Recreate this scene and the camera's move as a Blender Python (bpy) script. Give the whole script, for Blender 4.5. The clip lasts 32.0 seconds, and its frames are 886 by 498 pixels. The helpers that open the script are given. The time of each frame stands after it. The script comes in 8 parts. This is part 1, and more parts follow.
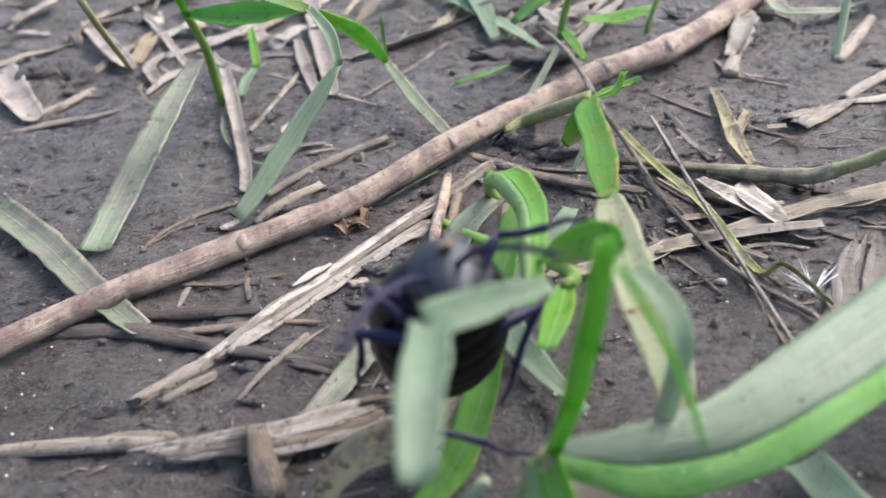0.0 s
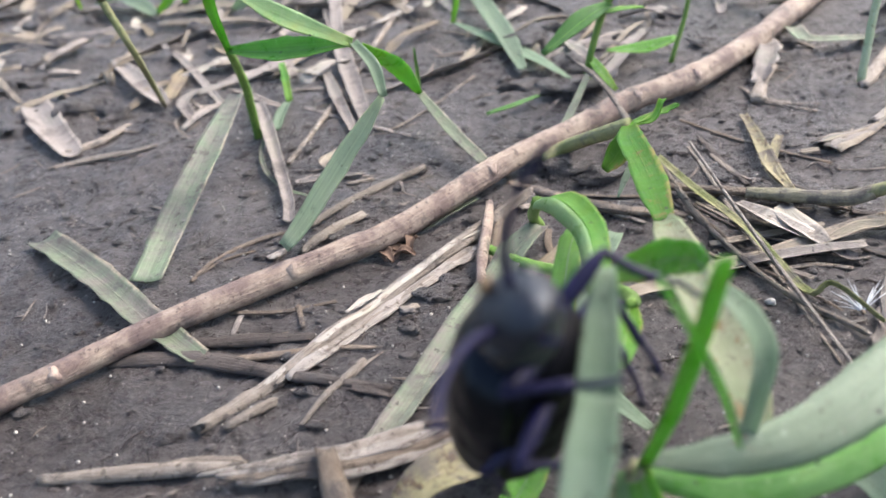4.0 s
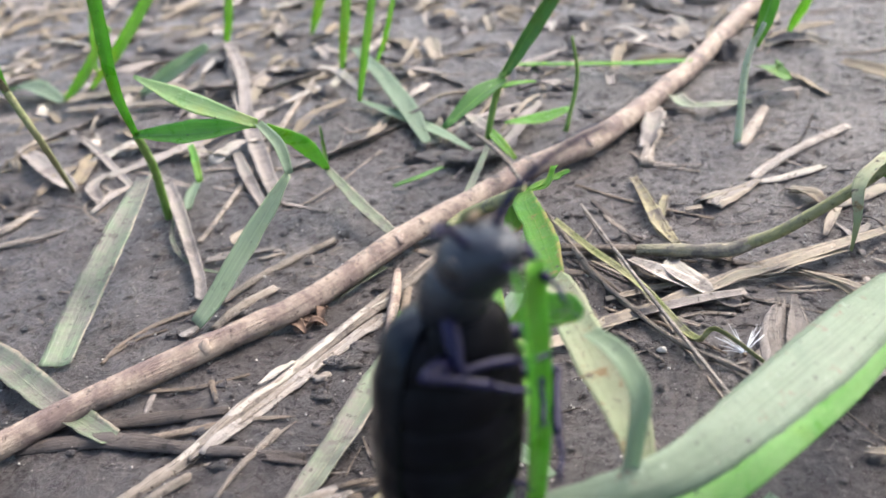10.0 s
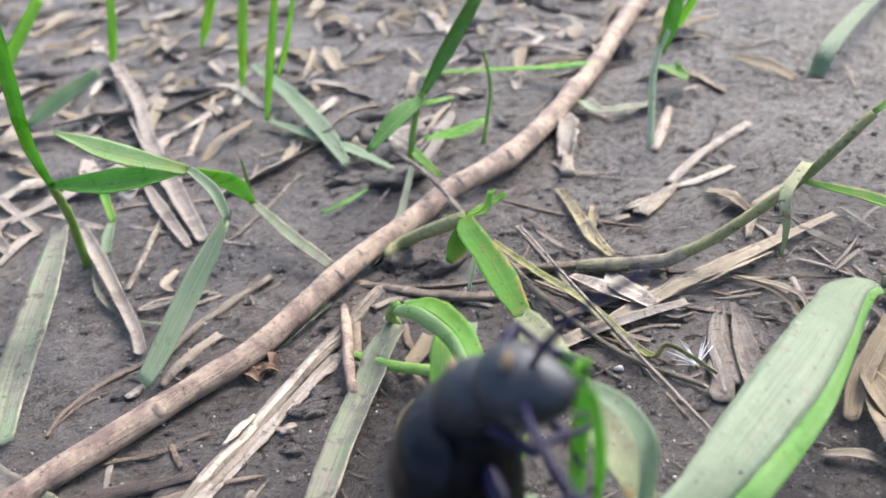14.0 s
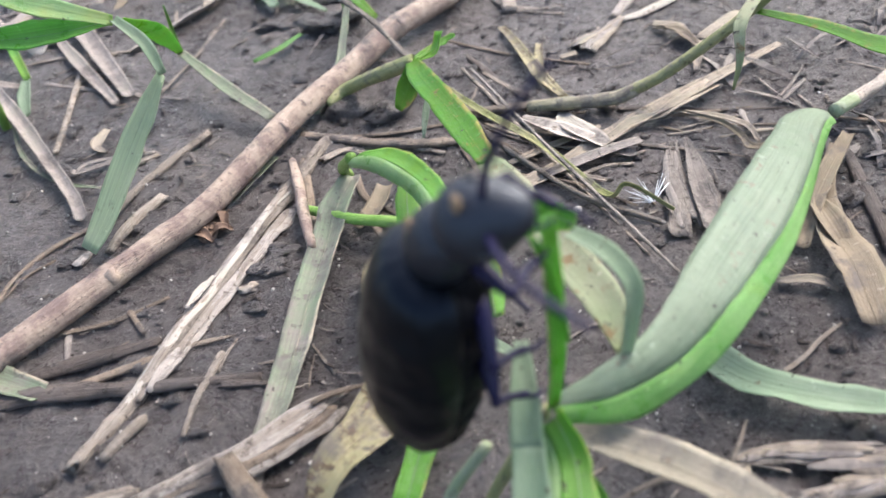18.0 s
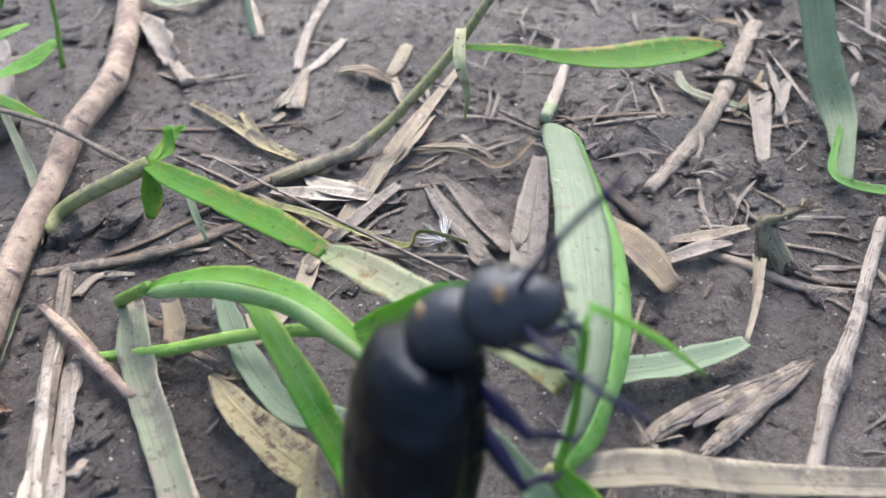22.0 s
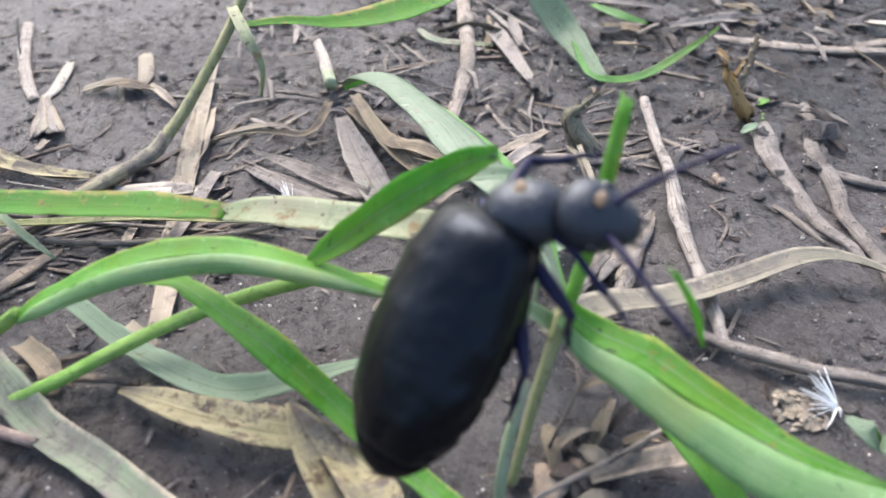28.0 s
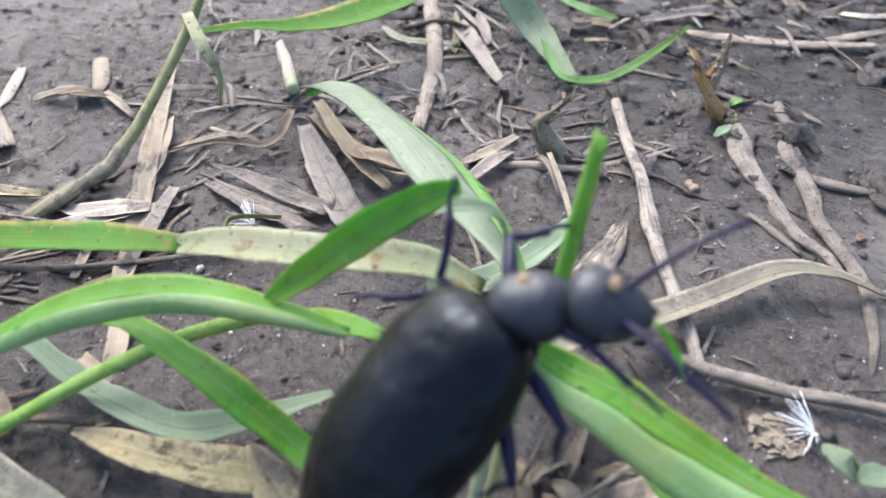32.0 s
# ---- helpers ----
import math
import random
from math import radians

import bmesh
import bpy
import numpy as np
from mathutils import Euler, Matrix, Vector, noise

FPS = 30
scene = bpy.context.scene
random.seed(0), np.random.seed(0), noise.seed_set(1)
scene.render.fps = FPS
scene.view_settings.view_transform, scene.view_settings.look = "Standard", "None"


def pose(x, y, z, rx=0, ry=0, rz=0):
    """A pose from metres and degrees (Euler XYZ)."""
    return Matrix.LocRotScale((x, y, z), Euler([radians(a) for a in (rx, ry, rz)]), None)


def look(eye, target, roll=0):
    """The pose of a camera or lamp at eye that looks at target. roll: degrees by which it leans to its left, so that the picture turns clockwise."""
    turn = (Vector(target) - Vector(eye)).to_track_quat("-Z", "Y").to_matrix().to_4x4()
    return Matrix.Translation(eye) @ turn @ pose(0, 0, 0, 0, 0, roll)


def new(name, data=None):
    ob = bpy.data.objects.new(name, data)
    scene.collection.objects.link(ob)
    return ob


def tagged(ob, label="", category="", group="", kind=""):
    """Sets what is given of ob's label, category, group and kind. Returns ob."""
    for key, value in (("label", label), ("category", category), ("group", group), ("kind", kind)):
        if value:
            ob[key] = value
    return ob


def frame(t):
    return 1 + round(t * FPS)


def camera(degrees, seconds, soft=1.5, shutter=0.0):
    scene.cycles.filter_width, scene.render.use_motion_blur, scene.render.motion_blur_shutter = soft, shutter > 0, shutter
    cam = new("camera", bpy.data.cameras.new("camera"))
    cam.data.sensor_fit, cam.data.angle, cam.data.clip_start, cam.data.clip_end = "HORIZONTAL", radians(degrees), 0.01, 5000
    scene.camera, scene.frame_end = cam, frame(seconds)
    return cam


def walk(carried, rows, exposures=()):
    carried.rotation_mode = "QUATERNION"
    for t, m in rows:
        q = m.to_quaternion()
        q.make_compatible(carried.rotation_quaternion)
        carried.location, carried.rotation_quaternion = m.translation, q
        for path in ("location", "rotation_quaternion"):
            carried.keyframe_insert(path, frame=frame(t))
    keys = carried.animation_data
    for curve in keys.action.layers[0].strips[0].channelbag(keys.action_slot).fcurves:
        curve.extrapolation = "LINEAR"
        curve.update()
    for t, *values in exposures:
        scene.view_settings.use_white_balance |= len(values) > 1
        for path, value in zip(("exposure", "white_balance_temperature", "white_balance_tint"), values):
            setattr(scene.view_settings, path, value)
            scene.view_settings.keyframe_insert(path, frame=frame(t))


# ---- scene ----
cam = camera(54.8, 32.0, soft=1.5)
METRES, EYE, TILT, LEAN, TURN = 0.12, 0.12 * 0.4677, -33.07, 5.19, 0.0
ROWS = [
    (0.0, 0.0, 0.0, 0.0, 0.0, 0.0, -0.0),
    (0.5, -0.0027, 0.0007, 0.0004, 0.23, 0.51, 0.07),
    (1.0, -0.0136, 0.0035, -0.0027, 0.2, 0.95, 0.12),
    (1.5, -0.0168, 0.0042, -0.0044, 0.31, 1.11, 0.39),
    (2.0, -0.0219, 0.0037, -0.004, 0.38, 1.56, 0.44),
    (2.5, -0.0286, -0.0048, -0.0034, 0.67, 1.77, 0.3),
    (4.5, -0.0477, -0.0161, -0.0084, 0.05, 2.28, 1.02),
    (5.0, -0.0444, -0.0199, -0.0108, -0.33, 2.45, 1.27),
    (5.5, -0.0354, -0.0259, -0.0118, -1.94, 3.54, 2.13),
    (6.0, -0.0332, -0.0269, -0.0148, -2.86, 4.17, 3.07),
    (6.5, -0.0354, -0.026, -0.0138, -2.79, 4.41, 2.95),
    (7.0, -0.0357, -0.0271, -0.0135, -2.81, 4.84, 3.03),
    (7.5, -0.0358, -0.031, -0.014, -3.31, 5.45, 3.27),
    (8.0, -0.0332, -0.0414, -0.0159, -3.72, 5.91, 3.54),
    (8.5, -0.0298, -0.0428, -0.0139, -3.48, 5.93, 3.56),
    (9.0, -0.0301, -0.0453, -0.0167, -3.48, 6.02, 3.69),
    (9.5, -0.0327, -0.0463, -0.0183, -4.04, 6.42, 4.21),
    (10.0, -0.0295, -0.0497, -0.0157, -4.65, 6.83, 4.08),
    (10.5, -0.0294, -0.0496, -0.0127, -4.4, 6.79, 3.51),
    (11.0, -0.0279, -0.0526, -0.0147, -4.33, 7.1, 3.68),
    (11.5, -0.0276, -0.0615, -0.0202, -4.47, 7.24, 4.08),
    (12.0, -0.0258, -0.0597, -0.019, -4.61, 7.24, 4.23),
    (12.5, -0.0335, -0.0554, -0.019, -5.9, 6.95, 4.91),
    (13.0, -0.0738, -0.0499, 0.0014, -8.31, 5.94, 6.46),
    (13.5, -0.0909, -0.0481, 0.0242, -10.36, 5.78, 7.87),
    (15.5, -0.0858, -0.0422, 0.0838, -14.82, -1.08, 12.17),
    (16.0, -0.1036, -0.0251, 0.0738, -15.82, -3.36, 11.63),
    (16.5, -0.1147, -0.0227, 0.0718, -16.74, -4.16, 11.65),
    (17.0, -0.113, -0.0223, 0.0623, -17.24, -5.38, 11.78),
    (17.5, -0.1151, -0.0193, 0.0592, -17.1, -5.92, 11.85),
    (18.0, -0.1213, -0.0243, 0.0573, -17.13, -6.52, 12.18),
    (18.5, -0.1167, -0.0293, 0.0517, -17.49, -6.58, 12.49),
    (19.0, -0.1184, -0.0283, 0.0562, -17.7, -7.29, 12.64),
    (19.5, -0.1199, -0.0351, 0.0509, -18.44, -8.29, 13.99),
    (20.0, -0.1411, -0.03, 0.0623, -20.63, -8.71, 15.0),
    (20.5, -0.1693, -0.0139, 0.0996, -25.55, -8.61, 14.77),
    (21.0, -0.2261, 0.0286, 0.1408, -33.87, -9.06, 19.12),
    (21.5, -0.2408, 0.0475, 0.1628, -40.06, -12.19, 21.77),
    (22.0, -0.2742, 0.0824, 0.1772, -48.24, -15.45, 24.37),
    (22.5, -0.3264, 0.1121, 0.1872, -52.19, -16.88, 25.34),
    (23.0, -0.3572, 0.1524, 0.1901, -57.94, -18.5, 27.91),
    (23.5, -0.3885, 0.1691, 0.1862, -61.3, -19.83, 28.46),
    (24.0, -0.4006, 0.1687, 0.1678, -64.73, -20.77, 29.61),
    (24.5, -0.4005, 0.1933, 0.1781, -67.88, -21.47, 30.44),
    (26.5, -0.4333, 0.2489, 0.1934, -75.01, -24.66, 31.38),
    (27.0, -0.4323, 0.2506, 0.1941, -76.88, -25.61, 31.44),
    (27.5, -0.4205, 0.2541, 0.1924, -78.23, -25.89, 31.35),
    (28.0, -0.4193, 0.2636, 0.1848, -78.56, -26.45, 31.72),
    (28.5, -0.4145, 0.2565, 0.1797, -79.19, -26.98, 31.88),
    (29.0, -0.4008, 0.2543, 0.1745, -79.54, -27.43, 31.96),
    (29.5, -0.3985, 0.2528, 0.1743, -79.62, -27.54, 31.86),
    (30.0, -0.3879, 0.2463, 0.183, -79.57, -27.75, 32.14),
    (30.5, -0.3805, 0.2506, 0.1863, -80.36, -28.57, 32.6),
    (31.0, -0.3926, 0.2541, 0.2087, -80.72, -28.8, 32.59),
    (31.5, -0.3983, 0.2544, 0.2078, -81.15, -28.78, 32.26),
    (32.0, -0.3746, 0.2506, 0.2, -80.7, -29.19, 31.94),
]
cam.data.dof.use_dof, cam.data.dof.focus_distance, cam.data.dof.aperture_fstop = True, 0.105, 34.0
walk(cam, [(t, pose(0, 0, EYE, TILT, LEAN, TURN) @ pose(METRES * x, METRES * y, METRES * z, 90 + pitch, roll, yaw)) for t, x, y, z, yaw, pitch, roll in ROWS], exposures=[(0.0, 1.55, 6600, 10), (5.0, 1.58, 6700, 10), (8.0, 1.67, 6800, 10), (13.0, 1.73, 6800, 10), (17.0, 1.64, 6600, 10), (19.0, 1.73, 6600, 10), (20.5, 1.73, 6550, 10), (22.0, 1.61, 6550, 10), (23.5, 1.56, 6550, 10), (27.0, 1.72, 6500, 10), (29.0, 1.75, 6500, 10), (32.0, 1.78, 6500, 10)])

# ---- light: an overcast sky ----
world = bpy.data.worlds.new("sky")
scene.world = world
world.use_nodes = True
wn = world.node_tree.nodes
sky = wn.new("ShaderNodeTexSky")
sky.sky_type, sky.sun_disc = "NISHITA", False
sky.sun_elevation, sky.sun_rotation = radians(52), radians(58)
sky.air_density, sky.dust_density, sky.ozone_density = 1.0, 4.0, 1.0
world.node_tree.links.new(sky.outputs[0], wn["Background"].inputs[0])
wn["Background"].inputs[1].default_value = 0.14
sun = new("sun", bpy.data.lights.new("sun", "SUN"))
sun.data.energy, sun.data.angle, sun.data.color = 1.35, radians(26), (1.0, 0.975, 0.95)
sun.matrix_world = look((0, 0, 3), (-1.99, -1.24, 0.0))

# ---- small tools (all lengths below are millimetres) ----
MM = 0.001


def noise1(x, y=0.0, z=0.0):
    return noise.noise(Vector((x, y, z)))


def gh(x, y):
    """Height of the mud at a place."""
    h = 0.9 * noise1(x / 26, y / 26, 3.1) + 0.95 * noise1(x / 9.5, y / 9.5, 7.7)
    lumps = abs(noise1(x / 4.2, y / 4.2, 1.3)) + 0.55 * abs(noise1(x / 2.0, y / 2.0, 5.9))
    crumbs = max(0.0, noise1(x / 1.25, y / 1.25, 8.8) - 0.18)
    return h + 0.85 * lumps + 0.7 * crumbs - 0.95


def spline(pts, n):
    """n + 1 points on a smooth curve through pts (any number of columns)."""
    p = np.array(pts, float)
    if len(p) == 2:
        return [p[0] + (p[1] - p[0]) * i / n for i in range(n + 1)]
    p = np.vstack([2 * p[0] - p[1], p, 2 * p[-1] - p[-2]])
    out, spans = [], len(p) - 3
    for i in range(n + 1):
        u = i / n * spans
        k = min(int(u), spans - 1)
        f = u - k
        a, b, c, d = p[k:k + 4]
        out.append(0.5 * (2 * b + (c - a) * f + (2 * a - 5 * b + 4 * c - d) * f * f + (3 * b - a - 3 * c + d) * f ** 3))
    return out


def mesh_of(name, verts, faces, origin, uv=None, smooth=True):
    me = bpy.data.meshes.new(name)
    v = (np.array(verts, float) - np.array(origin, float)) * MM
    me.from_pydata(v.tolist(), [], faces)
    if uv is not None:
        layer = me.uv_layers.new(name="UVMap")
        ids = np.empty(len(me.loops), int)
        me.loops.foreach_get("vertex_index", ids)
        layer.data.foreach_set("uv", np.array(uv, float)[ids].ravel())
    me.polygons.foreach_set("use_smooth", [smooth] * len(me.polygons))
    me.update()
    return me


def thing(name, at, label, category, group="", kind=""):
    ob = new(name)
    ob.location = [c * MM for c in at]
    ob.empty_display_size = 0.004
    ob["at"] = list(at)
    return tagged(ob, label, category, group, kind)


def part(name, shape, material, parent, label=""):
    """One mesh under a thing (or under a part of it). shape: verts, faces, uv in world millimetres."""
    top = parent
    while top.parent:
        top = top.parent
    me = mesh_of(name, shape[0], shape[1], list(top["at"]), shape[2] if len(shape) > 2 else None)
    me.materials.append(material)
    ob = new(name, me)
    ob.parent = parent
    return tagged(ob, label)


def single(name, shape, material, label, category, group="", kind=""):
    at = np.array(shape[0]).mean(axis=0)
    me = mesh_of(name, shape[0], shape[1], at, shape[2] if len(shape) > 2 else None)
    me.materials.append(material)
    ob = new(name, me)
    ob.location = [c * MM for c in at]
    return tagged(ob, label, category, group, kind)


def axes_along(path, side):
    """Tangent and side vectors along a path, carried without twist."""
    p = [np.array(q[:3]) for q in path]
    out, s = [], None
    for i in range(len(p)):
        t = p[min(i + 1, len(p) - 1)] - p[max(i - 1, 0)]
        t = t / (np.linalg.norm(t) + 1e-9)
        if s is None:
            s = np.cross(t, np.array(side, float))
            if np.linalg.norm(s) < 1e-3:
                s = np.cross(t, np.array((0.3, 1.0, 0.0)))
        s = s - t * s.dot(t)
        s = s / (np.linalg.norm(s) + 1e-9)
        out.append((t, s, np.cross(s, t)))
    return out


def ribbon(pts, widths, roll=(0, 0), fold=0.12, thick=0.16, edge=0.05, side=(0, 0, 1), seed=0, curl=0.0, step=1.3, shift=0.0):
    """A leaf blade along pts: a shallow channel with a thickness, wavy at its edges. shift moves it bodily across its own face."""
    rows = [list(p) + [w] for p, w in zip(pts, spline([[w] for w in widths], len(pts) - 1) if len(widths) != len(pts) else [[w] for w in widths])]
    rows = [r[:3] + [float(np.ravel(r[3])[0])] for r in rows]
    length = sum(math.dist(a[:3], b[:3]) for a, b in zip(rows, rows[1:]))
    n = max(10, min(70, int(length / step)))
    path = spline(rows, n)
    axes = axes_along(path, side)
    verts, faces, uv, k = [], [], [], 4
    for i, (q, (t, s, up)) in enumerate(zip(path, axes)):
        f = i / n
        a = radians(float(np.interp(f, np.linspace(0, 1, len(roll)), roll)))
        s, up = s * math.cos(a) + up * math.sin(a), up * math.cos(a) - s * math.sin(a)
        w = max(q[3], 0.12)
        for layer in (0, 1):
            for j in range(-k, k + 1):
                u = j / k
                jag = 1 + edge * (2.2 * noise1(i * step / 3.1, seed * 3.7, 5.0 * np.sign(u)) + 1.3 * noise1(i * step / 0.8, seed * 2.1, 9.0 * np.sign(u))) * abs(u) ** 3
                x = u * w / 2 * jag
                z = w * (fold * abs(u) ** 1.5 - curl * u * u * f) + edge * 1.8 * w * 0.3 * noise1(i * step / 4.0, seed * 1.9 + u, 2.0) * abs(u)
                z += (0.03 if j == 0 else 0.0) * min(1.0, w / 3) + shift - layer * thick * (1.0 - 0.55 * abs(u))
                verts.append(q[:3] + s * x + up * z)
                uv.append((0.5 + u / 2, f * length / 10))
    c = 2 * k + 1
    for i in range(n):
        a, b = i * 2 * c, (i + 1) * 2 * c
        for j in range(2 * k):
            faces.append((a + j, a + j + 1, b + j + 1, b + j))
            faces.append((a + c + j + 1, a + c + j, b + c + j, b + c + j + 1))
        faces.append((a + c, a, b, b + c))
        faces.append((a + c - 1, a + 2 * c - 1, b + 2 * c - 1, b + c - 1))
    for base, flip in ((0, False), (n * 2 * c, True)):
        for j in range(2 * k):
            f4 = (base + j, base + c + j, base + c + j + 1, base + j + 1)
            faces.append(f4[::-1] if flip else f4)
    return verts, faces, uv


def tube(pts, radii, flat=1.0, rough=0.08, ridges=0.06, ragged=0.6, sides=12, seed=0, step=1.0, knots=(), side=(0, 0, 1), taper=True):
    """A stalk, stick or twig: a ribbed, uneven round bar with broken ends."""
    rows = [list(p) + [float(r)] for p, r in zip(pts, [np.ravel(v)[0] for v in (spline([[r] for r in radii], len(pts) - 1) if len(radii) != len(pts) else [[r] for r in radii])])]
    length = sum(math.dist(a[:3], b[:3]) for a, b in zip(rows, rows[1:]))
    n = max(6, min(110, int(length / step)))
    path = spline(rows, n)
    axes = axes_along(path, side)
    verts, faces, uv = [], [], []
    for i, (q, (t, s, up)) in enumerate(zip(path, axes)):
        f = i / n
        swell = 1 + sum(g * math.exp(-((f - at) * length / 1.6) ** 2) for at, g in knots)
        for j in range(sides):
            a = 2 * math.pi * j / sides
            r = q[3] * swell * (1 + rough * 1.6 * noise1(i * step / 3.0 + seed, math.cos(a), math.sin(a)) + ridges * 2 * noise1(i * step / 40, 9 * math.cos(a) + seed, 9 * math.sin(a)))
            p = q[:3] + s * (r * math.cos(a)) + up * (r * flat * math.sin(a))
            if i in (0, n):
                p = p + t * ragged * q[3] * 2 * noise1(j * 1.7 + seed, i * 0.3, 4.4)
            verts.append(p)
            uv.append((abs(2 * j / sides - 1), f * length / 10))
    for i in range(n):
        a, b = i * sides, (i + 1) * sides
        for j in range(sides):
            k = (j + 1) % sides
            faces.append((a + j, a + k, b + k, b + j))
    faces.append(tuple(range(sides))[::-1])
    faces.append(tuple(n * sides + j for j in range(sides)))
    return verts, faces, uv


def lump(at, size, seed=0, rough=0.55, rings=8):
    """An uneven crumb or clod."""
    verts, faces, m = [], [], 2 * rings
    for i in range(rings + 1):
        th = math.pi * i / rings
        for j in range(m):
            ph = 2 * math.pi * j / m
            d = np.array((math.sin(th) * math.cos(ph), math.sin(th) * math.sin(ph), math.cos(th)))
            r = 1 + rough * 1.5 * noise.noise(Vector(d * 1.4) + Vector((seed * 7.1, 0, 0))) + rough * 0.6 * noise.noise(Vector(d * 3.5) + Vector((0, seed * 3.3, 0)))
            verts.append(np.array(at) + d * r * np.array(size) / 2)
    for i in range(rings):
        for j in range(m):
            k = (j + 1) % m
            faces.append((i * m + j, (i + 1) * m + j, (i + 1) * m + k, i * m + k))
    return verts, faces


def ball(at, size, turn=None, rings=10, power=1.0):
    """A smooth ellipsoid, turned by a matrix about its middle."""
    verts, faces, m = [], [], 2 * rings
    for i in range(rings + 1):
        th = math.pi * i / rings
        for j in range(m):
            ph = 2 * math.pi * j / m
            d = Vector((math.sin(th) * math.cos(ph) * size[0] / 2, math.sin(th) * math.sin(ph) * size[1] / 2, math.cos(th) * size[2] / 2))
            verts.append(np.array(at) + np.array(turn @ d if turn else d))
    for i in range(rings):
        for j in range(m):
            k = (j + 1) % m
            faces.append((i * m + j, (i + 1) * m + j, (i + 1) * m + k, i * m + k))
    return verts, faces


def join(*shapes):
    verts, faces, uv = [], [], []
    for s in shapes:
        k = len(verts)
        verts += list(s[0])
        faces += [tuple(i + k for i in f) for f in s[1]]
        uv += list(s[2]) if len(s) > 2 else [(0.5, 0.5)] * len(s[0])
    return verts, faces, uv


def on_mud(pts):
    """Lays points (x, y, height above the mud) on the uneven mud."""
    return [(x, y, gh(x, y) + h) for x, y, h in pts]


# ---- materials ----
def nodes_of(name):
    m = bpy.data.materials.new(name)
    m.use_nodes = True
    return m, m.node_tree.nodes, m.node_tree.links, m.node_tree.nodes["Principled BSDF"]


def ramp(ns, ls, fac, stops):
    r = ns.new("ShaderNodeValToRGB")
    while len(r.color_ramp.elements) < len(stops):
        r.color_ramp.elements.new(0.5)
    for e, (pos, col) in zip(r.color_ramp.elements, stops):
        e.position, e.color = pos, (*col, 1)
    ls.new(fac, r.inputs[0])
    return r.outputs[0]


def noise_node(ns, ls, scale, detail=4, rough=0.55, coord=None, stretch=None):
    n = ns.new("ShaderNodeTexNoise")
    n.inputs["Scale"].default_value, n.inputs["Detail"].default_value, n.inputs["Roughness"].default_value = scale, detail, rough
    if coord is not None:
        if stretch:
            mp = ns.new("ShaderNodeMapping")
            mp.inputs["Scale"].default_value = stretch
            ls.new(coord, mp.inputs[0])
            coord = mp.outputs[0]
        ls.new(coord, n.inputs[0])
    return n.outputs[0]


def mixed(ns, ls, fac, a, b, mode="MIX"):
    n = ns.new("ShaderNodeMix")
    n.data_type, n.blend_type = "RGBA", mode
    for sock, v in ((n.inputs[0], fac), (n.inputs[6], a), (n.inputs[7], b)):
        if isinstance(v, bpy.types.NodeSocket):
            ls.new(v, sock)
        else:
            sock.default_value = v if not isinstance(v, tuple) else (*v, 1)
    return n.outputs[2]


def bumped(ns, ls, bsdf, height, strength, dist):
    b = ns.new("ShaderNodeBump")
    b.inputs["Strength"].default_value, b.inputs["Distance"].default_value = strength, dist
    ls.new(height, b.inputs["Height"])
    ls.new(b.outputs[0], bsdf.inputs["Normal"])


def varied(ns, ls, col, amount):
    """A little lighter or darker from one thing to the next."""
    info = ns.new("ShaderNodeObjectInfo")
    v = ns.new("ShaderNodeMapRange")
    v.inputs[3].default_value, v.inputs[4].default_value = 1 - amount, 1 + amount
    ls.new(info.outputs["Random"], v.inputs[0])
    hs = ns.new("ShaderNodeHueSaturation")
    ls.new(v.outputs[0], hs.inputs["Value"])
    ls.new(col, hs.inputs["Color"])
    return hs.outputs[0]


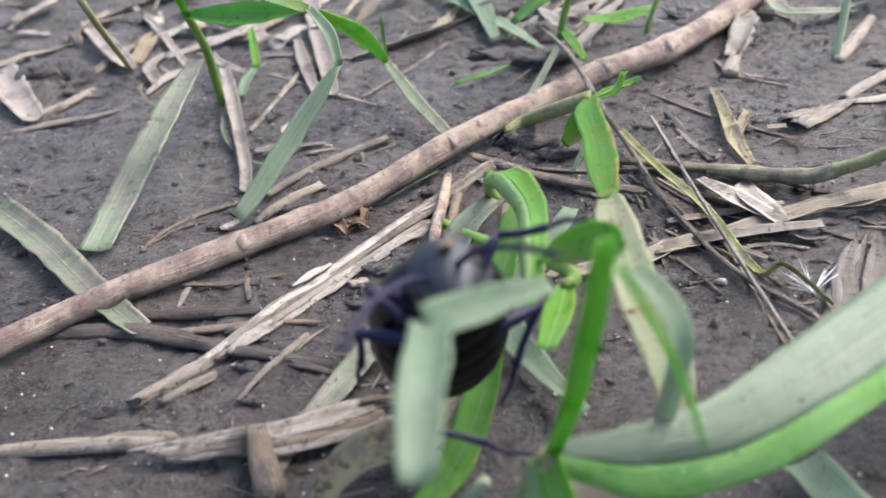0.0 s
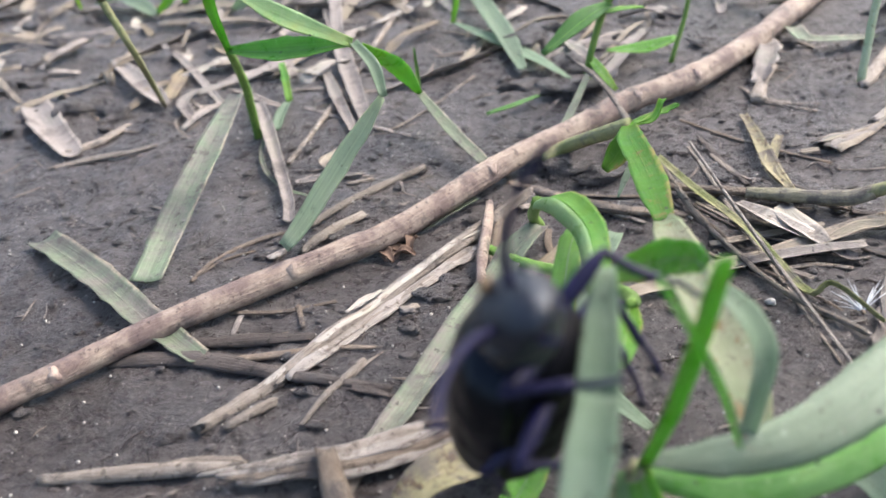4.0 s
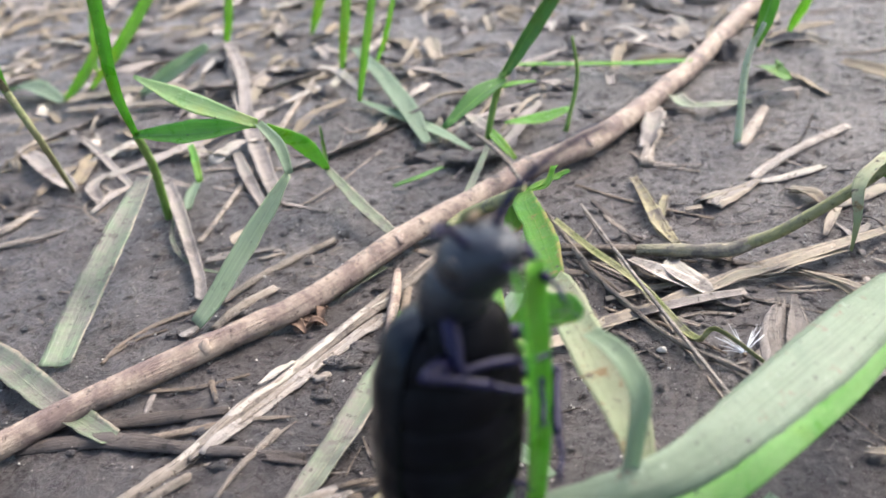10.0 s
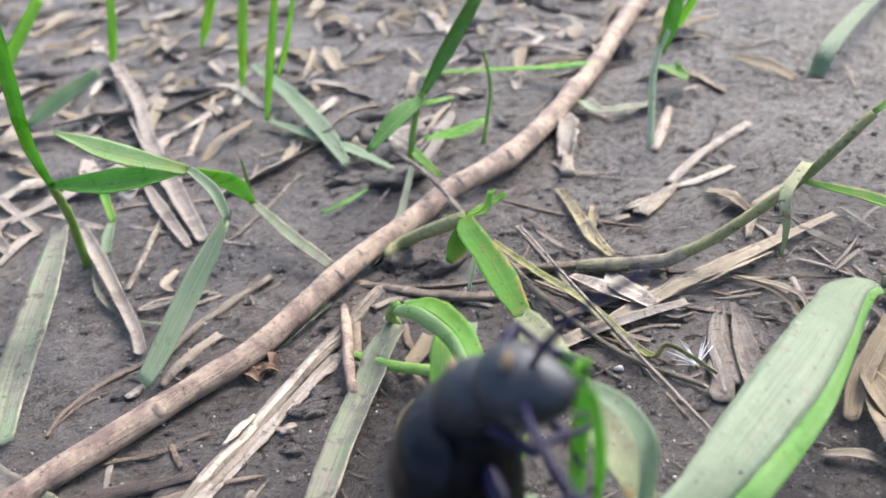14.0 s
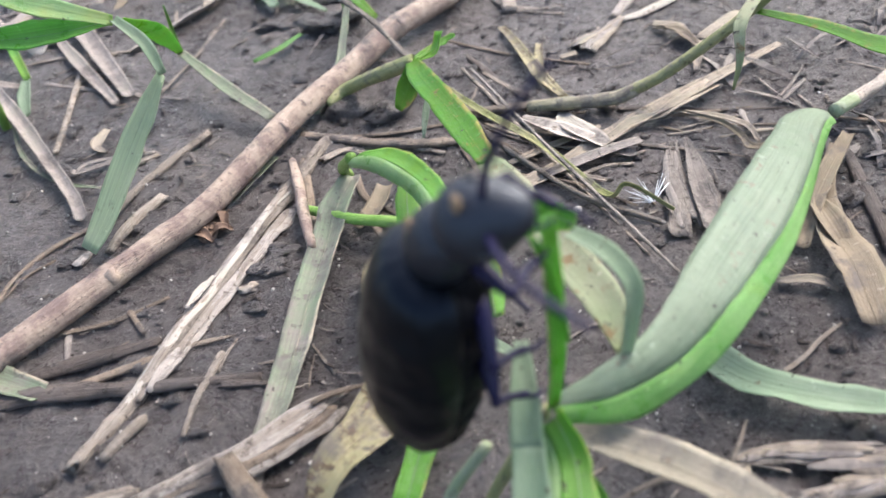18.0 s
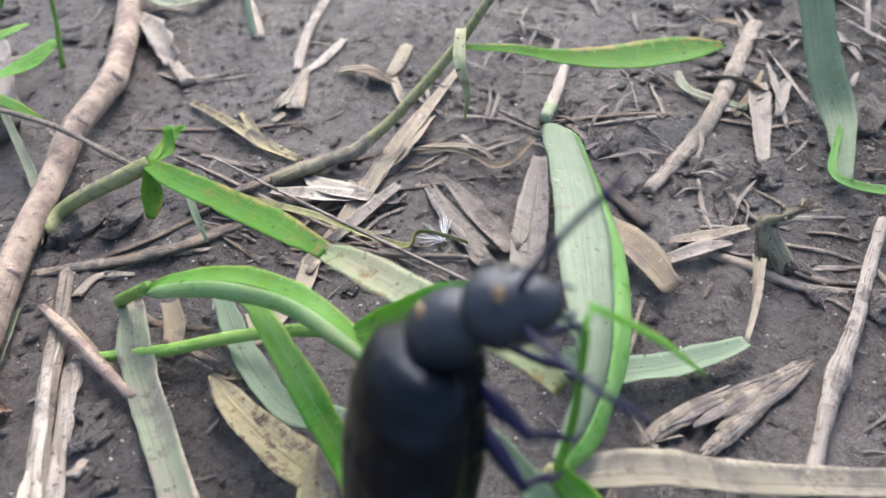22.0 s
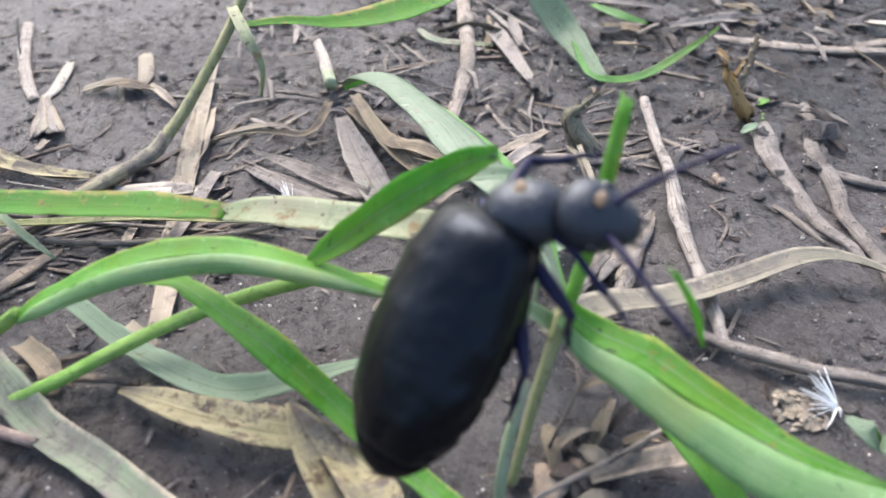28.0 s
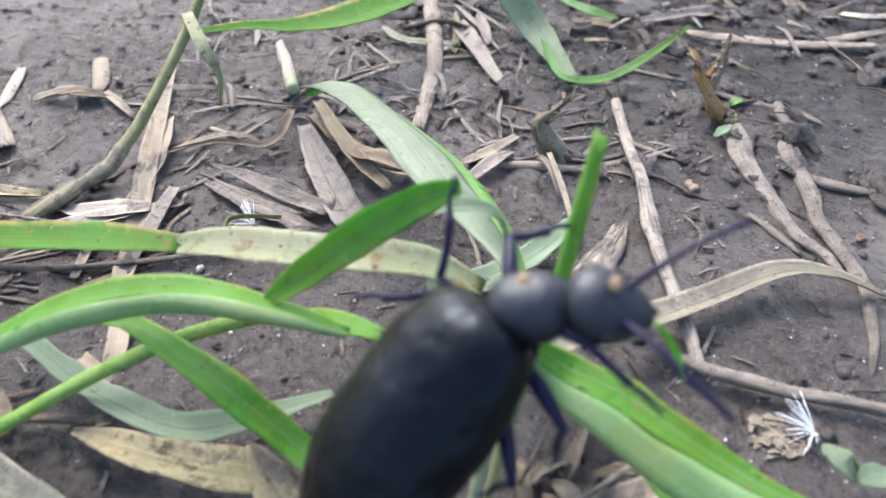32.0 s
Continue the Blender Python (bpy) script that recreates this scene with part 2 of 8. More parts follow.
def leaf_material(name, base, second, spots, spot_amount=0.3, gloss=0.45, through_light=0.25, veins=0.35, dirt=0.0, spec=0.35, margin=None, hem=0.0):
    """A grass blade: lengthwise veins, ageing patches, blotches and small dark specks, uneven gloss, some light through it."""
    m, ns, ls, bs = nodes_of(name)
    tc = ns.new("ShaderNodeTexCoord")
    ob = noise_node(ns, ls, 170, 6, 0.68, tc.outputs["Object"])
    col = ramp(ns, ls, ob, [(0.38, base), (0.60, second)])
    old = noise_node(ns, ls, 75, 5, 0.66, tc.outputs["Object"])
    aged = (min(1.0, base[0] * 1.45 + 0.02), base[1] * 1.04, base[2] * 0.85) if base[1] > 1.4 * base[0] else tuple(c * 1.12 for c in base)
    deeper = (second[0] * 0.62, second[1] * 0.74, second[2] * 0.62)
    col = mixed(ns, ls, ramp(ns, ls, old, [(0.51, (0, 0, 0)), (0.63, (0.85, 0.85, 0.85))]), col, aged)
    col = mixed(ns, ls, ramp(ns, ls, old, [(0.33, (0.65, 0.65, 0.65)), (0.47, (0, 0, 0))]), col, deeper)
    rib = noise_node(ns, ls, 1.0, 3, 0.7, tc.outputs["UV"], (40, 0.4, 1))
    pale = tuple(min(1.0, c * 1.45 + 0.03) for c in base)
    dark = tuple(c * 0.6 for c in base)
    col = mixed(ns, ls, ramp(ns, ls, rib, [(0.50, (0, 0, 0)), (0.66, (veins * 1.5, veins * 1.5, veins * 1.5))]), col, pale)
    col = mixed(ns, ls, ramp(ns, ls, rib, [(0.34, (veins * 1.4, veins * 1.4, veins * 1.4)), (0.48, (0, 0, 0))]), col, dark)
    scar = noise_node(ns, ls, 1.0, 4, 0.7, tc.outputs["UV"], (2.2, 7.5, 1))
    col = mixed(ns, ls, ramp(ns, ls, scar, [(0.61, (0, 0, 0)), (0.68, (0.65, 0.65, 0.65))]), col, tuple(min(1.0, c * 1.25 + 0.09) for c in second))
    sp = noise_node(ns, ls, 430, 7, 0.74, tc.outputs["Object"])
    lo = 0.70 - 0.24 * spot_amount
    col = mixed(ns, ls, ramp(ns, ls, sp, [(lo, (0, 0, 0)), (lo + 0.06, (0.9, 0.9, 0.9))]), col, spots)
    mud = noise_node(ns, ls, 900, 6, 0.75, tc.outputs["Object"])
    col = mixed(ns, ls, ramp(ns, ls, mud, [(0.65 - 0.1 * spot_amount, (0, 0, 0)), (0.71 - 0.1 * spot_amount, (1, 1, 1))]), col, (0.05, 0.042, 0.038))
    if margin:
        uv = ns.new("ShaderNodeSeparateXYZ")
        ls.new(tc.outputs["UV"], uv.inputs[0])
        wob = ns.new("ShaderNodeMath")
        wob.operation = "MULTIPLY_ADD"
        wob.inputs[1].default_value = 0.5
        ls.new(sp, wob.inputs[0])
        ls.new(uv.outputs[0], wob.inputs[2])
        patch = ns.new("ShaderNodeMath")
        patch.operation = "MULTIPLY"
        ls.new(ramp(ns, ls, wob.outputs[0], [(0.27 + hem, (0.85, 0.85, 0.85)), (0.38 + hem, (0, 0, 0))]), patch.inputs[0])
        ls.new(ramp(ns, ls, noise_node(ns, ls, 210, 4, 0.7, tc.outputs["Object"]), [(0.44, (0, 0, 0)), (0.56, (1, 1, 1))]), patch.inputs[1])
        col = mixed(ns, ls, patch.outputs[0], col, margin)
    if dirt:
        soil = noise_node(ns, ls, 150, 7, 0.72, tc.outputs["Object"])
        col = mixed(ns, ls, ramp(ns, ls, soil, [(0.62 - 0.2 * dirt, (0, 0, 0)), (0.74 - 0.2 * dirt, (0.8, 0.8, 0.8))]), col, (0.12, 0.105, 0.10))
    col = varied(ns, ls, col, 0.14)
    ls.new(col, bs.inputs["Base Color"])
    ls.new(ramp(ns, ls, ob, [(0.36, (gloss * 0.72,) * 3), (0.62, (min(1.0, gloss * 1.35),) * 3)]), bs.inputs["Roughness"])
    bs.inputs["Specular IOR Level"].default_value = spec
    bumped(ns, ls, bs, mixed(ns, ls, 0.35, mixed(ns, ls, 0.45, rib, ob), scar), 0.6, 0.0007)
    tr = ns.new("ShaderNodeBsdfTranslucent")
    ls.new(col, tr.inputs[0])
    mx = ns.new("ShaderNodeMixShader")
    mx.inputs[0].default_value = through_light
    ls.new(bs.outputs[0], mx.inputs[1])
    ls.new(tr.outputs[0], mx.inputs[2])
    ls.new(mx.outputs[0], ns["Material Output"].inputs[0])
    return m


def stalk_material(name, base, second, dark, fibre=0.5, rough=0.75, bump=0.5, dirt=0.5, lines=0.7):
    """Dry straw or wood: coarse and fine fibres along the stalk, stains across it."""
    m, ns, ls, bs = nodes_of(name)
    tc = ns.new("ShaderNodeTexCoord")
    big = noise_node(ns, ls, 210, 6, 0.7, tc.outputs["Object"])
    col = ramp(ns, ls, big, [(0.40, base), (0.58, second)])
    fib = noise_node(ns, ls, 1.0, 5, 0.75, tc.outputs["UV"], (13, 1.3, 1))
    k = 0.5 - 0.1 * (1 - fibre)
    col = mixed(ns, ls, ramp(ns, ls, fib, [(k - 0.12, (fibre * 1.3, fibre * 1.3, fibre * 1.3)), (k, (0, 0, 0))]), col, dark)
    thin = noise_node(ns, ls, 1.0, 3, 0.7, tc.outputs["UV"], (46, 2.6, 1))
    lighter = tuple(min(1.0, c * 1.35 + 0.02) for c in second)
    col = mixed(ns, ls, ramp(ns, ls, thin, [(0.52, (0, 0, 0)), (0.64, (lines, lines, lines))]), col, lighter)
    sp = noise_node(ns, ls, 800, 6, 0.75, tc.outputs["Object"])
    col = mixed(ns, ls, ramp(ns, ls, sp, [(0.57, (0, 0, 0)), (0.64, (0.9, 0.9, 0.9))]), col, dark)
    if dirt:
        soil = noise_node(ns, ls, 150, 7, 0.72, tc.outputs["Object"])
        col = mixed(ns, ls, ramp(ns, ls, soil, [(0.62 - 0.2 * dirt, (0, 0, 0)), (0.72 - 0.2 * dirt, (0.85, 0.85, 0.85))]), col, (0.11, 0.096, 0.092))
    col = varied(ns, ls, col, 0.2)
    ls.new(col, bs.inputs["Base Color"])
    bs.inputs["Roughness"].default_value = rough
    bs.inputs["Specular IOR Level"].default_value = 0.25
    bumped(ns, ls, bs, mixed(ns, ls, 0.4, fib, sp), min(1.0, bump + 0.3), 0.0009)
    return m


def mud_material():
    """Damp mud: broad damp and dry patches, crumbly pits with painted shade, pale silt and grit, more gloss where it is
    wet.
    """
    m, ns, ls, bs = nodes_of("damp_mud")
    co = ns.new("ShaderNodeTexCoord").outputs["Object"]
    big = noise_node(ns, ls, 34, 6, 0.65, co)
    col = ramp(ns, ls, big, [(0.36, (0.090, 0.078, 0.077)), (0.50, (0.142, 0.126, 0.124)), (0.64, (0.212, 0.191, 0.187))])
    mid = noise_node(ns, ls, 300, 8, 0.78, co)
    # low spots of the relief noise painted dark, as shade in the pits
    col = mixed(ns, ls, ramp(ns, ls, mid, [(0.35, (0.88, 0.88, 0.88)), (0.46, (0, 0, 0))]), col, (0.030, 0.025, 0.024))
    silt = noise_node(ns, ls, 620, 6, 0.75, co)
    col = mixed(ns, ls, ramp(ns, ls, silt, [(0.54, (0, 0, 0)), (0.66, (0.75, 0.75, 0.75))]), col, (0.23, 0.21, 0.20))
    fine = noise_node(ns, ls, 2300, 4, 0.7, co)
    col = mixed(ns, ls, ramp(ns, ls, fine, [(0.60, (0, 0, 0)), (0.66, (0.85, 0.85, 0.85))]), col, (0.31, 0.285, 0.27))
    col = mixed(ns, ls, ramp(ns, ls, fine, [(0.32, (0.85, 0.85, 0.85)), (0.39, (0, 0, 0))]), col, (0.018, 0.015, 0.015))
    # the darker soil round the broken stubs and under the rotten straws
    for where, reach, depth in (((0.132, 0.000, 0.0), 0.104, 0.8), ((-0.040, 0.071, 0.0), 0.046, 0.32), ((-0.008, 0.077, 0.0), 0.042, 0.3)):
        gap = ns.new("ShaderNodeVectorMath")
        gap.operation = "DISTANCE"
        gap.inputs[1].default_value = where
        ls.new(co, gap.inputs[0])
        darkened = ns.new("ShaderNodeMath")
        darkened.operation = "MULTIPLY_ADD"
        darkened.inputs[1].default_value = 0.06
        ls.new(noise_node(ns, ls, 45, 5, 0.7, co), darkened.inputs[0])
        ls.new(gap.outputs["Value"], darkened.inputs[2])
        col = mixed(ns, ls, ramp(ns, ls, darkened.outputs[0], [(reach - 0.016, (depth, depth, depth)), (reach + 0.017, (0, 0, 0))]), col, (0.028, 0.024, 0.024))
    ls.new(col, bs.inputs["Base Color"])
    ls.new(ramp(ns, ls, silt, [(0.40, (0.22, 0.22, 0.22)), (0.60, (0.54, 0.54, 0.54))]), bs.inputs["Roughness"])
    bs.inputs["Specular IOR Level"].default_value = 0.55
    bumped(ns, ls, bs, mixed(ns, ls, 0.22, mid, fine), 1.0, 0.0045)
    return m


def plain_material(name, col, second, scale=400, rough=0.6, bump=0.3, spec=0.4, coat=0.0, tint=(1, 1, 1)):
    m, ns, ls, bs = nodes_of(name)
    tc = ns.new("ShaderNodeTexCoord")
    n = noise_node(ns, ls, scale, 5, 0.65, tc.outputs["Object"])
    ls.new(ramp(ns, ls, n, [(0.35, col), (0.65, second)]), bs.inputs["Base Color"])
    bs.inputs["Roughness"].default_value = rough
    bs.inputs["Specular IOR Level"].default_value = spec
    bs.inputs["Coat Weight"].default_value = coat
    bs.inputs["Specular Tint"].default_value = (*tint, 1)
    bumped(ns, ls, bs, n, bump, 0.0003)
    return m


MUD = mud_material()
RUSTSTEM = stalk_material("rusty_stub", (0.26, 0.15, 0.05), (0.36, 0.25, 0.12), (0.07, 0.045, 0.03), 0.6, 0.7, 0.8, dirt=0.3)
BRIGHT = leaf_material("sunlit_yellow_green_blade", (0.25, 0.50, 0.08), (0.36, 0.58, 0.16), (0.30, 0.30, 0.10), 0.15, 0.4, 0.62, 0.35, spec=0.5)
GREEN = leaf_material("fresh_green_blade", (0.125, 0.40, 0.035), (0.23, 0.50, 0.10), (0.17, 0.25, 0.06), 0.3, 0.34, 0.5, 0.3, spec=0.6, margin=(0.46, 0.50, 0.12))
NIBBLED = leaf_material("green_blade_with_yellowed_nibbled_edge", (0.125, 0.40, 0.03), (0.21, 0.49, 0.08), (0.34, 0.34, 0.08), 0.5, 0.34, 0.5, 0.3, spec=0.6, margin=(0.44, 0.46, 0.08), hem=0.03)
BLUEGREEN = leaf_material("blue_green_blade_back", (0.45, 0.54, 0.34), (0.53, 0.60, 0.41), (0.24, 0.22, 0.15), 0.2, 0.45, 0.5, 0.4, dirt=0.15, spec=0.45)
MIDGREEN = leaf_material("mid_green_blade", (0.11, 0.36, 0.035), (0.19, 0.44, 0.08), (0.22, 0.28, 0.09), 0.25, 0.36, 0.42, 0.4, spec=0.6)
DEEP = leaf_material("deep_green_blade", (0.085, 0.22, 0.05), (0.13, 0.30, 0.075), (0.05, 0.09, 0.02), 0.1, 0.42, 0.32, 0.3)
PALE = leaf_material("pale_green_blade_back", (0.27, 0.375, 0.255), (0.36, 0.46, 0.335), (0.20, 0.165, 0.105), 0.3, 0.42, 0.56, 0.3, spec=0.5)
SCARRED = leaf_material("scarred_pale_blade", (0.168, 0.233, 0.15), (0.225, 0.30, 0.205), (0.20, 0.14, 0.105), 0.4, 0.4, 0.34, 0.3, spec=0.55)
FADED = leaf_material("faded_tan_green_blade", (0.28, 0.34, 0.19), (0.38, 0.37, 0.25), (0.24, 0.16, 0.07), 0.6, 0.45, 0.35, 0.25, dirt=0.25, spec=0.5)
GREYGREEN = leaf_material("muddy_grey_green_blade", (0.15, 0.205, 0.12), (0.215, 0.185, 0.17), (0.09, 0.075, 0.066), 0.52, 0.5, 0.12, 0.4, dirt=0.6, margin=(0.40, 0.34, 0.26))
YELLOW = leaf_material("yellowing_blade", (0.33, 0.285, 0.165), (0.20, 0.185, 0.10), (0.10, 0.065, 0.04), 0.8, 0.6, 0.15, dirt=0.75)
RUST = leaf_material("rust_spotted_green_blade", (0.045, 0.20, 0.007), (0.09, 0.26, 0.02), (0.24, 0.17, 0.05), 0.5, 0.42, 0.4, 0.4, spec=0.4, margin=(0.34, 0.26, 0.08), hem=0.05)
DULLTAN = leaf_material("dull_grey_tan_blade", (0.195, 0.18, 0.135), (0.27, 0.24, 0.19), (0.12, 0.09, 0.06), 0.45, 0.55, 0.2, 0.32, dirt=0.55, spec=0.45, margin=(0.42, 0.38, 0.30))
TAN = leaf_material("dry_tan_blade", (0.27, 0.226, 0.178), (0.36, 0.31, 0.25), (0.12, 0.09, 0.06), 0.4, 0.75, 0.12, 0.32, dirt=0.6)
GREYDRY = leaf_material("dry_grey_blade", (0.22, 0.192, 0.175), (0.315, 0.28, 0.255), (0.085, 0.07, 0.062), 0.45, 0.75, 0.1, 0.35, dirt=0.65)
WHITEDRY = leaf_material("bleached_blade", (0.40, 0.36, 0.315), (0.50, 0.455, 0.40), (0.15, 0.12, 0.09), 0.4, 0.75, 0.12, 0.5, dirt=0.5)
BROWN = leaf_material("dry_brown_blade", (0.19, 0.148, 0.10), (0.275, 0.228, 0.165), (0.06, 0.04, 0.025), 0.35, 0.7, 0.1, 0.5, dirt=0.5)
TWIG = stalk_material("brown_twig_bark", (0.22, 0.158, 0.142), (0.47, 0.375, 0.30), (0.085, 0.06, 0.055), 0.12, 0.48, 0.6, dirt=0.4, lines=0.06)
ROOT = stalk_material("muddy_grey_root", (0.19, 0.165, 0.15), (0.31, 0.275, 0.245), (0.06, 0.05, 0.045), 0.5, 0.75, 0.8, dirt=0.6, lines=0.5)
STRAW = stalk_material("grey_tan_straw", (0.27, 0.228, 0.19), (0.38, 0.33, 0.285), (0.10, 0.08, 0.065), 0.65, 0.75, 0.7)
PALESTRAW = stalk_material("bleached_straw", (0.36, 0.315, 0.28), (0.46, 0.415, 0.375), (0.13, 0.10, 0.085), 0.75, 0.75, 0.9, dirt=0.5)
DARKSTRAW = stalk_material("dark_wet_straw", (0.07, 0.057, 0.052), (0.125, 0.104, 0.094), (0.025, 0.02, 0.018), 0.7, 0.65, 0.9)
BROWNSTRAW = stalk_material("brown_straw", (0.205, 0.158, 0.122), (0.285, 0.232, 0.185), (0.075, 0.052, 0.038), 0.6, 0.7, 0.7)
PALESTEM = stalk_material("pale_green_stem", (0.30, 0.38, 0.22), (0.40, 0.44, 0.31), (0.16, 0.17, 0.10), 0.3, 0.5, 0.3, dirt=0.3, lines=0.3)
MOTTLED = stalk_material("mottled_grey_brown_stem", (0.21, 0.195, 0.125), (0.31, 0.285, 0.21), (0.06, 0.05, 0.04), 0.5, 0.7, 0.5, dirt=0.6)
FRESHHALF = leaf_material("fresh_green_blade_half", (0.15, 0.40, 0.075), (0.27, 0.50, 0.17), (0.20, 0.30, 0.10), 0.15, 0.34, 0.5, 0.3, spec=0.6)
# light green of blades and ribs; on folded lower halves it paints sky sheen
LIGHTGREEN = leaf_material("light_green_blade_and_sheen_half", (0.22, 0.42, 0.15), (0.32, 0.50, 0.23), (0.20, 0.30, 0.10), 0.08, 0.34, 0.45, 0.25, spec=0.55)
OLIVE = stalk_material("olive_green_stem", (0.17, 0.20, 0.075), (0.26, 0.26, 0.135), (0.08, 0.075, 0.045), 0.3, 0.55, 0.25, dirt=0.35)
GREENSTEM = stalk_material("fresh_green_stem", (0.13, 0.27, 0.045), (0.20, 0.33, 0.08), (0.08, 0.17, 0.03), 0.4, 0.42, 0.3, dirt=0.1)
YELLOWSTEM = stalk_material("yellow_green_stem", (0.15, 0.18, 0.055), (0.30, 0.29, 0.15), (0.09, 0.09, 0.035), 0.6, 0.45, 0.4, dirt=0.4)
CLOD = MUD
RUSTCLOD = plain_material("rusty_brown_crumb", (0.10, 0.06, 0.042), (0.17, 0.11, 0.075), 500, 0.8, 0.7)
GRIT = plain_material("pale_sand_grain", (0.38, 0.35, 0.31), (0.58, 0.55, 0.50), 900, 0.5, 0.1)
SILK = plain_material("white_seed_silk", (0.72, 0.75, 0.78), (0.82, 0.84, 0.86), 900, 0.5, 0.0)

# ---- the mud ----
def ground():
    xs = [-30000, -6000, -1200, -420] + list(np.arange(-200, -90, 2.0)) + list(np.arange(-90, 150, 0.65)) + list(np.arange(150, 261, 2.0)) + [480, 1300, 6000, 30000]
    ys = [-30000, -6000, -1200, -320] + list(np.arange(-40, -8, 2.0)) + list(np.arange(-8, 170, 0.65)) + list(np.arange(170, 260, 1.2)) + list(np.arange(260, 432, 2.5)) + [650, 1500, 6000, 30000]
    verts, faces = [], []
    for y in ys:
        for x in xs:
            verts.append((x, y, gh(x, y) if abs(x) < 900 and abs(y) < 900 else -0.4))
    w = len(xs)
    for j in range(len(ys) - 1):
        for i in range(w - 1):
            faces.append((j * w + i, j * w + i + 1, (j + 1) * w + i + 1, (j + 1) * w + i))
    me = mesh_of("ground", verts, faces, (0, 0, 0))
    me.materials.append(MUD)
    tagged(new("ground", me), "dark grey-brown damp mud strewn with plant litter", "mud", kind="structure")


ground()


# ---- things that lie on the mud ----
def stiff(pts, give=0.25):
    """Lays a stiff stalk on the highest bumps of the mud under it, bending only a little with the ground."""
    n = 24
    path = spline(pts, n)
    low = np.array([gh(p[0], p[1]) for p in path])
    u = np.linspace(0, 1, n + 1)
    line = np.polyval(np.polyfit(u, low, 1), u)
    rise = float(np.percentile(low - line, 72))
    at = np.linspace(0, 1, len(pts))
    return [(x, y, float(np.interp(f, u, line)) + rise + give * (gh(x, y) - float(np.interp(f, u, line)) - rise) + h) for (x, y, h), f in zip(pts, at)]


def straw(pts, radii, material, label, name="straw", flat=0.6, lying=True, group="straws on the mud", **how):
    how.setdefault("seed", len(bpy.data.objects))
    how.setdefault("rough", 0.14)
    how.setdefault("ridges", 0.13)
    return single(name, tube(stiff(pts) if lying else pts, radii, flat=flat, **how), material, label, "straw" if name == "straw" else name.split("_")[-1], group)


def leaf(pts, widths, material, label, name="dry_leaf", lying=True, group="leaves on the mud", rib=None, **how):
    how.setdefault("seed", len(bpy.data.objects))
    how.setdefault("edge", 0.07)
    how.setdefault("fold", 0.2)
    p = on_mud(pts) if lying else pts
    if max(widths) < 2.4 or rib is None:
        return single(name, ribbon(p, widths, **how), material, label, "leaf", group)
    ob = thing(name, p[0], label, "leaf", group)
    part("blade", ribbon(p, widths, **how), material, ob)
    thin = {k: how[k] for k in ("roll", "side", "seed") if k in how}
    part("midrib", ribbon(p, [min(0.3, 0.07 * w) for w in widths], fold=0.0, thick=0.1, edge=0.0, shift=0.07, **thin), rib, ob)
    return ob


def split_stalk(name, pts, width, strips, materials, label, arch=0.5, thick=0.4, seed=1, group="dead stalks"):
    """A weathered stalk that has split lengthwise: uneven strips side by side, each with torn edges."""
    rnd = random.Random(seed)
    p = on_mud(pts)
    path = spline([list(q) + [w] for q, w in zip(p, width)], 28)
    axes = axes_along(path, (0, 0, 1))
    ob = thing(name, p[0], label, "stalk", group)
    for k in range(strips):
        u = (k + 0.5) / strips * 2 - 1
        i0, i1 = rnd.randint(0, 4), 28 - rnd.randint(0, 5)
        line, wide = [], []
        for i in range(i0, i1 + 1, 3):
            q, (t, s, up) = path[i], axes[i]
            half = q[3] / 2
            lift = arch * half * (1 - u * u) + rnd.uniform(-0.1, 0.18)
            line.append(q[:3] + s * (u * half * (1 - 0.5 / strips)) + np.array((0, 0, 1.0)) * lift)
            wide.append(q[3] / strips * rnd.uniform(1.3, 1.9))
        wide[0] *= 0.5
        wide[-1] *= 0.4
        tilt = -u * 38
        part("strip", ribbon(line, wide, roll=(tilt, tilt + rnd.uniform(-12, 12)), fold=-0.12, thick=thick, edge=0.2, seed=seed * 10 + k, step=0.8), materials[k % len(materials)], ob)
    return ob


